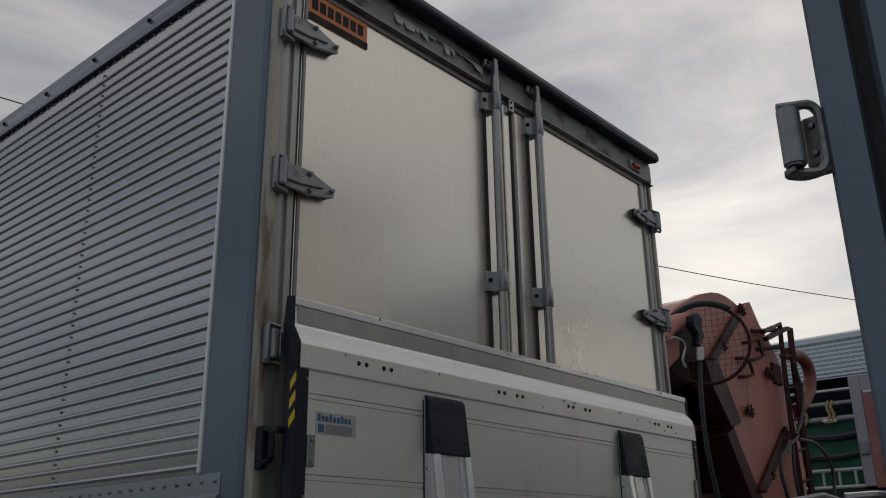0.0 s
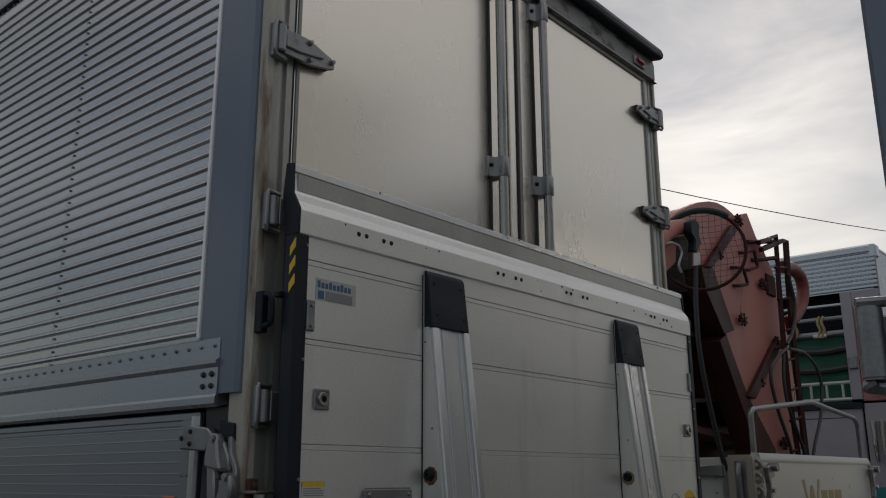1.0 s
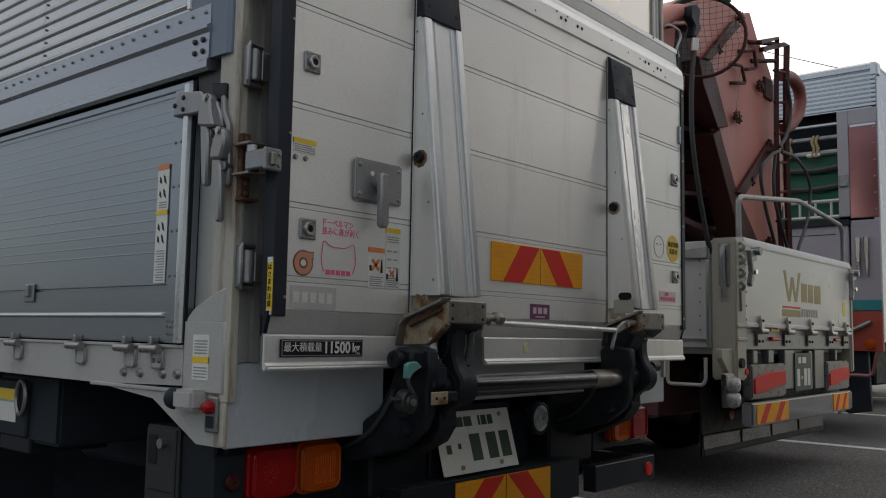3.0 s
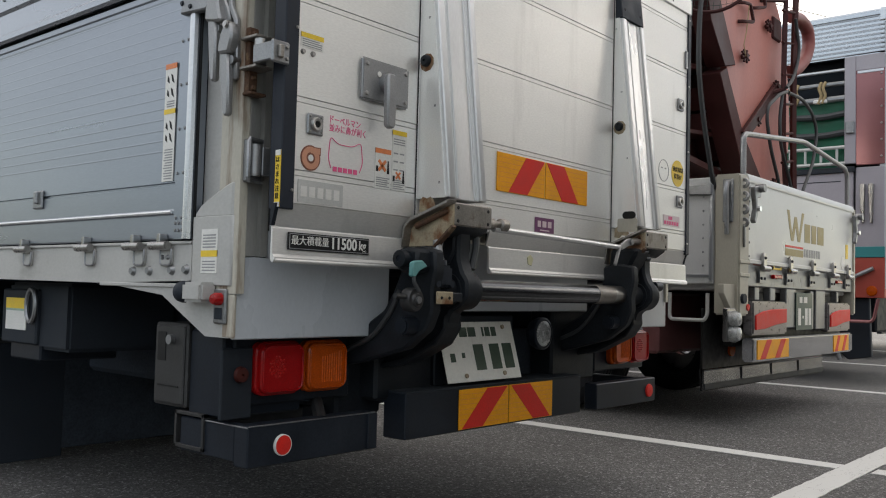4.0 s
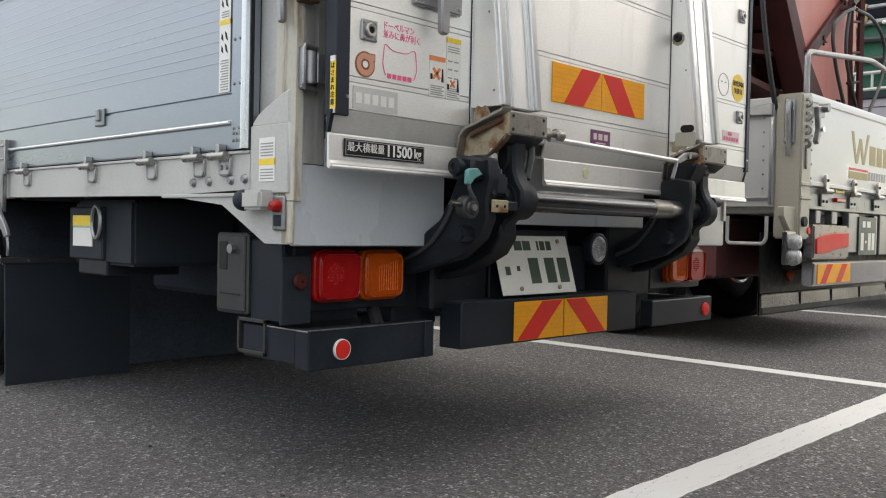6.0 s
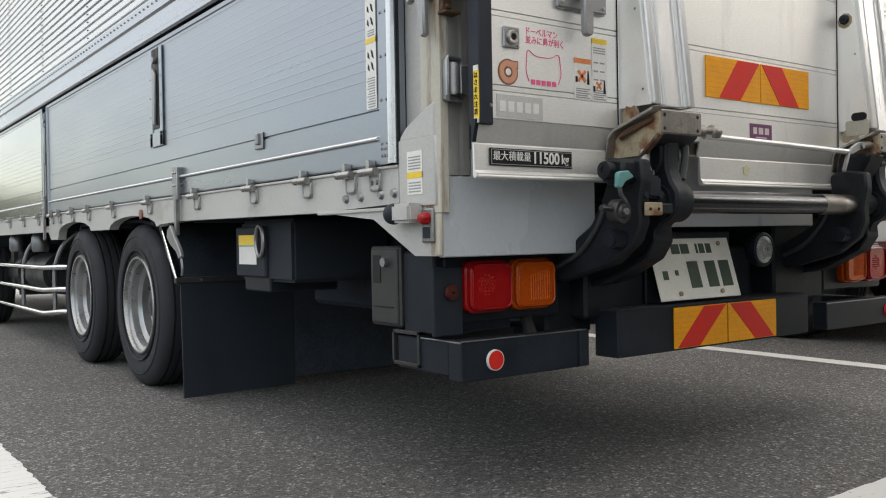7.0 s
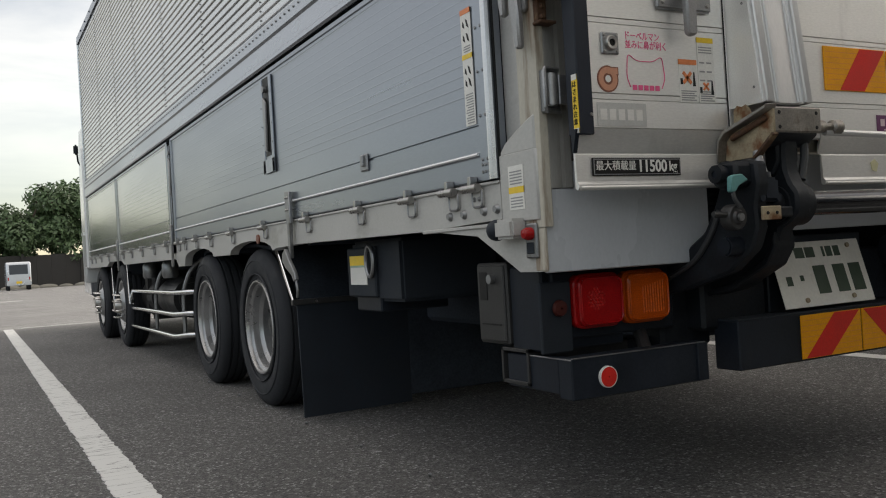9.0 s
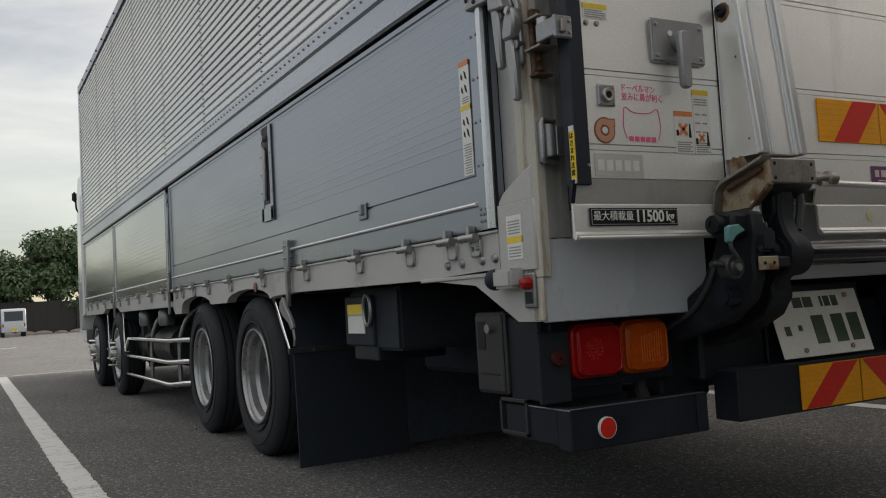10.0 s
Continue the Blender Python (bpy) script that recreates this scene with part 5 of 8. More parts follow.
def build_gate_labels():
    Y = -0.0005
    chevrons(0.951, 1.526, 1.143, 1.275, -0.0045, truck, (0.23, 0.62), (0.58, 0.985))
    # maker's sticker
    s = label(0.115, 0.264, 1.949, 2.008, Y, truck, M_LABEL_G, "pale maker's sticker with blue and grey marks")
    for i in range(9):
        part("mark", box(0.120 + i * 0.0142, 0.130 + i * 0.0142, Y - 0.0020, Y, 1.982, 2.002 if i in (0, 3, 6) else 1.997, 0), M_BLUE_INK, s)
    part("mark", box(0.150, 0.250, Y - 0.0018, Y, 1.950, 1.975, 0), M_GREY_INK, s)
    part("mark", box(0.122, 0.144, Y - 0.0018, Y, 1.952, 1.974, 0), M_BLUE_INK, s)
    # load plate
    lp = part("load_plate", box(0.074, 0.366, 0.0005, 0.0065, 0.897, 0.943, 0.0015), M_INK_SHADE, truck, "black load plate with white lettering")
    part("plate_border", box(0.077, 0.363, -0.0001, 0.002, 0.900, 0.940, 0), M_GREY_INK, lp)
    part("plate_field", box(0.079, 0.361, -0.0006, 0.002, 0.902, 0.938, 0), M_INK_SHADE, lp)
    words("最大積載量", 0.0262, M_LABEL, lp, on_rear(0.147, 0.921, -0.0012))
    words("11500", 0.043, M_LABEL, lp, on_rear(0.2665, 0.920, -0.0012), wide=0.92, bold=0.0009)
    words("kg", 0.036, M_LABEL, lp, on_rear(0.3370, 0.920, -0.0012), wide=0.85, bold=0.0007)
    # yellow strip and hazard tape on the guard's outer cheek
    ys = part("hazard_label", box(0.0340, 0.0365, -0.005, 0.015, 1.004, 1.150, 0), M_LABEL_Y, truck, "yellow pinch-hazard strip label")
    part("strip_head", box(0.0334, 0.0360, -0.005, 0.015, 1.136, 1.150, 0), M_LABEL, ys)
    part("strip_foot", box(0.0334, 0.0360, -0.005, 0.015, 1.004, 1.016, 0), M_LABEL, ys)
    for i, ch in enumerate("はさまれ注意"):
        words(ch, 0.0165, M_INK_SHADE, ys, on_left(0.005, 1.124 - i * 0.0186, 0.0332))
    for i in range(3):
        z = 2.105 - i * 0.050
        part("hazard_label", prism([(-0.005, z), (0.016, z - 0.024), (0.016, z - 0.050), (-0.005, z - 0.026)], "x", 0.0335, 0.0365), M_LABEL_Y, truck, "yellow stripe of a hazard tape")
    # small caution label above the two bolts
    c = label(0.091, 0.169, 1.431, 1.470, Y, truck, M_LABEL, "small white and yellow caution label")
    part("label_band", box(0.091, 0.169, Y - 0.0018, Y, 1.457, 1.470, 0), M_LABEL_Y, c)
    for i in range(4):
        part("text_bar", box(0.096, 0.164 - 0.01 * (i == 3), Y - 0.0018, Y, 1.4340 + i * 0.0056, 1.4366 + i * 0.0056, 0), M_GREY_INK, c)
    bolts("gate_bolt", [(0.099, 0.0, 1.418), (0.133, 0.0, 1.418)], (0, -1, 0), 0.009, 0.007, M_STEEL, truck)
    # pink lettered sticker over a plain pink outline
    words("ドーベルマン", 0.0235, M_PINK, truck, on_rear(0.197, 1.256, Y), name="pink_lettering", align="LEFT", wide=0.85)
    words("並みに鼻が利く", 0.0235, M_PINK, truck, on_rear(0.199, 1.233, Y), name="pink_lettering", align="LEFT", wide=0.87)
    ring = [(0.210, -0.001, 1.124), (0.199, -0.001, 1.150), (0.205, -0.001, 1.212), (0.232, -0.001, 1.192), (0.290, -0.001, 1.192), (0.320, -0.001, 1.210), (0.328, -0.001, 1.150), (0.316, -0.001, 1.124)]
    part("pink_outline", tube(ring, 0.0012, 5, radius=0.02), M_PINK, truck, "plain pink outline of a faded sticker")
    for i in range(5):
        part("pink_bar", box(0.217 + i * 0.019, 0.231 + i * 0.019, Y - 0.001, Y, 1.117, 1.130, 0), M_PINK, truck)
    # brown swirl sticker
    sw = part("swirl_sticker", cyl((0.137, 0.0, 1.142), (0.137, -0.0015, 1.142), 0.034, 26), M_BROWN_INK, truck, "round brown and salmon swirl sticker")
    part("swirl_tail", box(0.135, 0.172, -0.0014, 0.0, 1.152, 1.173, 0), M_BROWN_INK, sw)
    part("swirl_band", lathe([(0.015, -0.0022), (0.030, -0.0022), (0.030, 0.0), (0.015, 0.0)], (0.137, 0, 1.142), "y", 26), M_SKIN_INK, sw)
    part("swirl_band", box(0.137, 0.169, -0.0021, 0.0, 1.155, 1.170, 0), M_SKIN_INK, sw)
    part("swirl_eye", cyl((0.137, 0.0, 1.142), (0.137, -0.0026, 1.142), 0.009, 16), M_LABEL, sw)
    # worn ghost sticker
    gs = label(0.097, 0.256, 1.023, 1.082, Y, truck, M_LABEL_G, "worn pale sticker with faded marks")
    for i in range(5):
        part("mark", box(0.106 + i * 0.029, 0.127 + i * 0.029, Y - 0.0018, Y, 1.038, 1.066, 0), M_GATE, gs)
    # two warning labels with orange crosses
    for x0, x1, z0, z1, head in ((0.377, 0.441, 1.090, 1.205, M_LABEL_O), (0.446, 0.506, 1.090, 1.267, M_LABEL_Y)):
        w = label(x0, x1, z0, z1, Y, truck, M_LABEL, "white warning label with pictures and an orange cross")
        part("label_band", box(x0, x1, Y - 0.0018, Y, z1 - 0.014, z1, 0), head, w)
        zc = z0 + 0.066 if head is M_LABEL_O else z0 + 0.045
        r = 0.020 if head is M_LABEL_O else 0.013
        for s in (-1, 1):
            bm = box(-r, r, -0.0009, 0.0009, -r * 0.22, r * 0.22, 0, turn=Matrix.Translation((0.5 * (x0 + x1) - 0.004, Y - 0.0022, zc)) @ Matrix.Rotation(s * 0.8, 4, "Y"))
            part("cross_bar", bm, M_LABEL_O, w)
        part("picture", prism([(x1 - 0.016, zc - 0.022), (x1 - 0.006, zc - 0.022), (x1 - 0.009, zc + 0.016), (x1 - 0.013, zc + 0.016)], "y", Y - 0.0019, Y), M_INK_SHADE, w)
        part("picture", box(x0 + 0.004, x0 + 0.012, Y - 0.0019, Y, zc - 0.018, zc - 0.002, 0), M_INK_SHADE, w)
        bars = bmesh.new()
        for i in range(5):
            box(x0 + 0.005, x1 - 0.005 - 0.008 * (i % 2), Y - 0.0018, Y, z0 + 0.005 + i * 0.006, z0 + 0.008 + i * 0.006, 0, bars)
        if head is M_LABEL_Y:
            for i in range(3):
                box(x0 + 0.005, x1 - 0.007, Y - 0.0018, Y, z1 - 0.028 - i * 0.007, z1 - 0.025 - i * 0.007, 0, bars)
                for k in (0.006, 0.032):
                    box(x0 + k, x0 + k + 0.018, Y - 0.0018, Y, z1 - 0.070 - i * 0.024, z1 - 0.066 - i * 0.024, 0, bars)
        tagged(part("text_bar", bars, M_GREY_INK, w), kind="stuff")
    # purple plate in the middle
    pp = label(1.182, 1.304, 1.021, 1.074, Y, truck, M_PURPLE, "small purple plate with pale marks")
    for x0, x1 in ((1.199, 1.219), (1.229, 1.254), (1.264, 1.287)):
        part("mark", box(x0, x1, Y - 0.0018, Y, 1.040, 1.062, 0), M_PINK_PALE, pp)
    part("mark", box(1.214, 1.274, Y - 0.0018, Y, 1.027, 1.031, 0), M_PINK_PALE, pp)
    # round stickers towards the far edge
    yr = part("round_sticker", cyl((2.312, 0.0, 1.364), (2.312, -0.0016, 1.364), 0.060, 30), M_LABEL_Y, truck, "round yellow speed-limiter sticker")
    words("速度抑制", 0.026, M_INK_SHADE, yr, on_rear(2.312, 1.380, -0.0022))
    words("装置付", 0.026, M_INK_SHADE, yr, on_rear(2.312, 1.348, -0.0022))
    wr = part("round_sticker", lathe([(0.046, -0.0012), (0.049, -0.0012), (0.049, 0.0), (0.046, 0.0)], (2.175, 0, 1.362), "y", 28), M_GREY_INK, truck, "faded round outline sticker")
    for i in range(2):
        part("mark", box(2.15 + 0.035 * i, 2.163 + 0.035 * i, Y - 0.001, Y, 1.37, 1.376, 0), M_GREY_INK, wr)
    pk = label(2.175, 2.335, 1.120, 1.168, Y, truck, M_PINK_PALE, "pale pink worn sticker")
    for i in range(6):
        part("mark", box(2.185 + i * 0.024, 2.203 + i * 0.024, Y - 0.0018, Y, 1.126, 1.142, 0), M_PINK, pk)
    part("mark", box(2.225, 2.262, Y - 0.0018, Y, 1.148, 1.163, 0), M_PINK, pk)
    part("chalk_mark", prism([(1.155, 0.905), (1.175, 0.900), (1.185, 0.925), (1.168, 0.938), (1.150, 0.928)], "y", 0.0040, 0.0068), M_YELLOW_CHALK, truck)


build_rear_under()
build_gate_labels()


# ---------------------------------------------------------------- the truck's left flank
def side_panel(y0, y1, rear_trim):
    z0, z1 = 0.926, 1.650
    prof = [(0.03, z0), (0.0, z0), (-0.003, z0 + 0.004), (-0.003, 0.994), (-0.006, 0.998), (-0.006, 1.007), (-0.003, 1.011), (-0.003, 1.078), (0.004, 1.080), (0.004, 1.086), (-0.003, 1.088), (-0.002, 1.165)]
    z = 1.165
    while z < 1.60:
        prof += [(-0.0020, z + 0.0125), (-0.00226, z + 0.0145), (-0.00226, z + 0.0160), (-0.0020, z + 0.0180)]
        z += 0.031
    prof += [(-0.003, 1.622), (-0.003, z1 - 0.004), (0.0, z1), (0.03, z1)]
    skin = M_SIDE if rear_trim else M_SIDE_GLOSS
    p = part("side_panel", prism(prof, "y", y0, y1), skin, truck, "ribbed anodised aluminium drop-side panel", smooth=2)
    for a, b in ((y0, y0 + (0.085 if rear_trim else 0.03)), (y1 - 0.03, y1)):
        tr = part("panel_end_trim", prism([(0.0, a), (-0.012, a + 0.003), (-0.014, a + 0.010), (-0.007, a + 0.016), (-0.007, b - 0.004), (0.0, b)], "z", z0, z1 - 0.005), skin, p)
        if rear_trim and a == y0:
            part("edge_bead", prism([(-0.006, a - 0.002), (-0.016, a + 0.002), (-0.018, a + 0.012), (-0.016, a + 0.024), (-0.010, a + 0.029), (-0.006, a + 0.030)], "z", z0, z1 - 0.006), M_ALU, p)
            bolts("trim_rivet", [(-0.007, a + d, z0 + 0.06 + 0.125 * i) for i in range(5) for d in (0.042, 0.070)] + [(-0.007, a + d, z0 + e) for d in (0.038, 0.054, 0.070) for e in (0.025, 0.045)], (-1, 0, 0), 0.006, 0.004, M_STEEL_DULL, p, 6)
    part("panel_bead", cyl((-0.0085, y0 + 0.09 if rear_trim else y0 + 0.03, 1.003), (-0.0085, y1 - 0.03, 1.003), 0.0048, 8), M_LIP, p)
    part("panel_top_trim", box(-0.008, 0.02, y0, y1, z1 - 0.016, z1 + 0.006, 0.003), M_SIDE, p)
    return p


def side_hinge_master():
    h = part("side_hinge", cyl((-0.022, 0.402, 0.908), (-0.022, 0.492, 0.908), 0.0125, 14, bev=0.003), M_STEEL, truck, "small stainless drop-side hinge")
    part("hinge_tab", prism(rounded(0.432, 0.450, 0.900, 0.942, 0.006, 3), "x", -0.030, -0.004, 0.002), M_STEEL, h)
    part("hinge_leaf", prism(rounded(0.405, 0.462, 0.852, 0.906, 0.012, 4), "x", -0.008, -0.0005, 0.002), M_SILL, h)
    ring = [(-0.008, y, z) for y, z in rounded(0.407, 0.460, 0.854, 0.904, 0.011, 3)]
    part("hinge_frame", tube(ring + ring[:1], 0.0035, 6), M_STEEL_DULL, h)
    bolts("hinge_bolt", [(-0.008, 0.420, 0.876), (-0.008, 0.447, 0.876)], (-1, 0, 0), 0.0085, 0.007, M_STEEL_DULL, h)
    return h


def build_flank():
    panels = [(0.322, 4.655, True), (4.790, 7.325, False), (7.345, L_BODY - 0.02, False)]
    made = [side_panel(*p) for p in panels]
    # rear panel fittings
    hook = part("side_hook", box(-0.012, -0.002, 1.195, 1.262, 1.045, 1.108, 0.006), M_STEEL_DULL, truck, "small recessed tie hook")
    part("hook_tongue", box(-0.022, -0.008, 1.215, 1.236, 1.062, 1.104, 0.004), M_STEEL_DULL, hook)
    # instruction label
    lb = part("instruction_label", box(-0.0060, -0.0040, 0.418, 0.474, 1.092, 1.430, 0), M_LABEL, truck, "tall white instruction label with pictures")
    for z0, z1, m in ((1.415, 1.430, M_LABEL_O), (1.285, 1.299, M_LABEL_Y)):
        part("label_band", box(-0.0068, -0.004, 0.418, 0.474, z0, z1, 0), m, lb)
    rng = random.Random(9)
    bars = bmesh.new()
    for z in [1.098 + 0.0075 * i for i in range(12)] + [1.305, 1.312, 1.319]:
        box(-0.0066, -0.004, 0.424, 0.468 - rng.random() * 0.010, z, z + 0.0032, 0, bars)
    tagged(part("text_bar", bars, M_GREY_INK, lb), kind="stuff")
    for zc in (1.385, 1.345, 1.250, 1.215):
        part("picture", prism([(0.428, zc - 0.014), (0.436, zc + 0.010), (0.446, zc + 0.016), (0.440, zc - 0.006)], "x", -0.0066, -0.004), M_INK_SHADE, lb)
        part("picture", prism([(0.452, zc - 0.012), (0.464, zc - 0.004), (0.462, zc + 0.012), (0.455, zc + 0.004)], "x", -0.0066, -0.004), M_INK_SHADE, lb)
    # latch bays: one let into the rear panel, one between two panels
    for y0, y1, zb, x in ((2.275, 2.440, 1.185, -0.0085), (4.668, 4.778, 0.86, 0.004)):
        bay = part("latch_bay", box(x, x + 0.006, y0, y1, zb, 1.625, 0.002), M_SIDE, truck, "recessed latch bay with a locking handle")
        for a, e in ((y0 - 0.006, y0 + 0.030), (y1 - 0.030, y1 + 0.006)):
            part("bay_flange", box(x - 0.004, x + 0.002, a, e, zb - 0.02, 1.62, 0.0015), M_SIDE, bay)
        part("bay_foot", box(x - 0.004, x + 0.002, y0 - 0.006, y1 + 0.006, zb - 0.022, zb + 0.045, 0.0015), M_SIDE, bay)
        ym = 0.5 * (y0 + y1)
        # black sheet in place of the shade inside the bay
        part("bay_dark", box(x - 0.002, x + 0.001, ym - 0.040, ym + 0.040, zb + 0.06, 1.62, 0.0), M_INK_SHADE, bay)
        part("latch_lever", prism([(ym - 0.018, 1.50), (ym + 0.016, 1.53), (ym + 0.022, 1.42), (ym + 0.012, 1.38), (ym + 0.012, 1.27), (ym - 0.006, 1.26), (ym - 0.014, 1.37)], "x", x - 0.016, x - 0.003, 0.003), M_CAST, bay)
        part("lever_boss", cyl((x - 0.018, ym, 1.565), (x, ym, 1.565), 0.016, 12), M_STEEL_DULL, bay)
        bolts("bay_rivet", [(x - 0.004, y, zb + 0.03 + i * 0.09) for y in (y0 + 0.008, y1 - 0.008) for i in range(int((1.60 - zb) / 0.09))], (-1, 0, 0), 0.005, 0.003, M_STEEL_DULL, bay, 6)
    # drop links below the bays
    for y in (2.085, 4.72, 7.34):
        ln = part("support_link", prism([(y - 0.034, 1.045), (y + 0.026, 1.050), (y + 0.026, 0.90), (y + 0.014, 0.90), (y + 0.012, 0.745), (y - 0.020, 0.745), (y - 0.024, 0.90), (y - 0.034, 0.90)], "x", -0.028, -0.012, 0.003), M_STEEL_DULL, truck, "galvanised drop link")
        bolts("link_bolt", [(-0.028, y - 0.016, 1.02), (-0.028, y + 0.012, 1.02), (-0.028, y - 0.016, 0.965), (-0.028, y + 0.012, 0.965)], (-1, 0, 0), 0.007, 0.005, M_STEEL, ln)
    tongue = part("link_tongue", prism([(2.14, 0.770), (2.105, 0.790), (2.06, 0.745), (1.985, 0.680), (1.97, 0.650), (2.00, 0.640), (2.03, 0.670), (2.10, 0.700), (2.15, 0.735)], "x", -0.045, -0.028, 0.003), M_STEEL_DULL, truck)
    part("tongue_ring", tube([(-0.036, 1.99, 0.655), (-0.036, 1.975, 0.60), (-0.036, 1.985, 0.57)], 0.006, 6, radius=0.02), M_STEEL_DULL, tongue)
    # sill with wheel arches cut in its lower edge
    low = [(0.318, 0.812), (0.80, 0.800), (2.05, 0.808), (2.36, 0.800)]
    for c in (2.82, 4.0):
        low += [(c + 0.40 * math.cos(a), 0.790 + 0.062 * math.sin(a)) for a in [math.pi - math.pi * i / 8 for i in range(9)]]
    low += [(4.42, 0.745), (4.62, 0.745), (4.70, 0.80), (7.1, 0.80), (7.3, 0.845), (8.1, 0.845), (8.3, 0.80), (L_BODY, 0.80)]
    pts = [(0.318, 0.918)] + low + [(L_BODY, 0.918)]
    sill = part("side_sill", prism(pts[::-1], "x", 0.0, 0.05), M_SILL, truck, "grimy cream-painted side sill")
    part("sill_top_edge", box(-0.006, 0.02, 0.318, L_BODY, 0.912, 0.921, 0.002), M_SILL, sill)
    h = side_hinge_master()
    ys = [0.585, 0.872, 1.300, 1.880, 2.51, 3.119, 3.627, 4.004, 4.35, 4.55, 4.98, 5.5, 6.05, 6.6, 7.1, 7.55, 8.1, 8.7, 9.2, 9.55]
    again(h, truck, *[(0, y - 0.445, 0) for y in ys])
    bolts("sill_bolt", [(0.0, y, z) for y, z in ((0.340, 0.842), (0.410, 0.840), (0.525, 0.838), (0.612, 0.837))], (-1, 0, 0), 0.016, 0.011, M_STEEL_DULL, sill, 10)
    part("sill_reflector", cyl((0.0, 2.64, 0.855), (-0.008, 2.64, 0.855), 0.024, 18), M_BROWN_INK, sill, "brown oval reflector")
    # corner block with its labels
    part("corner_block", prism([(0.045, 0.130), (-0.003, 0.130), (-0.007, 0.14), (-0.007, 0.300), (-0.003, 0.312), (0.045, 0.312)], "z", 0.80, 0.985, 0.002), M_SILL, truck, "white painted corner block")
    part("corner_block_top", prism([(0.128, 0.975), (0.310, 0.975), (0.306, 0.998), (0.280, 1.022), (0.225, 1.046), (0.165, 1.072), (0.128, 1.082)], "x", -0.006, 0.055, 0.011), M_SILL, truck)
    cl = part("corner_label", box(-0.0088, -0.006, 0.190, 0.262, 0.832, 0.950, 0), M_LABEL, truck, "white and yellow caution label")
    part("label_band", box(-0.0096, -0.006, 0.190, 0.262, 0.876, 0.893, 0), M_LABEL_Y, cl)
    bars = bmesh.new()
    for z in [0.838 + i * 0.008 for i in range(4)] + [0.900 + i * 0.008 for i in range(5)]:
        box(-0.0094, -0.006, 0.197, 0.255, z, z + 0.0035, 0, bars)
    tagged(part("text_bar", bars, M_GREY_INK, cl), kind="stuff")
    part("corner_gusset", prism([(0.140, 0.80), (0.79, 0.80), (0.46, 0.770), (0.245, 0.664), (0.140, 0.664)], "x", 0.002, 0.022), M_SILL, truck, "cream gusset plate below the sill")
    part("gusset_lip", box(-0.004, 0.03, 0.312, 0.80, 0.792, 0.803, 0.002), M_SILL, truck)
    part("rear_filler", box(0.050, 0.08, 0.16, 0.33, 0.95, 1.70, 0.004), M_SILL, truck)
    # black strip drawn where the gap by the panel lies in shade
    part("panel_gap", box(0.0005, 0.004, 0.311, 0.326, 0.93, 1.655, 0.0), M_INK_SHADE, truck)
    # rubber buffer and red side lamp
    bf = part("rubber_buffer", lathe([(0.002, 0.020), (0.018, 0.021), (0.027, 0.030), (0.030, 0.042), (0.028, 0.054), (0.019, 0.062), (0.002, 0.065)], (-0.028, 0.262, 0.781), "y", 18), M_PLASTIC, truck, "round black rubber buffer")
    part("buffer_bracket", box(-0.052, 0.0, 0.195, 0.284, 0.755, 0.808, 0.008, seg=2), M_SILL, bf)
    sl = part("side_lamp", lathe([(0.002, -0.036), (0.012, -0.034), (0.017, -0.024), (0.017, -0.008), (0.002, -0.008)], (0, 0.168, 0.765), "x", 18), M_RED_LENS, truck, "small red side lamp on a steel plate")
    part("lamp_plate", box(-0.010, 0.002, 0.145, 0.198, 0.700, 0.792, 0.004), M_STEEL_DULL, sl)
    part("lamp_window", box(-0.0125, -0.009, 0.156, 0.188, 0.712, 0.742, 0.004), M_DARK, sl)
    # latch levers in the recess behind the corner cover
    part("lever_recess", box(0.034, 0.05, 0.126, 0.325, 1.02, 1.70, 0.002), M_SILL, truck)
    rb = part("lever_bracket", prism([(0.386, 1.556), (0.364, 1.620), (0.336, 1.619), (0.257, 1.609), (0.240, 1.596), (0.240, 1.580), (0.257, 1.550), (0.272, 1.549)], "x", -0.026, 0.0, 0.004), M_STEEL_DULL, truck, "cast latch bracket with three bolts")
    bolts("bracket_bolt", [(-0.026, y, z) for y, z in [(0.333, 1.602), (0.374, 1.585), (0.334, 1.569)]], (-1, 0, 0), 0.009, 0.004, M_BLACK, rb)
    part("recess_block", prism([(0.225, 1.628), (0.162, 1.619), (0.161, 1.570), (0.210, 1.577), (0.222, 1.591)], "x", -0.012, 0.02, 0.004), M_BLACK, truck)
    # dark sheet stands for the shaded top of the recess
    part("recess_shade", prism([(0.308, 1.668), (0.157, 1.661), (0.151, 1.522), (0.293, 1.538)], "x", 0.002, 0.012), M_LOCKER, truck)
    for blade, head, pin, lug in (
            ([(0.240, 1.512), (0.204, 1.507), (0.200, 1.447), (0.199, 1.346), (0.207, 1.341), (0.219, 1.342), (0.226, 1.368)], [(0.245, 1.508), (0.245, 1.538), (0.237, 1.566), (0.226, 1.593), (0.215, 1.595), (0.197, 1.589), (0.191, 1.567), (0.186, 1.536), (0.172, 1.498), (0.192, 1.498)], (0.208, 1.578), (0.207, 1.485)),
            ([(0.179, 1.412), (0.144, 1.409), (0.136, 1.332), (0.135, 1.247), (0.143, 1.241), (0.157, 1.244), (0.172, 1.325)], [(0.182, 1.409), (0.181, 1.435), (0.171, 1.464), (0.158, 1.485), (0.141, 1.489), (0.125, 1.483), (0.122, 1.444), (0.135, 1.407)], (0.145, 1.481), (0.138, 1.39))):
        lv = part("latch_lever", prism(blade, "x", -0.034, -0.014, 0.005), M_CAST, truck, "grey cast latch lever")
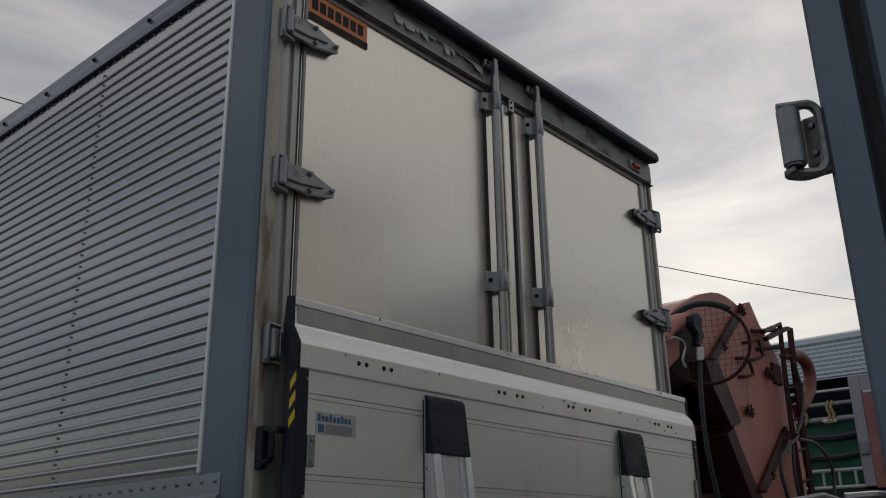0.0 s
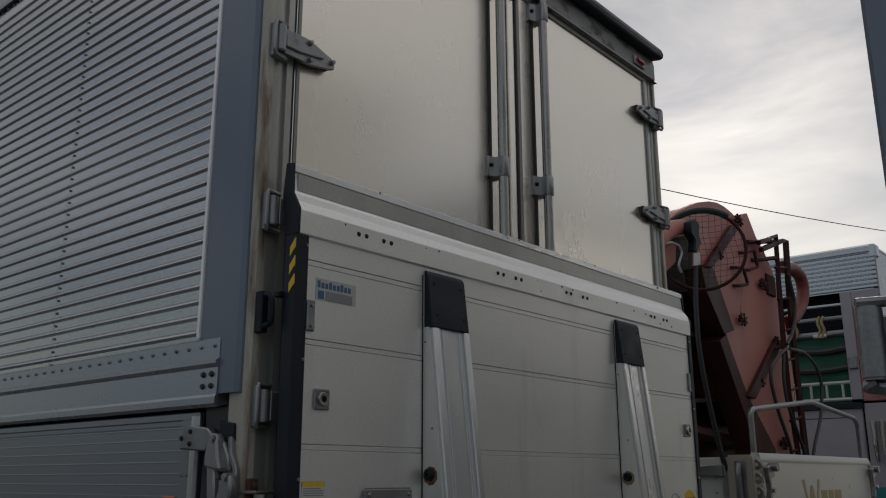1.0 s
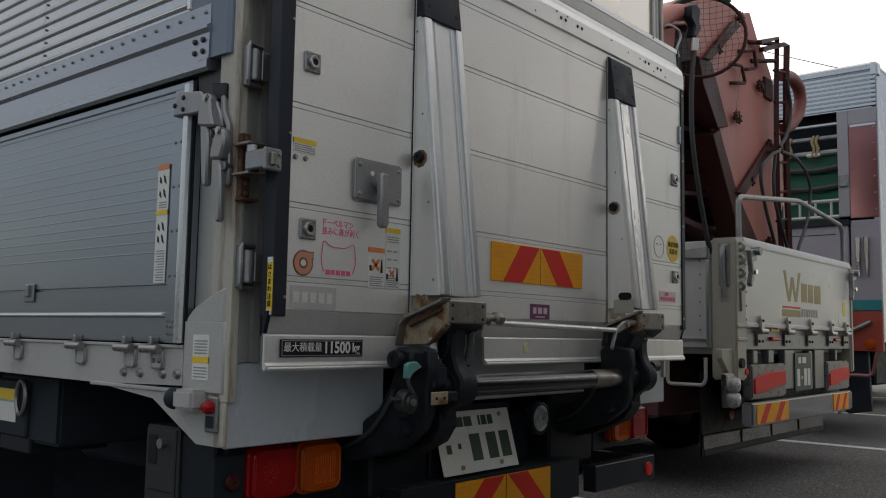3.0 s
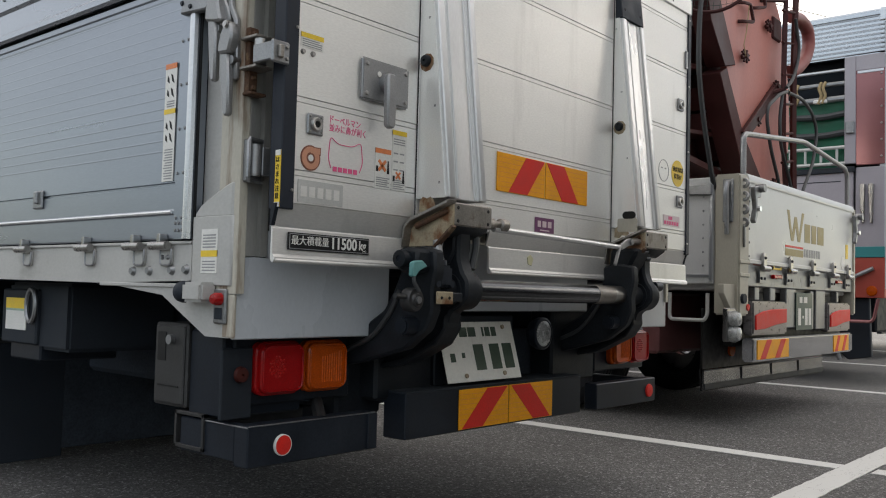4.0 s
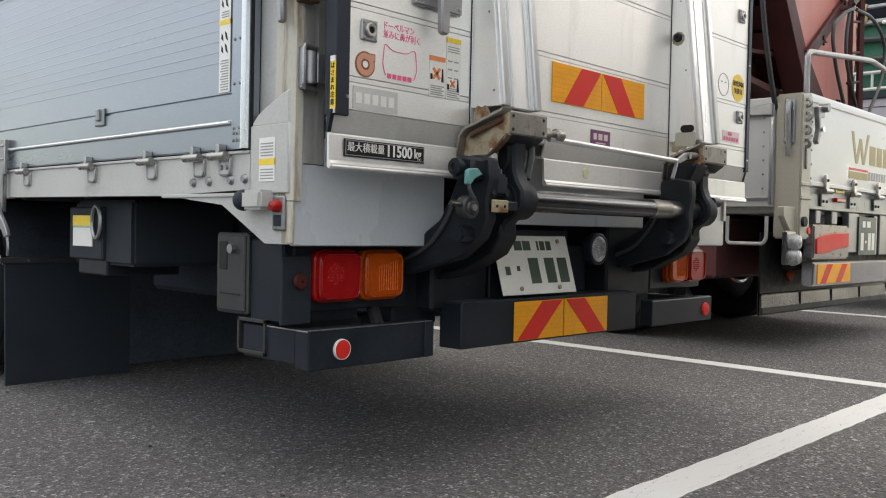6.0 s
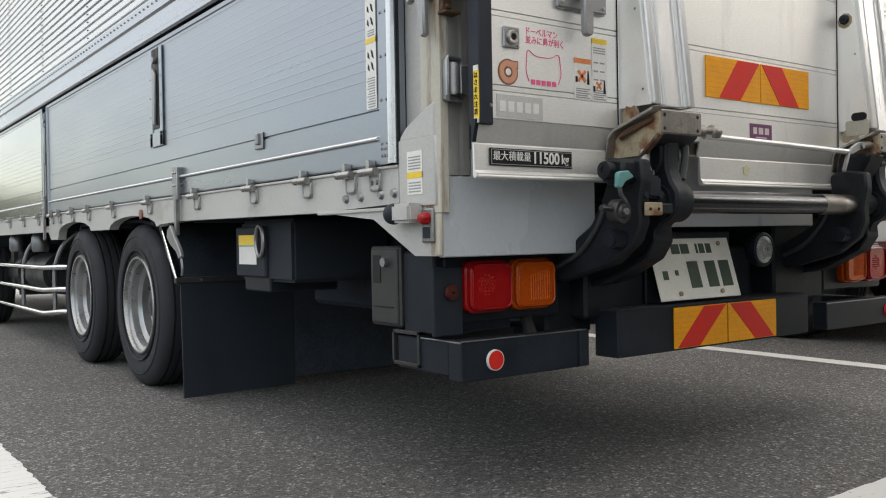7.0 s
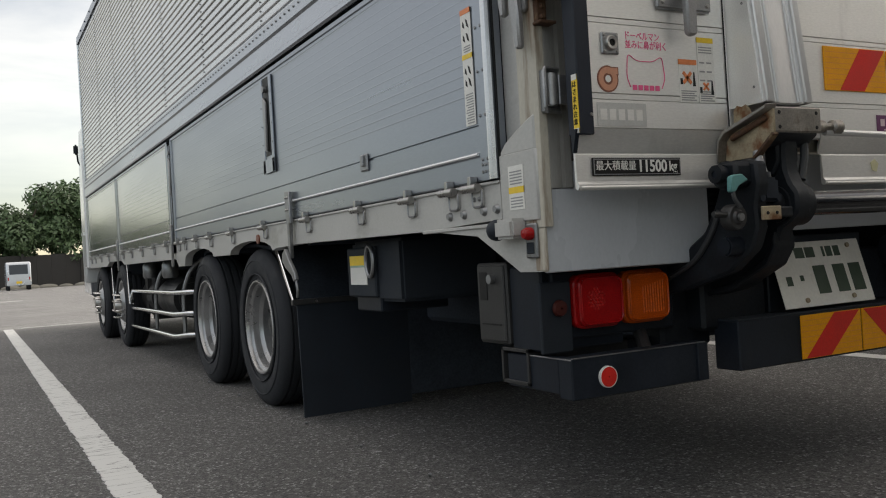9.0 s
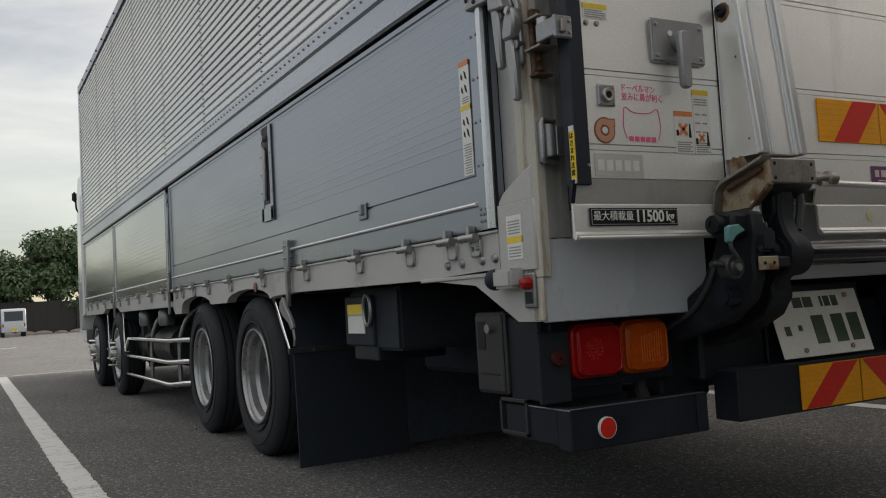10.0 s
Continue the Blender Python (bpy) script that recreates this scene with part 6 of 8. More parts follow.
        part("lever_head", prism(head, "x", -0.040, -0.008, 0.006), M_CAST, lv)
        part("lever_pin", cyl((-0.046, pin[0], pin[1]), (-0.01, pin[0], pin[1]), 0.011, 14, bev=0.003), M_STEEL, lv)
        part("lever_lug", cyl((-0.026, lug[0], lug[1]), (0.0, lug[0], lug[1]), 0.012, 12), M_STEEL_DULL, lv)
    part("lever_link", prism([(0.209, 1.576), (0.192, 1.574), (0.168, 1.536), (0.157, 1.500), (0.165, 1.495), (0.183, 1.501), (0.204, 1.534)], "x", -0.020, -0.004, 0.004), M_CAST, truck, "grey cast latch link")
    part("lever_link", prism([(0.177, 1.583), (0.162, 1.585), (0.157, 1.541), (0.133, 1.502), (0.127, 1.403), (0.128, 1.343), (0.139, 1.337), (0.152, 1.344), (0.141, 1.404), (0.149, 1.498), (0.172, 1.537)], "x", -0.016, -0.002, 0.003), M_CAST, truck, "grey cast latch link")
    # rust-bled keeper on the rear post
    kp = part("post_keeper", box(0.003, 0.034, 0.100, 0.118, 1.300, 1.478, 0.003), M_RUST_DARK, truck, "rusted keeper plate on the rear post")
    bolts("keeper_bolt", [(0.018, 0.100, z) for z in (1.318, 1.345, 1.462)], (0, -1, 0), 0.009, 0.008, M_RUST_DARK, kp)
    part("keeper_flange", box(0.0, 0.052, 0.084, 0.120, 1.298, 1.306, 0.002), M_RUST_DARK, kp)
    part("keeper_flange", box(-0.014, 0.044, 0.050, 0.118, 1.362, 1.370, 0.002), M_PLATE, kp)
    part("keeper_flange", box(-0.014, 0.044, 0.050, 0.118, 1.440, 1.448, 0.002), M_PLATE, kp)
    part("keeper_barrel", cyl((0.010, 0.062, 1.371), (0.010, 0.062, 1.439), 0.017, 14), M_STEEL, kp)
    part("keeper_arm", box(-0.014, 0.043, -0.018, -0.007, 1.366, 1.424, 0.004), M_STEEL_DULL, kp)
    part("keeper_link", box(-0.013, -0.003, -0.014, 0.064, 1.372, 1.420, 0.003), M_STEEL_DULL, kp)
    part("keeper_tab", box(0.002, 0.018, -0.028, -0.016, 1.378, 1.412, 0.003), M_PLATE, kp)
    bolts("tab_bolt", [(0.032, -0.018, 1.380), (0.032, -0.018, 1.410)], (0, -1, 0), 0.006, 0.005, M_STEEL, kp)
    hd = part("post_grip", tube([(0.016, 0.118, 1.868), (0.016, 0.062, 1.874), (0.016, 0.058, 1.905), (0.016, 0.062, 1.955), (0.016, 0.118, 1.960)], 0.008, 8, radius=0.02), M_BLACK, truck, "black grip bracket")
    part("grip_bar", box(0.016, 0.125, 0.035, 0.055, 1.945, 1.962, 0.003), M_BLACK, hd)
    part("grip_plate", box(0.006, 0.030, 0.09, 0.12, 1.855, 1.968, 0.003), M_BLACK, hd)


build_flank()


# ---------------------------------------------------------------- wheels and underbody of the flank
def wheel(y, dual, parent=None, x_out=0.035, s=1):
    """s: 1 for the left flank, -1 for the right one (x_out is then the outer face)."""
    parent = parent or truck
    X = lambda v: x_out + s * v
    R = 0.420
    zc = R + GROUND
    prof = [(0.250, 0.020), (0.305, 0.004), (0.345, 0.0), (0.378, 0.006), (0.402, 0.018), (R - 0.003, 0.034)]
    for g in (0.060, 0.103, 0.146):
        prof += [(R, g - 0.007), (R - 0.012, g - 0.005), (R - 0.012, g + 0.005), (R, g + 0.007)]
    prof += [(R - 0.003, 0.176), (0.402, 0.198), (0.378, 0.212), (0.345, 0.222), (0.252, 0.205)]
    w = part("wheel", lathe([(r, X(h)) for r, h in prof], (0, y, zc), "x", 56), M_TYRE, parent, "black truck tyre on a silver rim")
    for r in (0.285, 0.356):
        part("tyre_ridge", lathe([(r - 0.004, X(0.004)), (r, X(-0.002)), (r + 0.004, X(0.002)), (r, X(0.012))], (0, y, zc), "x", 56), M_TYRE, w)
    if dual:
        part("inner_tyre", lathe([(r, X(h + 0.262)) for r, h in prof], (0, y, zc), "x", 40), M_TYRE, w)
        rim = [(0.260, 0.016), (0.254, 0.004), (0.246, 0.004), (0.242, 0.012), (0.240, 0.024), (0.228, 0.030), (0.222, 0.036), (0.218, 0.070), (0.206, 0.080), (0.198, 0.088), (0.196, 0.128), (0.186, 0.140), (0.160, 0.152), (0.120, 0.148), (0.112, 0.148), (0.112, 0.22), (0.245, 0.22)]
        part("rim", lathe([(r * 0.985, X(h)) for r, h in rim], (0, y, zc), "x", 48), M_RIM, w, "dished silver steel rim")
        part("hub", lathe([(0.004, X(0.070)), (0.060, X(0.075)), (0.080, X(0.090)), (0.085, X(0.200)), (0.004, X(0.20))], (0, y, zc), "x", 28), M_LOCKER, w)
        nuts, rad, h0, h1 = 8, 0.142, 0.148, 0.118
    else:
        rim = [(0.258, 0.018), (0.250, 0.008), (0.236, 0.012), (0.225, 0.030), (0.200, 0.040), (0.165, 0.020), (0.135, -0.012), (0.110, -0.018), (0.110, 0.10), (0.245, 0.10)]
        part("rim", lathe([(r, X(h)) for r, h in rim], (0, y, zc), "x", 48), M_RIM, w, "outward-dished silver rim")
        part("hub", lathe([(0.004, X(-0.075)), (0.060, X(-0.070)), (0.075, X(-0.050)), (0.080, X(0.0)), (0.004, X(0.01))], (0, y, zc), "x", 28), M_STEEL, w)
        nuts, rad, h0, h1 = 8, 0.122, 0.0, -0.075
    ring = [(X(h0), y + rad * math.cos(a), zc + rad * math.sin(a)) for a in [2 * math.pi * (i + 0.5) / nuts for i in range(nuts)]]
    bolts("wheel_nut", ring, (-s, 0, 0), 0.015, h0 - h1, M_CHROME if not dual else M_STEEL_DULL, w)
    part("axle", cyl((X(0.15), y, zc), (X(1.1), y, zc), 0.06, 12), M_GREASE, w)
    return w


def build_underbody():
    for y in (2.87, 4.04):
        wheel(y, True)
        wheel(y, True, x_out=W - 0.035, s=-1)
    for y in (7.68, 9.24):
        wheel(y, False)
        wheel(y, False, x_out=W - 0.035, s=-1)
    # mud flap and its hanger
    fl = part("mud_flap", prism([(0.045, 0.532), (0.62, 0.532), (0.62, -0.004), (0.052, -0.010)], "y", 2.236, 2.248, 0.002), M_PLASTIC, truck, "long black rubber mud flap")
    part("flap_bar", box(0.022, 0.64, 2.226, 2.258, 0.524, 0.550, 0.003), M_LOCKER, fl)
    bolts("flap_bolt", [(x, 2.226, 0.537) for x in (0.14, 0.36)], (0, -1, 0), 0.008, 0.006, M_STEEL, fl)
    gd = [(2.300, 0.515), (2.332, 0.528), (2.575, 0.800), (2.558, 0.818), (2.540, 0.806)]
    part("mudguard_edge", prism(gd, "x", 0.055, 0.090, 0.004), M_CHROME, truck, "polished mudguard edge")
    part("mudguard", prism([(2.32, 0.52), (2.56, 0.80), (3.0, 0.84), (4.2, 0.84), (4.45, 0.6), (4.43, 0.59), (4.18, 0.825), (3.0, 0.825), (2.57, 0.785), (2.335, 0.515)], "x", 0.09, 0.66), M_UNDER, truck)
    # dark case with labels behind the flap
    c = part("battery_case", box(0.10, 0.52, 1.19, 1.66, 0.555, 0.795, 0.012, seg=2), M_DARK, truck, "dark equipment case with a pale label")
    part("case_lid", box(0.085, 0.11, 1.40, 1.68, 0.570, 0.770, 0.006), M_DARK, c)
    lb = part("case_label", box(0.0815, 0.086, 1.475, 1.640, 0.620, 0.690, 0), M_LABEL, c, "white and green label")
    part("label_band", box(0.0805, 0.086, 1.475, 1.640, 0.698, 0.737, 0), M_LABEL_Y, c)
    part("label_band", box(0.0805, 0.086, 1.475, 1.640, 0.690, 0.698, 0), M_TARP_PALE, c)
    part("case_foot", box(0.10, 0.40, 1.39, 1.63, 0.512, 0.575, 0.006), M_BLACK, c)
    ring = [(0.075, 1.425 + 0.035 * math.cos(a), 0.712 + 0.06 * math.sin(a)) for a in [2 * math.pi * i / 20 for i in range(21)]]
    part("case_cable", tube(ring, 0.008, 6), M_STEEL_DULL, c)
    # narrow steel box with a key lock
    b = part("lock_box", box(0.050, 0.19, 0.396, 0.558, 0.452, 0.690, 0.005), M_LOCKER, truck, "narrow dark steel locker with a key lock")
    part("box_door", box(0.044, 0.052, 0.404, 0.550, 0.460, 0.682, 0.004), M_LOCKER, b)
    part("box_slot", box(0.042, 0.046, 0.492, 0.536, 0.580, 0.664, 0.012, seg=3), M_INK_SHADE, b)
    part("box_lock", cyl((0.046, 0.462, 0.643), (0.030, 0.462, 0.643), 0.014, 14), M_STEEL_DULL, b)
    part("box_slit", box(0.042, 0.046, 0.425, 0.530, 0.508, 0.512, 0), M_INK_SHADE, b)
    part("box_back", box(0.06, 0.34, 0.24, 0.396, 0.44, 0.675, 0.006), M_BLACK, truck)
    # square hollow tube end under it
    sq = part("bar_mount", box(0.20, 0.50, 0.310, 0.430, 0.360, 0.44, 0.002), M_BLACK, truck)
    for a, bb, z0, z1 in ((0.300, 0.310, 0.344, 0.446), (0.430, 0.440, 0.344, 0.446), (0.300, 0.440, 0.344, 0.354), (0.300, 0.440, 0.436, 0.446)):
        part("tube_wall", box(0.046, 0.40, a, bb, z0, z1, 0.001), M_LOCKER, sq)
    # side guard rails
    for z, dz in ((0.545, 0.01), (0.378, 0.02), (0.205, 0.035)):
        part("guard_rail", tube([(0.32, 4.62, z + dz), (0.10, 4.82, z + dz), (0.075, 5.25, z), (0.075, 8.15, z), (0.14, 8.42, z)], 0.019, 12, radius=0.08), M_CHROME, truck, "polished side guard rail")
    for y in (5.15, 6.3, 7.6):
        part("guard_post", tube([(0.13, y, 0.20), (0.13, y, 0.55), (0.18, y - 0.05, 0.72), (0.30, y - 0.1, 0.82)], 0.017, 8, radius=0.08), M_STEEL_DULL, truck)
    for y in (5.7, 6.7):
        part("air_tank", cyl((0.34, y, 0.48), (0.34, y + 0.8, 0.48), 0.17, 24, bev=0.04), M_LOCKER, truck, "grey air tank")
    part("fuel_tank", box(0.18, 0.62, 6.9, 7.15, 0.26, 0.72, 0.06, seg=3), M_LOCKER, truck)
    for y in (5.6, 6.5):
        part("filter_pot", lathe([(0.004, 0.0), (0.055, 0.0), (0.065, 0.02), (0.065, 0.11), (0.05, 0.14), (0.004, 0.14)], (0.13, y, 0.66), "z", 16), M_STEEL_DULL, truck)
    part("gearbox", box(0.9, 1.6, 6.2, 8.6, 0.30, 0.80, 0.05), M_UNDER, truck)
    part("front_arch", prism([(7.1, 0.80), (7.2, 0.70), (7.32, 0.80)], "x", 0.04, 0.4), M_DARK, truck)
    for y0, y1 in ((7.18, 7.22), (8.22, 8.26)):
        part("arch_edge", prism([(y0, 0.80), (y1, 0.80), (y1 - 0.06, 0.42), (y0 - 0.08, 0.42)], "x", 0.03, 0.07, 0.003), M_CHROME, truck)


def build_cab():
    c = part("cab_shell", prism([(9.98, 0.72), (9.98, 2.60), (10.02, 2.72), (10.3, 2.80), (11.75, 2.80), (11.95, 2.45), (12.02, 1.75), (12.06, 1.0), (12.06, 0.45), (11.2, 0.42), (11.16, 0.62), (10.0, 0.70)], "x", 0.16, W - 0.16, 0.03), M_CAB, truck, "white glossy truck cab")
    part("air_deflector", prism([(10.1, 2.80), (10.1, 3.35), (10.3, 3.42), (11.3, 2.95), (11.6, 2.80)], "x", 0.24, W - 0.24, 0.04), M_WHITE, c)
    part("door_window", box(0.154, 0.164, 10.45, 11.35, 1.75, 2.45, 0.004), M_GLASS, c)
    part("cab_step", box(0.14, 0.24, 9.98, 11.1, 0.42, 0.74, 0.03), M_DARK, c)
    part("side_fairing", prism([(9.86, 0.80), (9.86, 2.10), (9.90, 2.30), (10.02, 2.34), (10.10, 2.05), (10.20, 1.45), (10.24, 1.10), (10.22, 0.62), (10.12, 0.62), (10.08, 0.80)], "x", -0.026, 0.18, 0.02), M_CAB, c)
    part("fairing_ledge", box(-0.040, 0.06, 9.98, 10.22, 1.20, 1.27, 0.015, seg=2), M_CAB, c)
    # dark box filled in for the shade under the cab
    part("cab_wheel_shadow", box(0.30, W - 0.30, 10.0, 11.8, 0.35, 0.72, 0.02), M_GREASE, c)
    m = part("wing_mirror", box(0.045, 0.105, 11.36, 11.44, 2.40, 2.54, 0.02, seg=3), M_BLACK, truck, "black wing mirror")
    part("mirror_arm", tube([(0.09, 11.40, 2.42), (0.10, 11.44, 2.30), (0.17, 11.50, 2.22)], 0.012, 8, radius=0.03), M_BLACK, m)


build_underbody()
build_cab()


# ---------------------------------------------------------------- the truck backed up opposite
def build_opposite():
    T = thing("box_truck", (0.95, -6.5, 0), "blue-grey box truck parked tail to tail with the lift-gate truck", "truck")
    X0, X1, Y0, Y1 = -0.311, 2.15, -1.530, -11.2
    part("cargo_body", box(X0 + 0.006, X1, Y1, Y0 - 0.072, 0.95, 3.62, 0.01), M_COVER, T, "blue-grey painted cargo box")
    part("corner_post", prism([(X0, Y0 - 0.050), (X0, Y0 - 0.006), (X0 + 0.006, Y0), (X0 + 0.08, Y0), (X0 + 0.08, Y0 - 0.050)], "z", 0.85, 3.66), M_COVER, T, "blue-grey corner post")
    part("post_groove", box(X0 + 0.022, X0 + 0.07, Y0 - 0.080, Y0 - 0.050, 0.95, 3.62, 0.0), M_SEAL_SHADE, T)
    # unseen door, white so that it bounces light onto the lift gate
    part("rear_door", box(X0 + 0.08, X1 - 0.08, Y0 - 0.05, Y0 - 0.01, 0.98, 3.55, 0.006), M_CAB, T)
    part("corner_post", box(X1 - 0.08, X1, Y0 - 0.08, Y0, 0.85, 3.66, 0.006), M_COVER, T, "blue-grey corner post")
    part("roof", box(X0 - 0.01, X1 + 0.01, Y1, Y0 + 0.03, 3.62, 3.70, 0.02), M_COVER, T)
    part("chassis", box(X0 + 0.5, X1 - 0.5, Y1 - 1.5, Y0 - 0.2, 0.5, 0.93, 0.02), M_GREASE, T)
    part("sill", box(X0 + 0.01, X1 - 0.01, Y1, Y0 - 0.1, 0.86, 0.95, 0.006), M_SILL, T)
    part("cab", box(X0 + 0.05, X1 - 0.05, Y1 - 2.1, Y1 - 0.15, 0.5, 2.8, 0.08, seg=2), M_WHITE, T)
    part("tail_bar", box(X0 + 0.06, X1 - 0.06, Y0 - 0.15, Y0 - 0.08, 0.36, 0.48, 0.01), M_BLACK, T)
    for z in (3.24, 2.70, 2.161, 1.634):
        HX = X0 if z > 2.0 else X0 + 0.026
        h = part("door_hinge", cyl((HX - 0.024, Y0 + 0.036, z - 0.044), (HX - 0.024, Y0 + 0.036, z + 0.044), 0.0155, 16, bev=0.003), M_STEEL_DULL, T, "weathered door hinge with a loop")
        part("loop", tube([(HX + 0.010, Y0, z - 0.045), (HX - 0.004, Y0 + 0.030, z - 0.054), (HX - 0.024, Y0 + 0.050, z - 0.052), (HX - 0.024, Y0 + 0.036, z - 0.046)], 0.007, 8, radius=0.012), M_STEEL_DULL, h)
        part("loop", tube([(HX - 0.024, Y0 + 0.050, z + 0.050), (HX - 0.002, Y0 + 0.012, z + 0.052), (HX + 0.004, Y0 + 0.004, z + 0.040), (HX + 0.004, Y0 + 0.004, z - 0.040), (HX - 0.002, Y0 + 0.012, z - 0.052), (HX - 0.024, Y0 + 0.050, z - 0.050)], 0.007, 8, radius=0.012), M_STEEL_DULL, h)
        part("hinge_leaf", box(HX + 0.006, HX + 0.05, Y0 + 0.002, Y0 + 0.030, z - 0.038, z + 0.038, 0.003), M_STEEL_DULL, h)
        bolts("hinge_bolt", [(HX + 0.006, Y0 + 0.016, z + d) for d in (-0.02, 0.022)], (-1, 0, 0), 0.006, 0.005, M_STEEL, h)
    for y in (-4.4, -5.6, -9.3, -10.9):
        wheel(y, True, T, X0 + 0.05, 1)
        wheel(y, True, T, X1 - 0.05, -1)
    # unseen second truck, added to darken the reflections in the gate
    copy_thing(T, pose(4.05 + 0.95, -6.85, 0))
    # further trucks close the bays beyond the livestock truck
    for x, y in ((13.9, 6.6), (17.9, 6.2)):
        copy_thing(T, pose(x, y, 0, 0, 0, 180))


# ---------------------------------------------------------------- flatbed truck in the next bay
def build_flatbed():
    T = thing("flatbed_truck", (5.4, 4.5, 0), "cream and silver drop-side flatbed truck loaded with red machinery", "truck")
    X0, X1, Y0 = 4.10, 6.62, 0.43
    part("bed", box(X0 + 0.04, X1 - 0.04, Y0 + 0.06, 9.0, 0.86, 0.98, 0.01), M_SILL, T)
    g = part("tailboard", box(4.262, 6.60, Y0, Y0 + 0.05, 1.045, 1.618, 0.006), M_BOARD, T, "white aluminium tailboard with gold and red marks")
    part("top_lip", prism([(Y0 - 0.006, 1.575), (Y0 - 0.010, 1.60), (Y0 + 0.0, 1.628), (Y0 + 0.05, 1.632), (Y0 + 0.055, 1.60)], "x", 4.25, 6.61), M_BOARD, g)
    part("bottom_rib", box(4.262, 6.60, Y0 - 0.012, Y0 + 0.0, 1.042, 1.070, 0.004), M_BOARD, g)
    bolts("board_rivet", [(4.285, Y0, 1.09 + 0.09 * i) for i in range(6)], (0, -1, 0), 0.010, 0.005, M_STEEL_DULL, g, 6)
    # company mark drawn as plain gold shapes
    Y = Y0 - 0.0015
    def mark(pts, m):
        part("company_mark", prism(pts, "y", Y, Y0 + 0.001), m, T)
    mark([(4.99, 1.46), (5.04, 1.46), (5.10, 1.29), (5.15, 1.42), (5.20, 1.42), (5.25, 1.29), (5.31, 1.46), (5.36, 1.46), (5.27, 1.24), (5.22, 1.24), (5.175, 1.35), (5.13, 1.24), (5.08, 1.24)], M_GOLD)
    for x, w in ((5.37, 0.13), (5.53, 0.11), (5.67, 0.15)):
        mark([(x, 1.245), (x + w, 1.245), (x + w, 1.385), (x, 1.385)], M_GOLD)
    mark([(4.96, 1.190), (5.34, 1.190), (5.34, 1.205), (4.96, 1.205)], M_RETRO_R)
    mark([(4.96, 1.130), (5.34, 1.130), (5.34, 1.180), (4.96, 1.180)], M_GOLD)
    for i in range(7):
        mark([(5.36 + i * 0.056, 1.135), (5.398 + i * 0.056, 1.135), (5.398 + i * 0.056, 1.195), (5.36 + i * 0.056, 1.195)], M_GREY_INK)
    part("round_sticker", cyl((6.33, Y0, 1.13), (6.33, Y0 - 0.002, 1.13), 0.055, 24), M_LABEL, T)
    part("sticker", box(6.40, 6.47, Y0 - 0.002, Y0, 1.17, 1.29, 0), M_LABEL_Y, T)
    # rear posts, latches
    for x0, x1 in ((3.97 + 0.13, 4.262), (6.60, 6.66)):
        part("bed_post", box(x0, x1, Y0 - 0.01, Y0 + 0.16, 0.70, 1.615, 0.012, seg=2), M_BEIGE, T, "cream-painted bed post")
    part("post_rib", box(4.10, 4.262, Y0 - 0.018, Y0 - 0.008, 0.95, 0.975, 0.004), M_BEIGE, T)
    part("post_rib", box(4.10, 4.262, Y0 - 0.018, Y0 - 0.008, 1.035, 1.06, 0.004), M_BEIGE, T)
    for x in (4.30, 6.57):
        l = part("corner_latch", prism([(x - 0.05, 1.54), (x + 0.07, 1.56), (x + 0.06, 1.48), (x + 0.0, 1.47), (x + 0.01, 1.36), (x - 0.03, 1.30), (x - 0.055, 1.32), (x - 0.02, 1.40)], "y", Y0 - 0.05, Y0 - 0.018, 0.005), M_STEEL_DULL, T, "stainless corner latch")
        part("latch_knob", cyl((x + 0.05, Y0 - 0.02, 1.54), (x + 0.05, Y0 - 0.08, 1.54), 0.028, 12), M_STEEL_DULL, l)
        part("latch_pin", cyl((x + 0.0, Y0 - 0.02, 1.40), (x, Y0 - 0.07, 1.40), 0.018, 10), M_CHROME, l)
    s = part("post_latch", box(4.085, 4.10, Y0 + 0.03, Y0 + 0.10, 1.30, 1.58, 0.006), M_STEEL_DULL, T)
    part("latch_loop", tube([(4.08, Y0 + 0.065, 1.56), (4.06, Y0 + 0.065, 1.50), (4.07, Y0 + 0.065, 1.38), (4.075, Y0 + 0.065, 1.22)], 0.016, 8, radius=0.03), M_STEEL_DULL, s)
    for z in (1.555, 1.47, 1.385, 1.30):
        part("latch_shackle", lathe([(0.012, 4.150), (0.030, 4.150), (0.034, 4.160), (0.030, 4.170), (0.012, 4.170)], (0, Y0 - 0.016, z), "x", 14), M_STEEL_DULL, s)
    part("latch_pin", prism([(4.145, 1.28), (4.175, 1.28), (4.168, 1.14), (4.152, 1.14)], "y", Y0 - 0.024, Y0 - 0.010, 0.003), M_STEEL_DULL, s)
    # drop side seen at the near flank
    sd = part("drop_side", box(4.10, 4.14, Y0 + 0.165, 9.0, 0.90, 1.60, 0.006), M_BOARD, T, "silver drop side")
    part("side_rib", box(4.092, 4.10, Y0 + 0.165, 9.0, 0.945, 0.965, 0.002), M_ALU, sd)
    part("side_end_trim", box(4.088, 4.10, Y0 + 0.165, Y0 + 0.19, 0.92, 1.60, 0.003), M_ALU, sd)
    bolts("side_rivet", [(4.10, Y0 + 0.235, 1.02 + 0.09 * i) for i in range(6)], (-1, 0, 0), 0.009, 0.004, M_STEEL_DULL, sd, 6)
    part("side_handle", prism([(Y0 + 0.17, 1.56), (Y0 + 0.40, 1.545), (Y0 + 0.44, 1.52), (Y0 + 0.40, 1.49), (Y0 + 0.17, 1.48)], "x", 4.07, 4.10, 0.006), M_STEEL_DULL, sd)
    part("drop_side", box(6.60, 6.64, Y0 + 0.165, 9.0, 0.90, 1.60, 0.006), M_BOARD, T, "silver drop side")
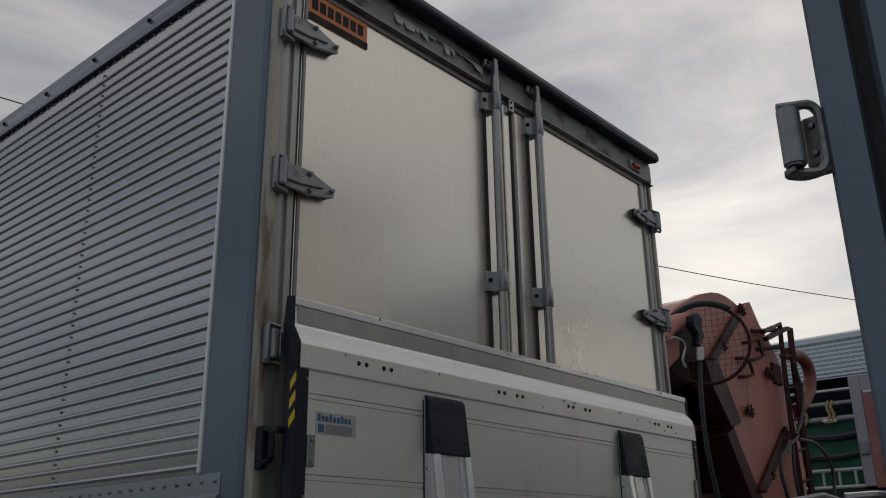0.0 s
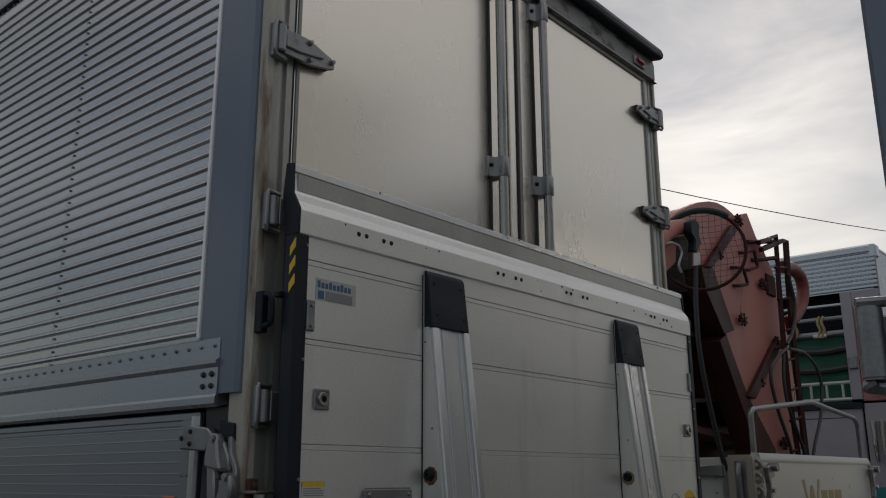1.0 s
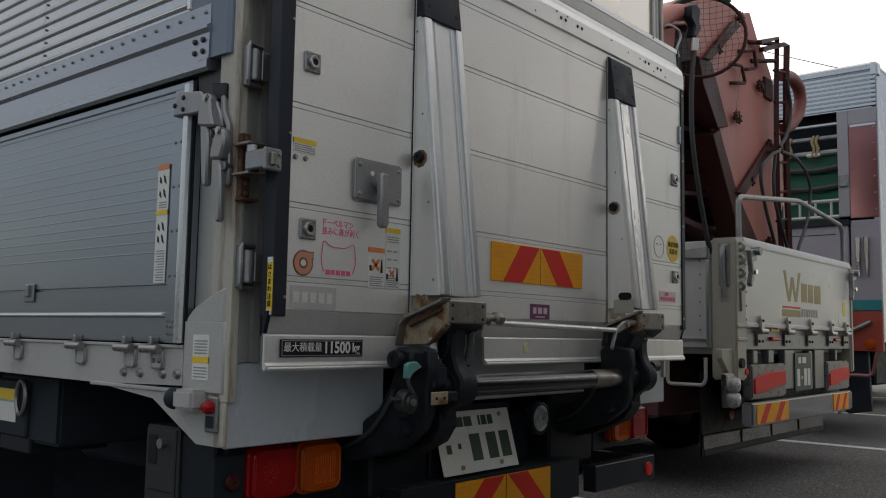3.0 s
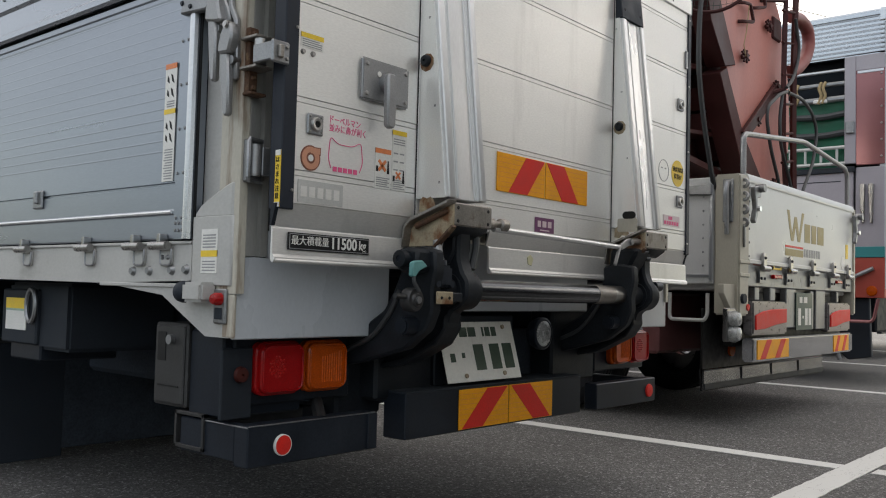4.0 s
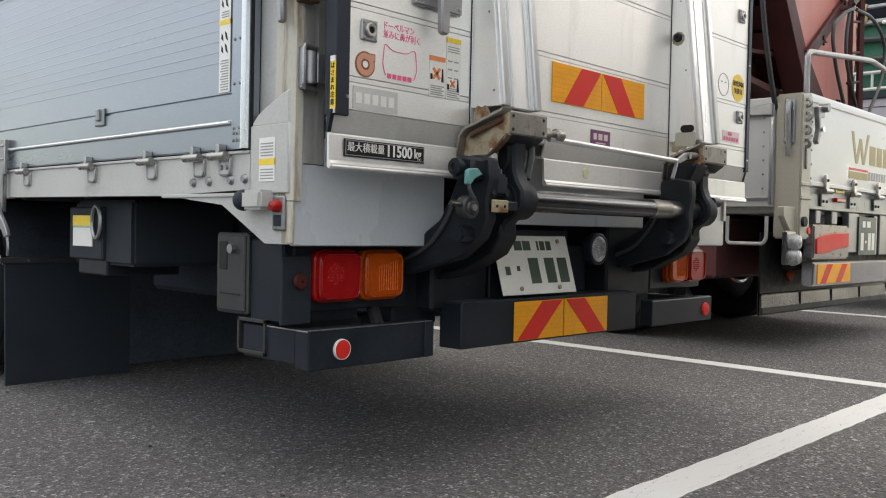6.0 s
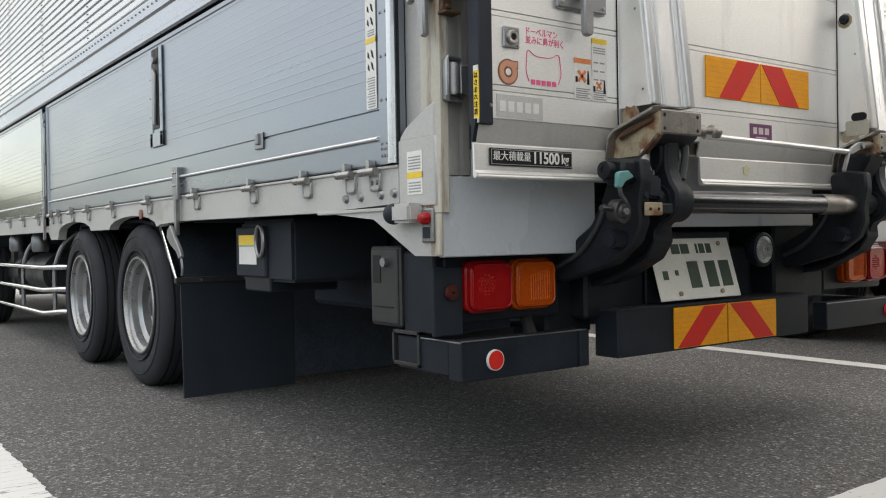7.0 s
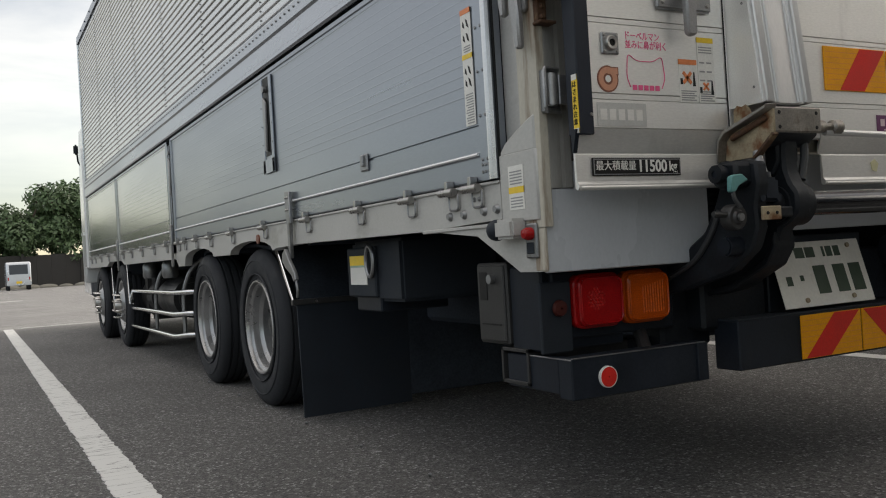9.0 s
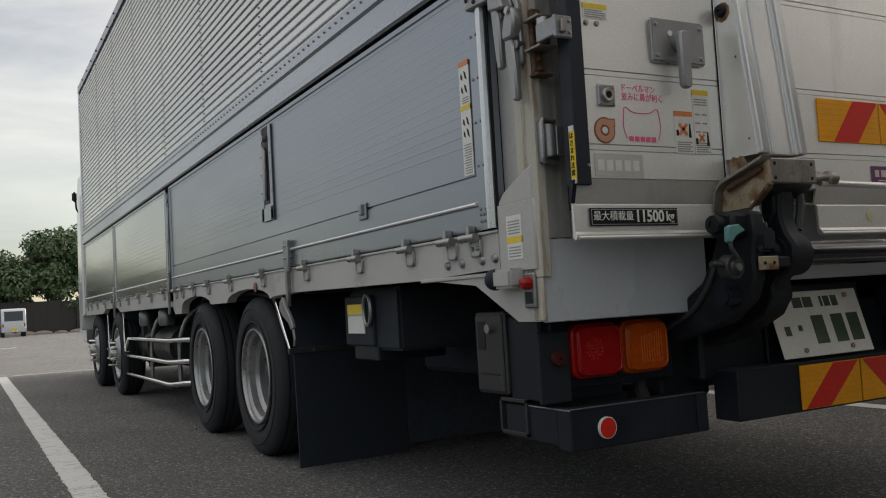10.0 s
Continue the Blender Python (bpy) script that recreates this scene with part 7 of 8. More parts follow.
    # hinges, sill and lamps under the tailboard, all hung RISE higher than drawn
    RISE, above = 0.092, set(T.children)
    part("rear_sill", box(4.262, 6.60, Y0 + 0.005, Y0 + 0.12, 0.80, 0.945, 0.006), M_STEEL_DULL, T)
    for x in (4.50, 5.02, 5.52, 6.02, 6.42):
        h = part("board_hinge", box(x - 0.055, x + 0.065, Y0 - 0.012, Y0 - 0.002, 0.825, 0.915, 0.008, seg=2), M_STEEL_DULL, T, "stainless tailboard hinge")
        part("hinge_barrel", cyl((x - 0.065, Y0 - 0.030, 0.925), (x + 0.070, Y0 - 0.030, 0.925), 0.019, 12, bev=0.004), M_STEEL, h)
        part("hinge_strap", prism([(x - 0.030, 0.925), (x + 0.034, 0.925), (x + 0.030, 1.005), (x + 0.012, 1.030), (x - 0.012, 1.030), (x - 0.026, 1.005)], "y", Y0 - 0.030, Y0 - 0.006, 0.004), M_STEEL, h)
        bolts("hinge_bolt", [(x - 0.025, Y0 - 0.012, 0.858), (x + 0.035, Y0 - 0.012, 0.858), (x, Y0 - 0.030, 0.995)], (0, -1, 0), 0.012, 0.008, M_BLACK, h)
    b = part("inspection_badge", box(4.72, 4.88, Y0 - 0.004, Y0, 0.925, 0.975, 0.01, seg=2), M_LABEL_Y, T)
    part("badge_bar", box(4.745, 4.855, Y0 - 0.0055, Y0 - 0.002, 0.94, 0.96, 0), M_INK_SHADE, b)
    part("small_red_lamp", box(4.70, 4.86, Y0 - 0.02, Y0 + 0.01, 0.862, 0.89, 0.006), M_RED_LENS, T)
    part("small_red_lamp", box(6.12, 6.26, Y0 - 0.02, Y0 + 0.01, 0.865, 0.89, 0.006), M_RED_LENS, T)
    # black sheet stands for the shade behind the lamps
    part("dark_bay", box(4.262, 6.60, Y0 + 0.10, Y0 + 0.16, 0.40, 0.80, 0.004), M_INK_SHADE, T)
    for x0, x1 in ((4.34, 4.98), (5.93, 6.50)):
        lamp = part("tail_lamp", box(x0, x1, Y0 - 0.01, Y0 + 0.06, 0.478, 0.705, 0.012, seg=2), M_LAMP_GREY, T, "clear-framed tail lamp with a red swoosh")
        w = x1 - x0
        part("red_lens", prism([(x0 + 0.05 * w, 0.610), (x0 + 0.25 * w, 0.635), (x0 + 0.5 * w, 0.650), (x0 + 0.94 * w, 0.655), (x0 + 0.94 * w, 0.560), (x0 + 0.6 * w, 0.545), (x0 + 0.3 * w, 0.520), (x0 + 0.05 * w, 0.515)], "y", Y0 - 0.022, Y0 - 0.005, 0.003), M_RETRO_R, lamp)
    for x0, x1, z0, z1 in ((4.42, 4.50, 0.71, 0.80), (4.70, 4.80, 0.71, 0.80), (5.02, 5.22, 0.52, 0.80), (5.55, 5.62, 0.50, 0.79), (5.68, 5.90, 0.50, 0.80), (6.2, 6.25, 0.71, 0.80)):
        part("lamp_bracket", box(x0, x1, Y0 + 0.01, Y0 + 0.06, z0, z1, 0.006), M_STEEL_DULL, T)
    pl = part("number_plate", box(5.20, 5.56, Y0 + 0.0, Y0 + 0.008, 0.50, 0.775, 0.002), M_NUMBER_G, T, "green number plate with white characters")
    for x0, x1, z0, z1 in ((5.24, 5.30, 0.535, 0.66), (5.335, 5.36, 0.585, 0.605), (5.39, 5.45, 0.535, 0.66), (5.47, 5.53, 0.535, 0.66), (5.27, 5.33, 0.70, 0.745), (5.36, 5.44, 0.70, 0.745)):
        part("plate_bar", box(x0, x1, Y0 - 0.0015, Y0 + 0.001, z0, z1, 0), M_LABEL, pl)
    bp = part("bumper", box(4.30, 6.50, Y0 - 0.03, Y0 + 0.05, 0.305, 0.462, 0.012, seg=2), M_MIRROR, T, "polished steel rear bumper with striped ends")
    for x0, x1 in ((4.36, 4.95), (5.98, 6.38)):
        st = part("striped_plate", box(x0, x1, Y0 - 0.034, Y0 - 0.029, 0.32, 0.448, 0.001), M_RETRO_Y, bp)
        w = x1 - x0
        n = 2
        for i in range(n):
            a = x0 + w * (0.08 + 0.46 * i)
            q = part("red_band", prism([(a, 0.322), (a + 0.16 * w, 0.322), (a + 0.36 * w, 0.446), (a + 0.20 * w, 0.446)], "y", Y0 - 0.0355, Y0 - 0.033), M_RETRO_R, bp)
    for ob in T.children:
        if ob not in above:
            ob.matrix_basis = Matrix.Translation((0, 0, RISE)) @ ob.matrix_basis
    # side pods with bulbs, wheel flap, running gear
    part("corner_plate", prism([(4.09, 0.70), (4.262, 0.70), (4.262, 0.90), (3.93, 0.90), (3.93, 0.84)], "y", Y0 + 0.02, Y0 + 0.06, 0.004), M_BEIGE, T)
    part("buffer", cyl((4.15, Y0 + 0.02, 0.81), (4.15, Y0 - 0.03, 0.81), 0.032, 14), M_PLASTIC, T)
    part("red_dot", cyl((4.24, Y0 - 0.01, 0.755), (4.24, Y0 - 0.018, 0.755), 0.022, 12), M_RETRO_R, T)
    pod = part("bulb_bracket", box(3.91, 4.05, Y0 - 0.01, Y0 + 0.02, 0.54, 0.750, 0.006), M_STEEL, T)
    for z in (0.680, 0.590):
        part("marker_bulb", lathe([(0.003, Y0 - 0.075), (0.040, Y0 - 0.065), (0.055, Y0 - 0.035), (0.050, Y0), (0.003, Y0)], (3.975, 0, z), "y", 18), M_CLEAR_LENS, pod)
    flap = part("mud_flap", box(4.10, 6.55, 0.66, 0.675, 0.20, 0.74, 0.003), M_INK_SHADE, T, "black glossy mud flap with a stainless foot")
    ft = part("flap_foot", prism([(0.662, 0.345), (0.650, 0.335), (0.645, 0.215), (0.652, 0.207), (0.675, 0.207), (0.68, 0.345)], "x", 4.10, 6.52), M_FOOT, T, "dented stainless flap foot")
    part("foot_strip", box(4.10, 6.52, 0.641, 0.647, 0.212, 0.250, 0.002), M_BLACK, ft)
    part("foot_seam", box(4.10, 6.52, 0.646, 0.664, 0.332, 0.338, 0.0), M_BLACK, ft)
    for x in (4.72, 5.30, 5.90):
        part("foot_joint", box(x, x + 0.010, 0.641, 0.648, 0.250, 0.335, 0.0), M_BLACK, ft)
    part("amber_reflector", cyl((4.56, 0.66, 0.462), (4.56, 0.645, 0.462), 0.050, 22), M_AMBER_LENS, T)
    part("side_step", tube([(4.03, 0.86, 0.84), (4.03, 0.86, 0.665), (4.03, 0.62, 0.665), (4.03, 0.60, 0.70), (4.03, 0.60, 0.84)], 0.012, 8, radius=0.03), M_LABEL_G, T)
    for x in (4.9, 5.7):
        part("frame_rail", box(x, x + 0.1, 0.6, 10.0, 0.55, 0.86, 0.01), M_GREASE, T)
    part("under_tank", box(4.15, 6.55, 1.0, 1.35, 0.42, 0.84, 0.02), M_MAROON, T)
    for y in (1.85, 3.1, 8.0):
        wheel(y, True, T, X0 + 0.06, 1)
        wheel(y, True, T, X1 - 0.06, -1)
    part("cab", box(X0 + 0.06, X1 - 0.06, 9.2, 11.0, 0.55, 2.7, 0.08, seg=2), M_WHITE, T)
    # rope rail above the tailboard
    part("rope_rail", tube([(4.30, Y0 + 0.05, 1.62), (4.30, Y0 + 0.05, 1.885), (4.34, Y0 + 0.05, 1.91), (5.5, Y0 + 0.05, 2.03), (6.56, Y0 + 0.05, 1.955), (6.62, Y0 + 0.05, 1.90), (6.62, Y0 + 0.05, 1.60)], 0.019, 10, radius=0.06), M_STEEL_DULL, T, "grey bent-tube rope rail")


# ---------------------------------------------------------------- red machinery on the flatbed
def build_machine():
    T = thing("conveyor_boom", (5.4, 1.2, 0.98), "sun-bleached red steel machine boom standing on the flatbed", "machinery")
    Y0 = 0.78
    outline = [(3.55, 2.90), (3.84, 3.13), (4.06, 3.26), (4.23, 3.34), (4.42, 3.42), (4.63, 3.48), (4.78, 3.505), (4.90, 3.505), (5.03, 3.49), (5.15, 3.46), (5.24, 3.48), (5.28, 3.53), (5.36, 3.555), (5.51, 3.385), (5.66, 3.29), (5.80, 3.16), (5.93, 2.95), (6.02, 2.60), (6.06, 2.24), (6.02, 2.05), (5.92, 1.95), (5.88, 1.50), (5.86, 0.985), (5.40, 0.985), (5.40, 1.60), (5.01, 2.06), (4.73, 2.50), (4.88, 2.535), (4.64, 2.84), (4.57, 2.95), (4.35, 2.94), (4.34, 3.17), (3.85, 3.02)]
    part("side_plate", prism(outline, "y", Y0, Y0 + 0.05, 0.004), M_SALMON, T, "flat bleached-red side plate")
    part("top_skin", prism([(3.6, 2.93), (3.84, 3.12), (4.23, 3.33), (4.63, 3.47), (4.90, 3.49), (5.15, 3.45), (5.14, 3.42), (4.9, 3.46), (4.64, 3.44), (4.25, 3.30), (3.87, 3.09), (3.62, 2.90)], "y", Y0 + 0.05, Y0 + 0.9), M_SALMON, T)
    part("underside", prism([(4.36, 3.19), (4.76, 3.41), (5.20, 3.61), (5.86, 3.63), (6.36, 3.22), (6.59, 2.63), (6.48, 1.50), (4.29, 1.40)], "y", Y0 + 0.34, Y0 + 0.40), M_RED_DARK, T, "dark red ribbed underside")
    part("edge_flange", prism([(4.35, 2.92), (4.56, 2.95), (4.85, 2.53), (4.66, 2.48), (4.41, 2.75)], "y", Y0 - 0.02, Y0 + 0.12, 0.004), M_RED_DARK, T)
    part("edge_flange", prism([(4.71, 2.48), (5.02, 2.06), (5.47, 1.69), (5.45, 1.38), (5.05, 1.36), (5.10, 1.67), (4.59, 2.42)], "y", Y0 - 0.012, Y0 + 0.16, 0.004), M_RED_DARK, T)
    part("cross_rib", prism([(4.47, 2.49), (5.04, 2.56), (5.04, 2.53), (4.47, 2.45)], "y", Y0 + 0.16, Y0 + 0.36, 0.004), M_RED_DARK, T)
    part("cross_rib", prism([(4.44, 2.01), (5.34, 2.10), (5.33, 2.06), (4.44, 1.98)], "y", Y0 + 0.16, Y0 + 0.36, 0.004), M_RED_DARK, T)
    part("cross_rib", prism([(4.73, 2.37), (5.08, 2.39), (5.07, 2.24), (4.80, 2.21)], "y", Y0 + 0.16, Y0 + 0.36, 0.004), M_RED_DARK, T)
    part("cross_rib", prism([(4.80, 2.19), (5.20, 2.22), (5.22, 2.11), (4.82, 2.06)], "y", Y0 + 0.16, Y0 + 0.36, 0.004), M_RED_DARK, T)
    part("cross_rib", prism([(4.92, 2.04), (5.39, 2.06), (5.44, 1.87), (5.04, 1.86)], "y", Y0 + 0.16, Y0 + 0.36, 0.004), M_RED_DARK, T)
    part("cross_rib", prism([(4.48, 1.83), (5.55, 1.74), (5.54, 1.69), (4.48, 1.78)], "y", Y0 + 0.16, Y0 + 0.36, 0.004), M_RED_DARK, T)
    part("cross_rib", prism([(4.71, 2.84), (4.79, 2.86), (5.07, 2.29), (4.97, 2.28)], "y", Y0 + 0.16, Y0 + 0.36, 0.004), M_RED_DARK, T)
    part("elbow_duct", tube([(6.24, 0.84, 3.27), (6.50, 0.84, 3.31), (6.69, 0.84, 3.26), (6.73, 0.84, 3.14), (6.64, 0.84, 2.99), (6.41, 0.84, 2.84), (6.19, 0.84, 2.77)], 0.055, 16, radius=0.1), M_RED_SHADED, T, "bleached-red elbow duct")
    part("duct_flange", box(5.62, 5.80, Y0 - 0.02, Y0 + 0.06, 2.92, 3.10, 0.01), M_RED_DARK, T)
    # ladder standing off the plate's edge
    lad = part("access_ladder", tube([(5.31, 0.69, 3.28), (5.71, 0.69, 3.42), (5.67, 0.69, 3.00), (5.65, 0.69, 2.58), (5.65, 0.69, 2.11), (5.72, 0.69, 1.67), (5.72, 0.69, 1.39)], 0.026, 4), M_RED_DARK, T, "dark red access ladder")
    part("stringer", tube([(5.35, 0.69, 3.23), (5.83, 0.69, 3.40), (5.94, 0.69, 3.42), (5.90, 0.69, 3.05), (5.88, 0.69, 2.62), (5.88, 0.69, 2.13), (5.90, 0.69, 1.68), (5.90, 0.69, 1.39)], 0.026, 4), M_RED_DARK, lad)
    for z in (3.16, 2.90, 2.64, 2.40, 2.16, 1.93, 1.70, 1.46, 1.22):
        part("rung", cyl((5.62, 0.69, z - 0.03), (5.90, 0.69, z + 0.02), 0.011, 8), M_RED_DARK, lad)
    for x0, x1, z in ((5.30, 5.66, 3.36), (5.36, 5.66, 3.22), (5.52, 5.66, 2.50)):
        part("ladder_stay", cyl((x0, Y0, z - 0.06), (x1, 0.69, z), 0.018, 6), M_RED_DARK, lad)
    # open grab handles, lashing hooks and stiffeners on the plate
    for pts in ([(5.13, 0.74, 3.17), (5.33, 0.74, 3.23), (5.38, 0.74, 3.10), (5.18, 0.74, 3.04)], [(4.95, 0.74, 3.02), (5.07, 0.74, 3.04), (5.14, 0.74, 2.92), (4.96, 0.74, 2.88)]):
        part("grab_handle", tube([(pts[0][0] - 0.03, Y0, pts[0][2])] + list(pts) + [(pts[-1][0] - 0.03, Y0, pts[-1][2])], 0.013, 6, radius=0.025), M_RED_DARK, T, "dark red grab handle")
    for x, z in ((4.66, 3.08), (5.49, 2.98), (5.01, 2.63), (5.26, 2.19), (5.62, 1.73), (5.67, 2.53), (5.10, 3.43)):
        bm = bmesh.new()
        for k in range(4):
            a = k * math.pi / 4 + 0.4
            cyl((x - 0.075 * math.cos(a), Y0 - 0.03, z - 0.05 * math.sin(a)), (x + 0.075 * math.cos(a), Y0 - 0.03, z + 0.05 * math.sin(a)), 0.009, 6, bm=bm)
        cyl((x, Y0, z), (x, Y0 - 0.05, z), 0.02, 8, bm=bm)
        part("lashing_hook", bm, M_RED_DARK, T)
    part("plate_stiffener", prism([(4.95, 3.36), (5.08, 3.36), (4.51, 2.94), (4.40, 2.93)], "y", Y0 - 0.04, Y0 + 0.001, 0.006), M_RED_DARK, T)
    part("plate_stiffener", prism([(5.66, 2.56), (5.79, 2.54), (5.10, 2.04), (4.97, 2.05)], "y", Y0 - 0.04, Y0 + 0.001, 0.006), M_RED_DARK, T)
    part("tie_wire", tube([(5.05, 0.74, 3.03), (5.00, 0.74, 2.82), (4.95, 0.74, 2.70), (4.99, 0.74, 2.62)], 0.004, 5), M_ROPE, T)
    # net hoop, turned towards the tail corner
    cen, hx = Vector((4.06, 0.62, 2.96)), Vector((0.41, -0.91, 0.0))
    def at(u, v):
        return cen + hx * (0.285 * u) + Vector((0, 0, 0.272 * v))
    hoop = part("net_hoop", tube([at(math.cos(a), math.sin(a)) for a in [2 * math.pi * i / 40 for i in range(41)]], 0.012, 8), M_RED_DARK, T, "dark hoop with a green cord net")
    net = bmesh.new()
    for k in range(14):
        u = -0.93 + 0.143 * k
        half = math.sqrt(1 - u * u)
        tube([at(u, -half), at(u + 0.06, -0.3 * half), at(u - 0.02, 0.4 * half), at(u, half)], 0.0013, 4, net)
        tube([at(-half, u), at(-0.3 * half, u - 0.05), at(0.3 * half, u - 0.06), at(half, u)], 0.0013, 4, net)
    tagged(part("net", net, M_NET, hoop), kind="stuff")
    part("hoop_wrap", tube([at(1.02 * math.cos(a), 1.02 * math.sin(a)) + Vector((-0.01, -0.01, 0)) for a in [0.9 + 0.12 * i for i in range(16)]], 0.020, 6), M_NET, hoop)
    # hose drum, hook block and hoses
    part("hose_drum", tube([(3.56, 0.70, 2.92), (3.67, 0.70, 3.00), (3.82, 0.70, 3.08), (4.00, 0.70, 3.13)], 0.055, 12, radius=0.05), M_SALMON, T, "small bleached-red drum")
    part("drum_side", prism([(3.65, 2.92), (3.88, 3.00), (3.85, 2.85), (3.68, 2.75)], "y", 0.71, 0.76, 0.01), M_SALMON, T)
    hb = part("hook_block", prism([(3.87, 3.12), (3.96, 3.16), (4.02, 3.13), (4.00, 3.05), (4.03, 3.00), (3.96, 2.93), (3.90, 2.92), (3.93, 3.00), (3.87, 3.04)], "y", 0.60, 0.66, 0.01), M_BLACK, T, "black hook block")
    part("hook_tag", prism([(3.87, 2.90), (3.96, 2.92), (3.94, 2.83), (3.85, 2.81)], "y", 0.585, 0.60, 0.003), M_LABEL_G, hb)
    part("hose", tube([(3.56, 0.66, 2.91), (3.69, 0.66, 2.95), (3.81, 0.66, 2.95), (3.84, 0.66, 2.91), (3.77, 0.66, 2.81), (3.81, 0.66, 2.77)], 0.008, 6, radius=0.03), M_LABEL_G, T, "pale thin hose")
    hoses = (
        ([(3.90, 0.60, 2.82), (3.86, 0.60, 2.60), (3.85, 0.60, 2.27), (3.94, 0.60, 1.94), (4.08, 0.60, 1.60), (4.17, 0.60, 1.43)], 0.017),
        ([(5.64, 0.66, 2.47), (5.48, 0.66, 2.42), (5.23, 0.66, 2.28), (5.21, 0.66, 2.17), (5.29, 0.66, 1.97), (5.51, 0.66, 1.68), (5.53, 0.66, 1.40)], 0.014),
        ([(5.54, 0.66, 2.42), (5.48, 0.66, 2.23), (5.50, 0.66, 2.04), (5.63, 0.66, 1.87), (5.79, 0.66, 1.67), (5.83, 0.66, 1.42)], 0.014),
        ([(5.68, 0.66, 2.47), (6.02, 0.66, 2.48), (6.27, 0.66, 2.40), (6.39, 0.66, 2.27), (6.29, 0.66, 1.98), (6.00, 0.66, 1.69), (5.87, 0.66, 1.42)], 0.014),
        ([(5.83, 0.66, 3.11), (5.93, 0.66, 2.88), (5.88, 0.66, 2.74), (5.78, 0.66, 2.60), (5.63, 0.66, 2.50)], 0.014),
    )
    for h, r in hoses:
        part("hose", tube(h, r, 8, radius=0.16), M_HOSE, T, "black hydraulic hose")
    tagged(part("tarpaulin", tarp_bm(4.15, 4.75, 0.75, 1.6, 1.50, 1.86), M_TARP_PALE, None), "pale green folded tarpaulin heaped on the flatbed", "tarpaulin")


def tarp_bm(x0, x1, y0, y1, z0, z1):
    bm = bmesh.new()
    n = 14
    grid = [[None] * (n + 1) for _ in range(n + 1)]
    for i in range(n + 1):
        for j in range(n + 1):
            u, v = i / n, j / n
            h = math.sin(math.pi * min(1, max(0, u))) ** 0.6 * math.sin(math.pi * v) ** 0.5
            z = 0.985 + (z1 - 0.985) * h * (1 - 0.35 * u) + 0.05 * noise.noise((u * 5, v * 5, 2.0)) * h
            grid[i][j] = bm.verts.new((x0 + (x1 - x0) * u, y0 + (y1 - y0) * v, z))
    for i in range(n):
        for j in range(n):
            bm.faces.new((grid[i][j], grid[i + 1][j], grid[i + 1][j + 1], grid[i][j + 1]))
    return bm


# ---------------------------------------------------------------- livestock truck beyond
def build_livestock():
    T = thing("livestock_truck", (9.4, 5.0, 0), "lavender and silver livestock truck with green side curtains", "truck")
    X, Y0, Y1 = 8.20, 0.56, 9.5
    part("body_core", box(X + 0.35, X + 2.42, Y0 + 0.05, Y1, 0.95, 3.70, 0.01), M_DARK, T)
    prof = [(X, 3.36)]
    for i in range(8):
        z = 3.37 + i * 0.047
        prof += [(X, z), (X - 0.016, z + 0.010), (X - 0.016, z + 0.034), (X, z + 0.044)]
    prof += [(X - 0.01, 3.75), (X - 0.02, 3.76), (X - 0.02, 3.80), (X + 0.02, 3.82), (X + 0.06, 3.82), (X + 0.06, 3.36)]
    top = part("corrugated_top", prism(prof, "y", Y0, Y1), M_SHEET, T, "corrugated silver upper side")
    part("roof", box(X, X + 2.45, Y0, Y1, 3.78, 3.84, 0.02), M_ALU, T)
    part("corner_cap", box(X - 0.024, X + 0.1, Y0 - 0.03, Y0 + 0.06, 3.68, 3.83, 0.02, seg=2), M_ALU, top)
    part("rear_wall", box(X, X + 2.45, Y0 - 0.01, Y0 + 0.05, 0.95, 3.78, 0.006), M_WHITE, T)
    part("rear_post", box(X - 0.012, X + 0.05, Y0, Y0 + 0.275, 2.22, 3.36, 0.006), M_MAROON, T, "maroon reflecting corner post")
    part("post_head", box(X - 0.016, X + 0.05, Y0, Y0 + 0.275, 3.20, 3.36, 0.006), M_LAV, T)
    part("post_band", box(X - 0.018, X + 0.04, Y0 + 0.01, Y0 + 0.26, 3.17, 3.20, 0.004), M_ALU, T)
    bolts("post_rivet", [(X - 0.012, Y0 + 0.03, 2.3 + 0.17 * i) for i in range(6)], (-1, 0, 0), 0.014, 0.008, M_STEEL, T)
    part("window_post", box(X - 0.02, X + 0.05, Y0 + 0.275, Y0 + 0.385, 2.24, 3.36, 0.006), M_LAV, T, "pale window post")
    part("post_lock", box(X - 0.05, X - 0.018, Y0 + 0.28, Y0 + 0.37, 2.55, 2.68, 0.01), M_STEEL_DULL, T)
    # window bay: dark inside, pipes, ropes, green curtain
    part("bay_back", box(X + 0.25, X + 0.30, Y0 + 0.38, Y1, 2.2, 3.38, 0.0), M_DARK, T)
    part("curtain", curtain_bm(X + 0.06, Y0 + 0.40, Y0 + 2.2, 2.10, 2.96), M_TARP, T, "green tarpaulin side curtain")
    for z, r, m in ((3.24, 0.018, M_ALU), (3.10, 0.026, M_STEEL_DULL), (2.94, 0.034, M_STEEL_DULL)):
        part("bay_rail", cyl((X + 0.02, Y0 + 0.38, z), (X + 0.02, Y1 - 3, z + 0.02), r, 10), m, T)
    for z0, dz in ((2.76, 0.05), (2.56, 0.03)):
        part("curtain_roll", tube([(X + 0.02, Y0 + 0.39, z0 + 0.02), (X, Y0 + 0.6, z0 - dz * 0.2), (X, Y0 + 1.0, z0 + dz * 0.4), (X, Y0 + 1.6, z0 - dz)], 0.035, 8, radius=0.2), M_HOSE, T, "grey rolled curtain edge")
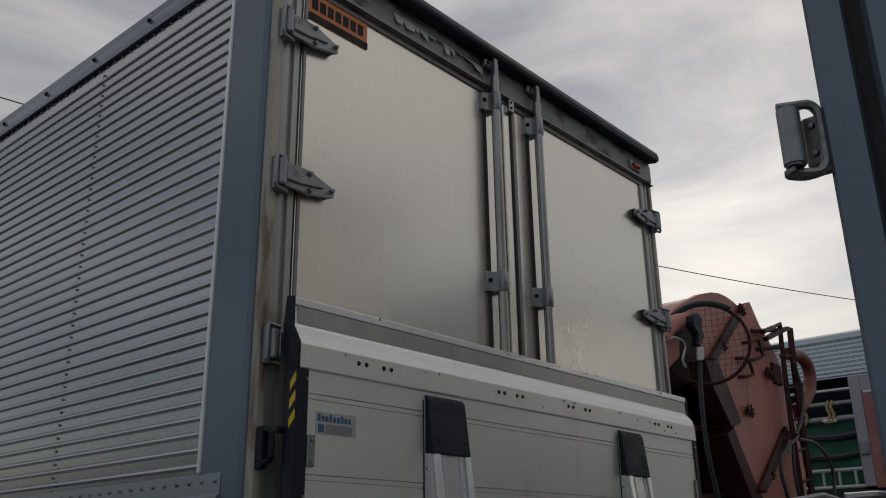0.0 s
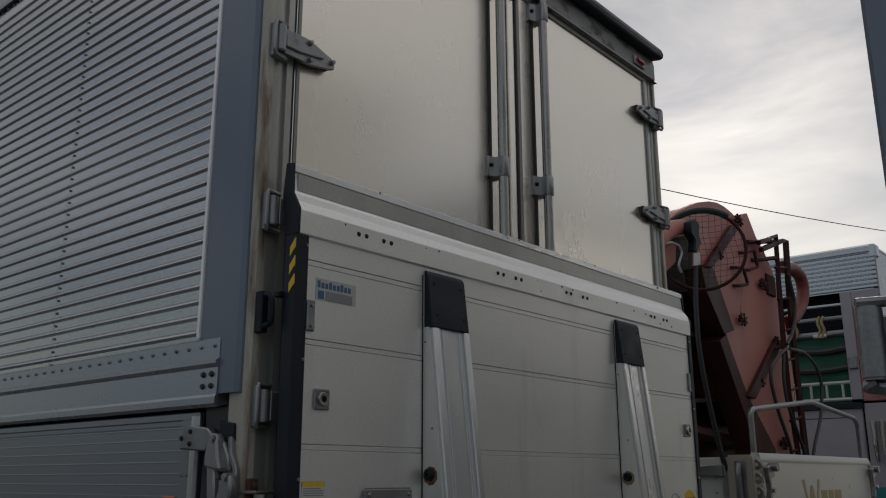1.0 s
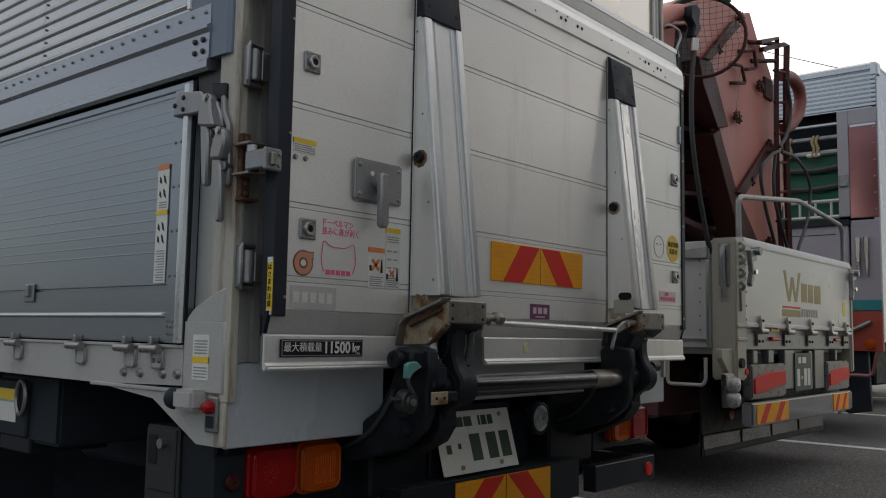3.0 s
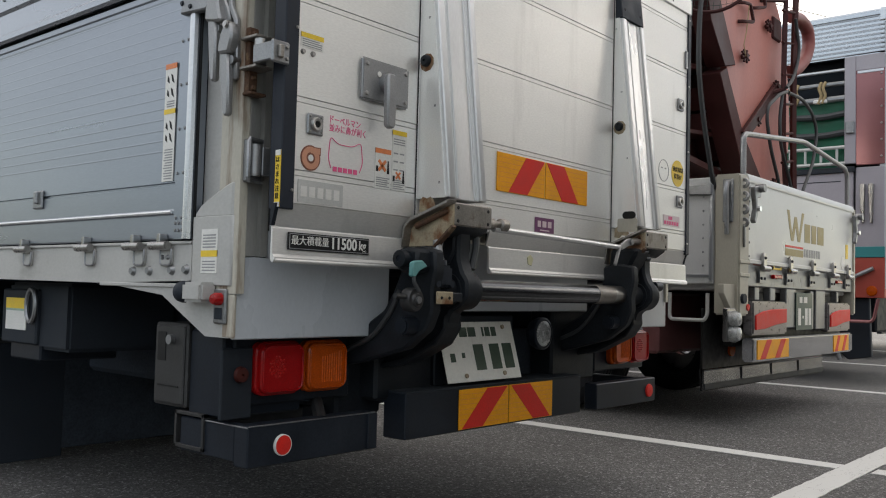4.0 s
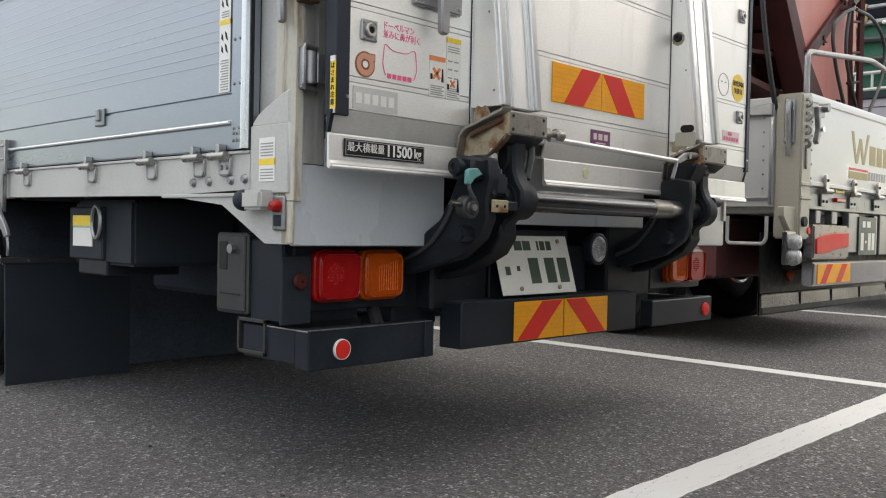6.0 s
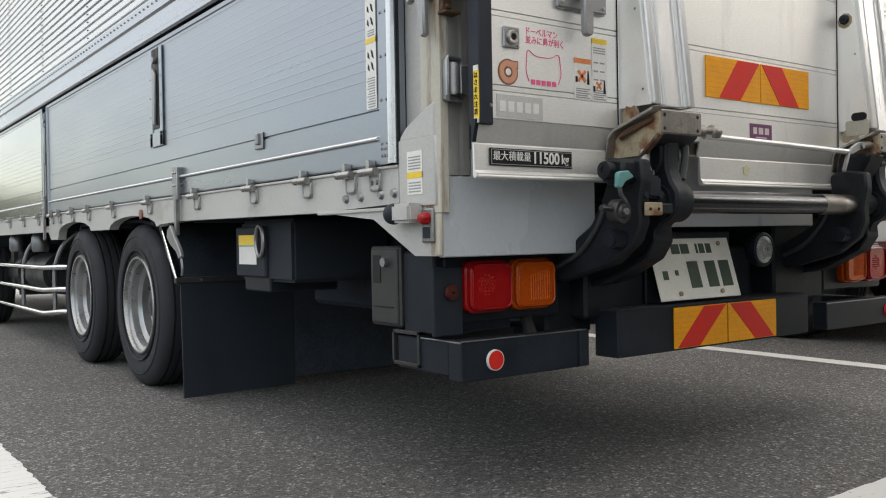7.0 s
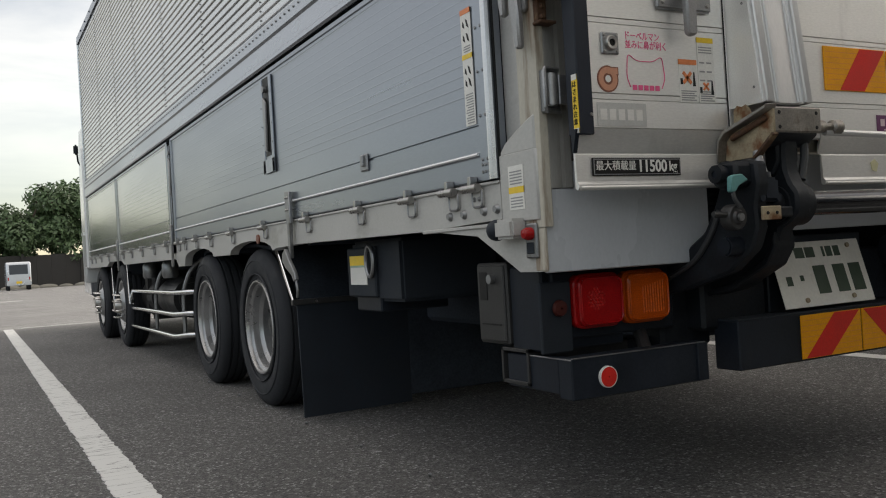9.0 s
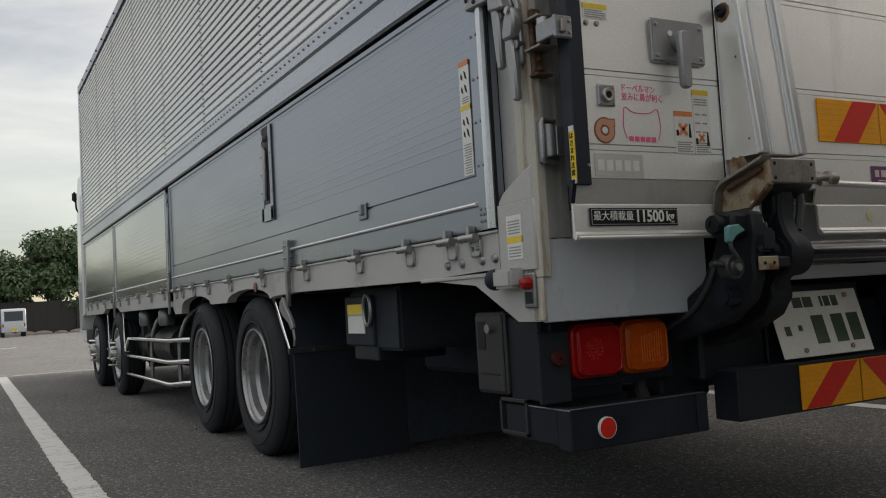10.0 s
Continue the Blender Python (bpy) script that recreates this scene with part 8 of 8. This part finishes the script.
    for z in (2.42, 2.25):
        part("ladder_rail", cyl((X - 0.01, Y0 + 0.38, z), (X - 0.01, Y0 + 2.0, z), 0.020, 8), M_LABEL_G, T)
    for i in range(8):
        part("ladder_rung", cyl((X - 0.01, Y0 + 0.46 + 0.16 * i, 2.25), (X - 0.01, Y0 + 0.46 + 0.16 * i, 2.42), 0.014, 8), M_LABEL_G, T)
    for y in (0.58, 0.62, 0.86, 0.92, 1.02, 1.10):
        part("rope_tie", tube([(X, Y0 + y, 3.13), (X - 0.03, Y0 + y + 0.02, 3.06), (X - 0.02, Y0 + y - 0.01, 2.98), (X - 0.02, Y0 + y + 0.03, 2.90)], 0.016, 6, radius=0.03), M_ROPE, T, "straw rope tie")
    part("bay_rail", box(X - 0.03, X + 0.03, Y0 + 0.56, Y0 + 0.70, 2.905, 2.945, 0.01), M_LABEL, T)
    # lower body
    part("lower_side", box(X - 0.01, X + 0.05, Y0 + 0.30, Y1, 1.37, 2.16, 0.01), M_LAV, T, "lavender lower side panel")
    part("side_ledge", box(X - 0.035, X + 0.05, Y0 + 0.28, Y1, 2.15, 2.21, 0.006), M_BLACK, T)
    part("lower_corner", box(X - 0.006, X + 0.05, Y0, Y0 + 0.28, 1.37, 2.20, 0.01), M_LAV, T)
    part("side_groove", box(X - 0.013, X - 0.008, Y0 + 0.42, Y1, 2.06, 2.068, 0.0), M_DARK, T)
    for y in (0.10, 0.18):
        part("side_latch", prism([(Y0 + y, 2.02), (Y0 + y + 0.05, 2.02), (Y0 + y + 0.045, 1.80), (Y0 + y + 0.03, 1.62), (Y0 + y + 0.01, 1.62)], "x", X - 0.045, X - 0.006, 0.005), M_STEEL, T, "stainless side latch")
    part("teal_stripe", box(X - 0.018, X + 0.06, Y0, Y1, 1.27, 1.38, 0.004), M_TEAL, T)
    part("skirt", box(X - 0.012, X + 0.06, Y0, Y1, 0.86, 1.27, 0.006), M_RED_PAINT, T, "brick-red skirt")
    part("amber_lamp", lathe([(0.003, X - 0.035), (0.045, X - 0.03), (0.055, X - 0.01), (0.003, X - 0.01)], (0, Y0 + 0.12, 0.93), "x", 16), M_AMBER_LENS, T)
    part("guard_loop", tube([(X - 0.03, Y0 + 0.10, 1.16), (X - 0.05, Y0 + 0.30, 1.06), (X - 0.06, Y0 + 0.46, 1.04), (X - 0.02, Y0 + 0.50, 0.5), (X - 0.02, Y0 + 0.42, 0.22)], 0.022, 8, radius=0.08), M_STEEL_DULL, T)
    part("guard_loop", tube([(X - 0.04, Y0 + 0.44, 0.62), (X - 0.04, Y0 + 0.1, 0.62), (X - 0.04, Y0 + 0.05, 0.85)], 0.018, 8, radius=0.05), M_MAROON, T)
    part("mud_flap", prism([(Y0 + 0.16, 0.86), (Y0 + 0.42, 0.86), (Y0 + 0.46, 0.30), (Y0 + 0.36, 0.22), (Y0 + 0.14, 0.26)], "x", X + 0.05, X + 0.12, 0.01), M_PLASTIC, T, "bent black mud flap")
    part("chassis", box(X + 0.5, X + 1.9, Y0 + 0.2, Y1 + 1.5, 0.5, 0.95, 0.02), M_GREASE, T)
    part("cab", box(X + 0.03, X + 2.42, Y1 + 0.2, Y1 + 2.2, 0.5, 2.8, 0.1, seg=2), M_WHITE, T)
    for y in (2.6, 3.9, 8.6):
        wheel(y, True, T, X + 0.05, 1)
        wheel(y, True, T, X + 2.38, -1)


def curtain_bm(x, y0, y1, z0, z1):
    bm = bmesh.new()
    nu, nv = 36, 22
    g = []
    for i in range(nu + 1):
        row = []
        for j in range(nv + 1):
            u, v = i / nu, j / nv
            d = 0.020 * noise.noise((u * 6, v * 9, 0.3)) + 0.012 * noise.noise((u * 15, v * 16, 4.0))
            row.append(bm.verts.new((x + d, y0 + (y1 - y0) * u, z0 + (z1 - z0) * v)))
        g.append(row)
    for i in range(nu):
        for j in range(nv):
            bm.faces.new((g[i][j], g[i][j + 1], g[i + 1][j + 1], g[i + 1][j]))
    return bm


build_opposite()
build_flatbed()
build_machine()
build_livestock()


# ---------------------------------------------------------------- ground, lines, distance
def build_ground():
    bm = bmesh.new()
    bmesh.ops.create_grid(bm, x_segments=8, y_segments=8, size=1500, matrix=Matrix.Translation((0, 0, GROUND)))
    tagged(part("ground", bm, M_ASPHALT, None), "dark worn asphalt of the lorry park", "asphalt", kind="structure")
    rng = random.Random(21)

    def line(x0, x1, y0, y1, rough=0.004, step=0.03, paint=M_LINE_SOUND):
        """A painted stripe with ragged long edges."""
        along_y = (y1 - y0) > (x1 - x0)
        a, b, c, d = (y0, y1, x0, x1) if along_y else (x0, x1, y0, y1)
        n = min(700, max(2, int((b - a) / step)))
        bm = bmesh.new()
        rows = []
        for i in range(n + 1):
            u = a + (b - a) * i / n
            row = []
            for v, side in ((c, -1), (d, 1)):
                e = v + side * rough * rng.uniform(-1.0, 0.6)
                for z in ((GROUND + 0.0005, GROUND + 0.0040) if side < 0 else (GROUND + 0.0040, GROUND + 0.0005)):
                    row.append(bm.verts.new((e, u, z) if along_y else (u, e, z)))
            rows.append(row)
        for p, q in zip(rows, rows[1:]):
            for k in range(3):
                bm.faces.new((p[k], p[k + 1], q[k + 1], q[k]))
        bmesh.ops.recalc_face_normals(bm, faces=bm.faces[:])
        tagged(part("bay_line", bm, paint, None), "worn white painted parking-bay line", "road marking", group="bay lines", kind="structure")

    line(-0.912, -0.778, 0.2, 12.9, 0.007, paint=M_LINE)
    for x in (3.27, 7.46, 11.5, 15.5):
        line(x, x + 0.140, -0.41, 12.9)
        line(x, x + 0.140, -12.8, -0.57)
    line(-6.0, 24.0, -0.557, -0.412)
    line(-0.70, 2.9, 12.98, 13.06, 0.02)
    line(3.6, 24.0, 12.94, 13.04, 0.02)
    line(-2.4, 0.2, 31.0, 31.4)


def leaf_crown(rng, centre, radius, count, size):
    bm = bmesh.new()
    c = Vector(centre)
    blobs = []
    for i in range(16):
        d = Vector((rng.gauss(0, 1), rng.gauss(0, 1), rng.gauss(0, 0.75))).normalized()
        k = rng.uniform(0.35, 0.85)
        blobs.append((c + Vector((d.x * radius[0] * k, d.y * radius[1] * k, d.z * radius[2] * k)), rng.uniform(0.22, 0.42) * radius[0]))
    for i in range(count):
        b, r = rng.choice(blobs)
        d = Vector((rng.gauss(0, 1), rng.gauss(0, 1), rng.gauss(0, 1))).normalized()
        p = b + d * r * rng.uniform(0.6, 1.05)
        n = (d + Vector((rng.gauss(0, 0.5), rng.gauss(0, 0.5), rng.gauss(0.3, 0.5)))).normalized()
        u = n.orthogonal().normalized()
        u = Matrix.Rotation(rng.uniform(0, 6.28), 3, n) @ u
        v = n.cross(u)
        s = size * rng.uniform(0.6, 1.4)
        q = [bm.verts.new(p + u * s), bm.verts.new(p + v * s * 0.5), bm.verts.new(p - u * s), bm.verts.new(p - v * s * 0.5)]
        bm.faces.new(q)
    return bm


def build_trees():
    rng = random.Random(11)
    made = []
    for x, y, h in ((-26, 74, 4.8), (-20.5, 72, 4.4), (-15, 73, 5.6), (-9.5, 71, 5.4), (-4.2, 72, 6.0), (-0.8, 71.5, 6.2), (2.0, 71, 7.7), (5.0, 71, 8.6), (8.4, 72, 8.7), (12.5, 74, 8.0)):
        t = thing("tree", (x, y, 0), "broad green deciduous tree behind the fence", "tree", "row of trees")
        bm = tube([(x, y, GROUND), (x + 0.1, y, h * 0.3), (x - 0.1, y, h * 0.55)], 0.16, 8)
        for k in range(5):
            a = k * 1.3 + rng.random()
            tube([(x, y, h * 0.35), (x + 0.9 * math.cos(a), y + 0.9 * math.sin(a), h * 0.55), (x + 1.7 * math.cos(a), y + 1.7 * math.sin(a), h * 0.75)], 0.06, 6, bm)
        part("trunk", bm, M_BARK, t)
        made.append(t)
        part("crown", leaf_crown(rng, (x, y, h * 0.56), (3.5, 2.6, h * 0.46), 8000, 0.17), M_LEAF, t, "ragged leafy crown")
    # unseen trees added on the open side to darken the flank's reflections
    for i in range(16):
        src = made[i % 5]
        copy_thing(src, pose(-29.5 + 1.5 * math.sin(i * 1.7), 62 - i * 6.2, 0, 0, 0, 40 * i))


def build_fence():
    f = thing("fence", (-8, 69, 0), "dark timber fence along the far edge of the lot", "fence", kind="structure")
    for i in range(48):
        x = -30 + i * 1.0
        part("fence_board", box(x, x + 0.998, 69.0, 69.08, GROUND, 2.35 + 0.05 * math.sin(i * 2.1), 0.01), M_FENCE, f)
    for i in range(13):
        part("fence_post", box(-30 + i * 4, -29.82 + i * 4, 68.85, 69.0, GROUND, 2.5, 0.02), M_FENCE, f)
    # unseen fence, added to darken what the truck's flank mirrors
    f2 = thing("fence", (-25.5, 10, 0), "unseen dark timber fence added to close the open side of the lot", "fence", kind="structure")
    for i in range(60):
        part("fence_board", box(-25.5, -25.42, -50 + 2 * i, -48.002 + 2 * i, GROUND, 2.35, 0.01), M_FENCE, f2)
    bm = bmesh.new()
    rng = random.Random(4)
    for i in range(40):
        x = -30 + i * 1.2
        r = rng.uniform(0.25, 0.6)
        t = bmesh.new()
        bmesh.ops.create_icosphere(t, subdivisions=2, radius=1.0, matrix=Matrix.Translation((x, 67.6, 0)) @ Matrix.Diagonal((r * 1.6, r, r * 0.55, 1)))
        join(bm, t)
    tagged(part("earth_verge", bm, M_EARTH, None), "low heaps of pale earth along the fence", "verge", kind="stuff")


def build_van():
    T = thing("van", (1.45, 62.5, 0), "silver compact van parked at the far fence, seen from behind", "van")
    x0, x1, y0 = 0.72, 2.17, 61.0
    part("body", prism([(y0, 0.28), (y0, 0.95), (y0 + 0.10, 1.70), (y0 + 0.22, 1.80), (y0 + 2.6, 1.80), (y0 + 3.1, 1.1), (y0 + 3.3, 1.0), (y0 + 3.3, 0.28)], "x", x0, x1, 0.05), M_VAN, T, "silver van body")
    part("rear_window", prism([(y0 - 0.006, 1.00), (y0 + 0.075, 1.62), (y0 + 0.09, 1.62), (y0 + 0.01, 1.00)], "x", x0 + 0.18, x1 - 0.18), M_GLASS, T)
    part("bumper", box(x0, x1, y0 - 0.06, y0 + 0.05, 0.28, 0.52, 0.03, seg=2), M_VAN, T)
    part("number_plate", box(1.28, 1.62, y0 - 0.07, y0 - 0.055, 0.40, 0.55, 0.0), M_LABEL_Y, T)
    for x in (x0 + 0.06, x1 - 0.14):
        part("tail_lamp", box(x, x + 0.08, y0 - 0.01, y0 + 0.03, 0.62, 0.82, 0.01), M_RED_LENS, T)
    for x in (x0 + 0.02, x1 - 0.20):
        for y in (y0 + 0.5, y0 + 2.6):
            part("wheel", lathe([(0.16, x), (0.27, x), (0.27, x + 0.17), (0.16, x + 0.17)], (0, y, 0.27 + GROUND), "x", 20), M_TYRE, T)


def build_cable():
    pts = []
    for i in range(41):
        x = -10 + 55 * i / 40
        pts.append((x, 6.26 - 0.4155 * (x - 15.1), 7.36 + 0.0045 * (x - 19.0) ** 2))
    ob = part("overhead_cable", tube(pts, 0.011, 5), M_HOSE, None)
    tagged(ob, "thin black overhead cable against the sky", "cable", kind="structure")


build_ground()
build_trees()
build_fence()
build_van()
build_cable()
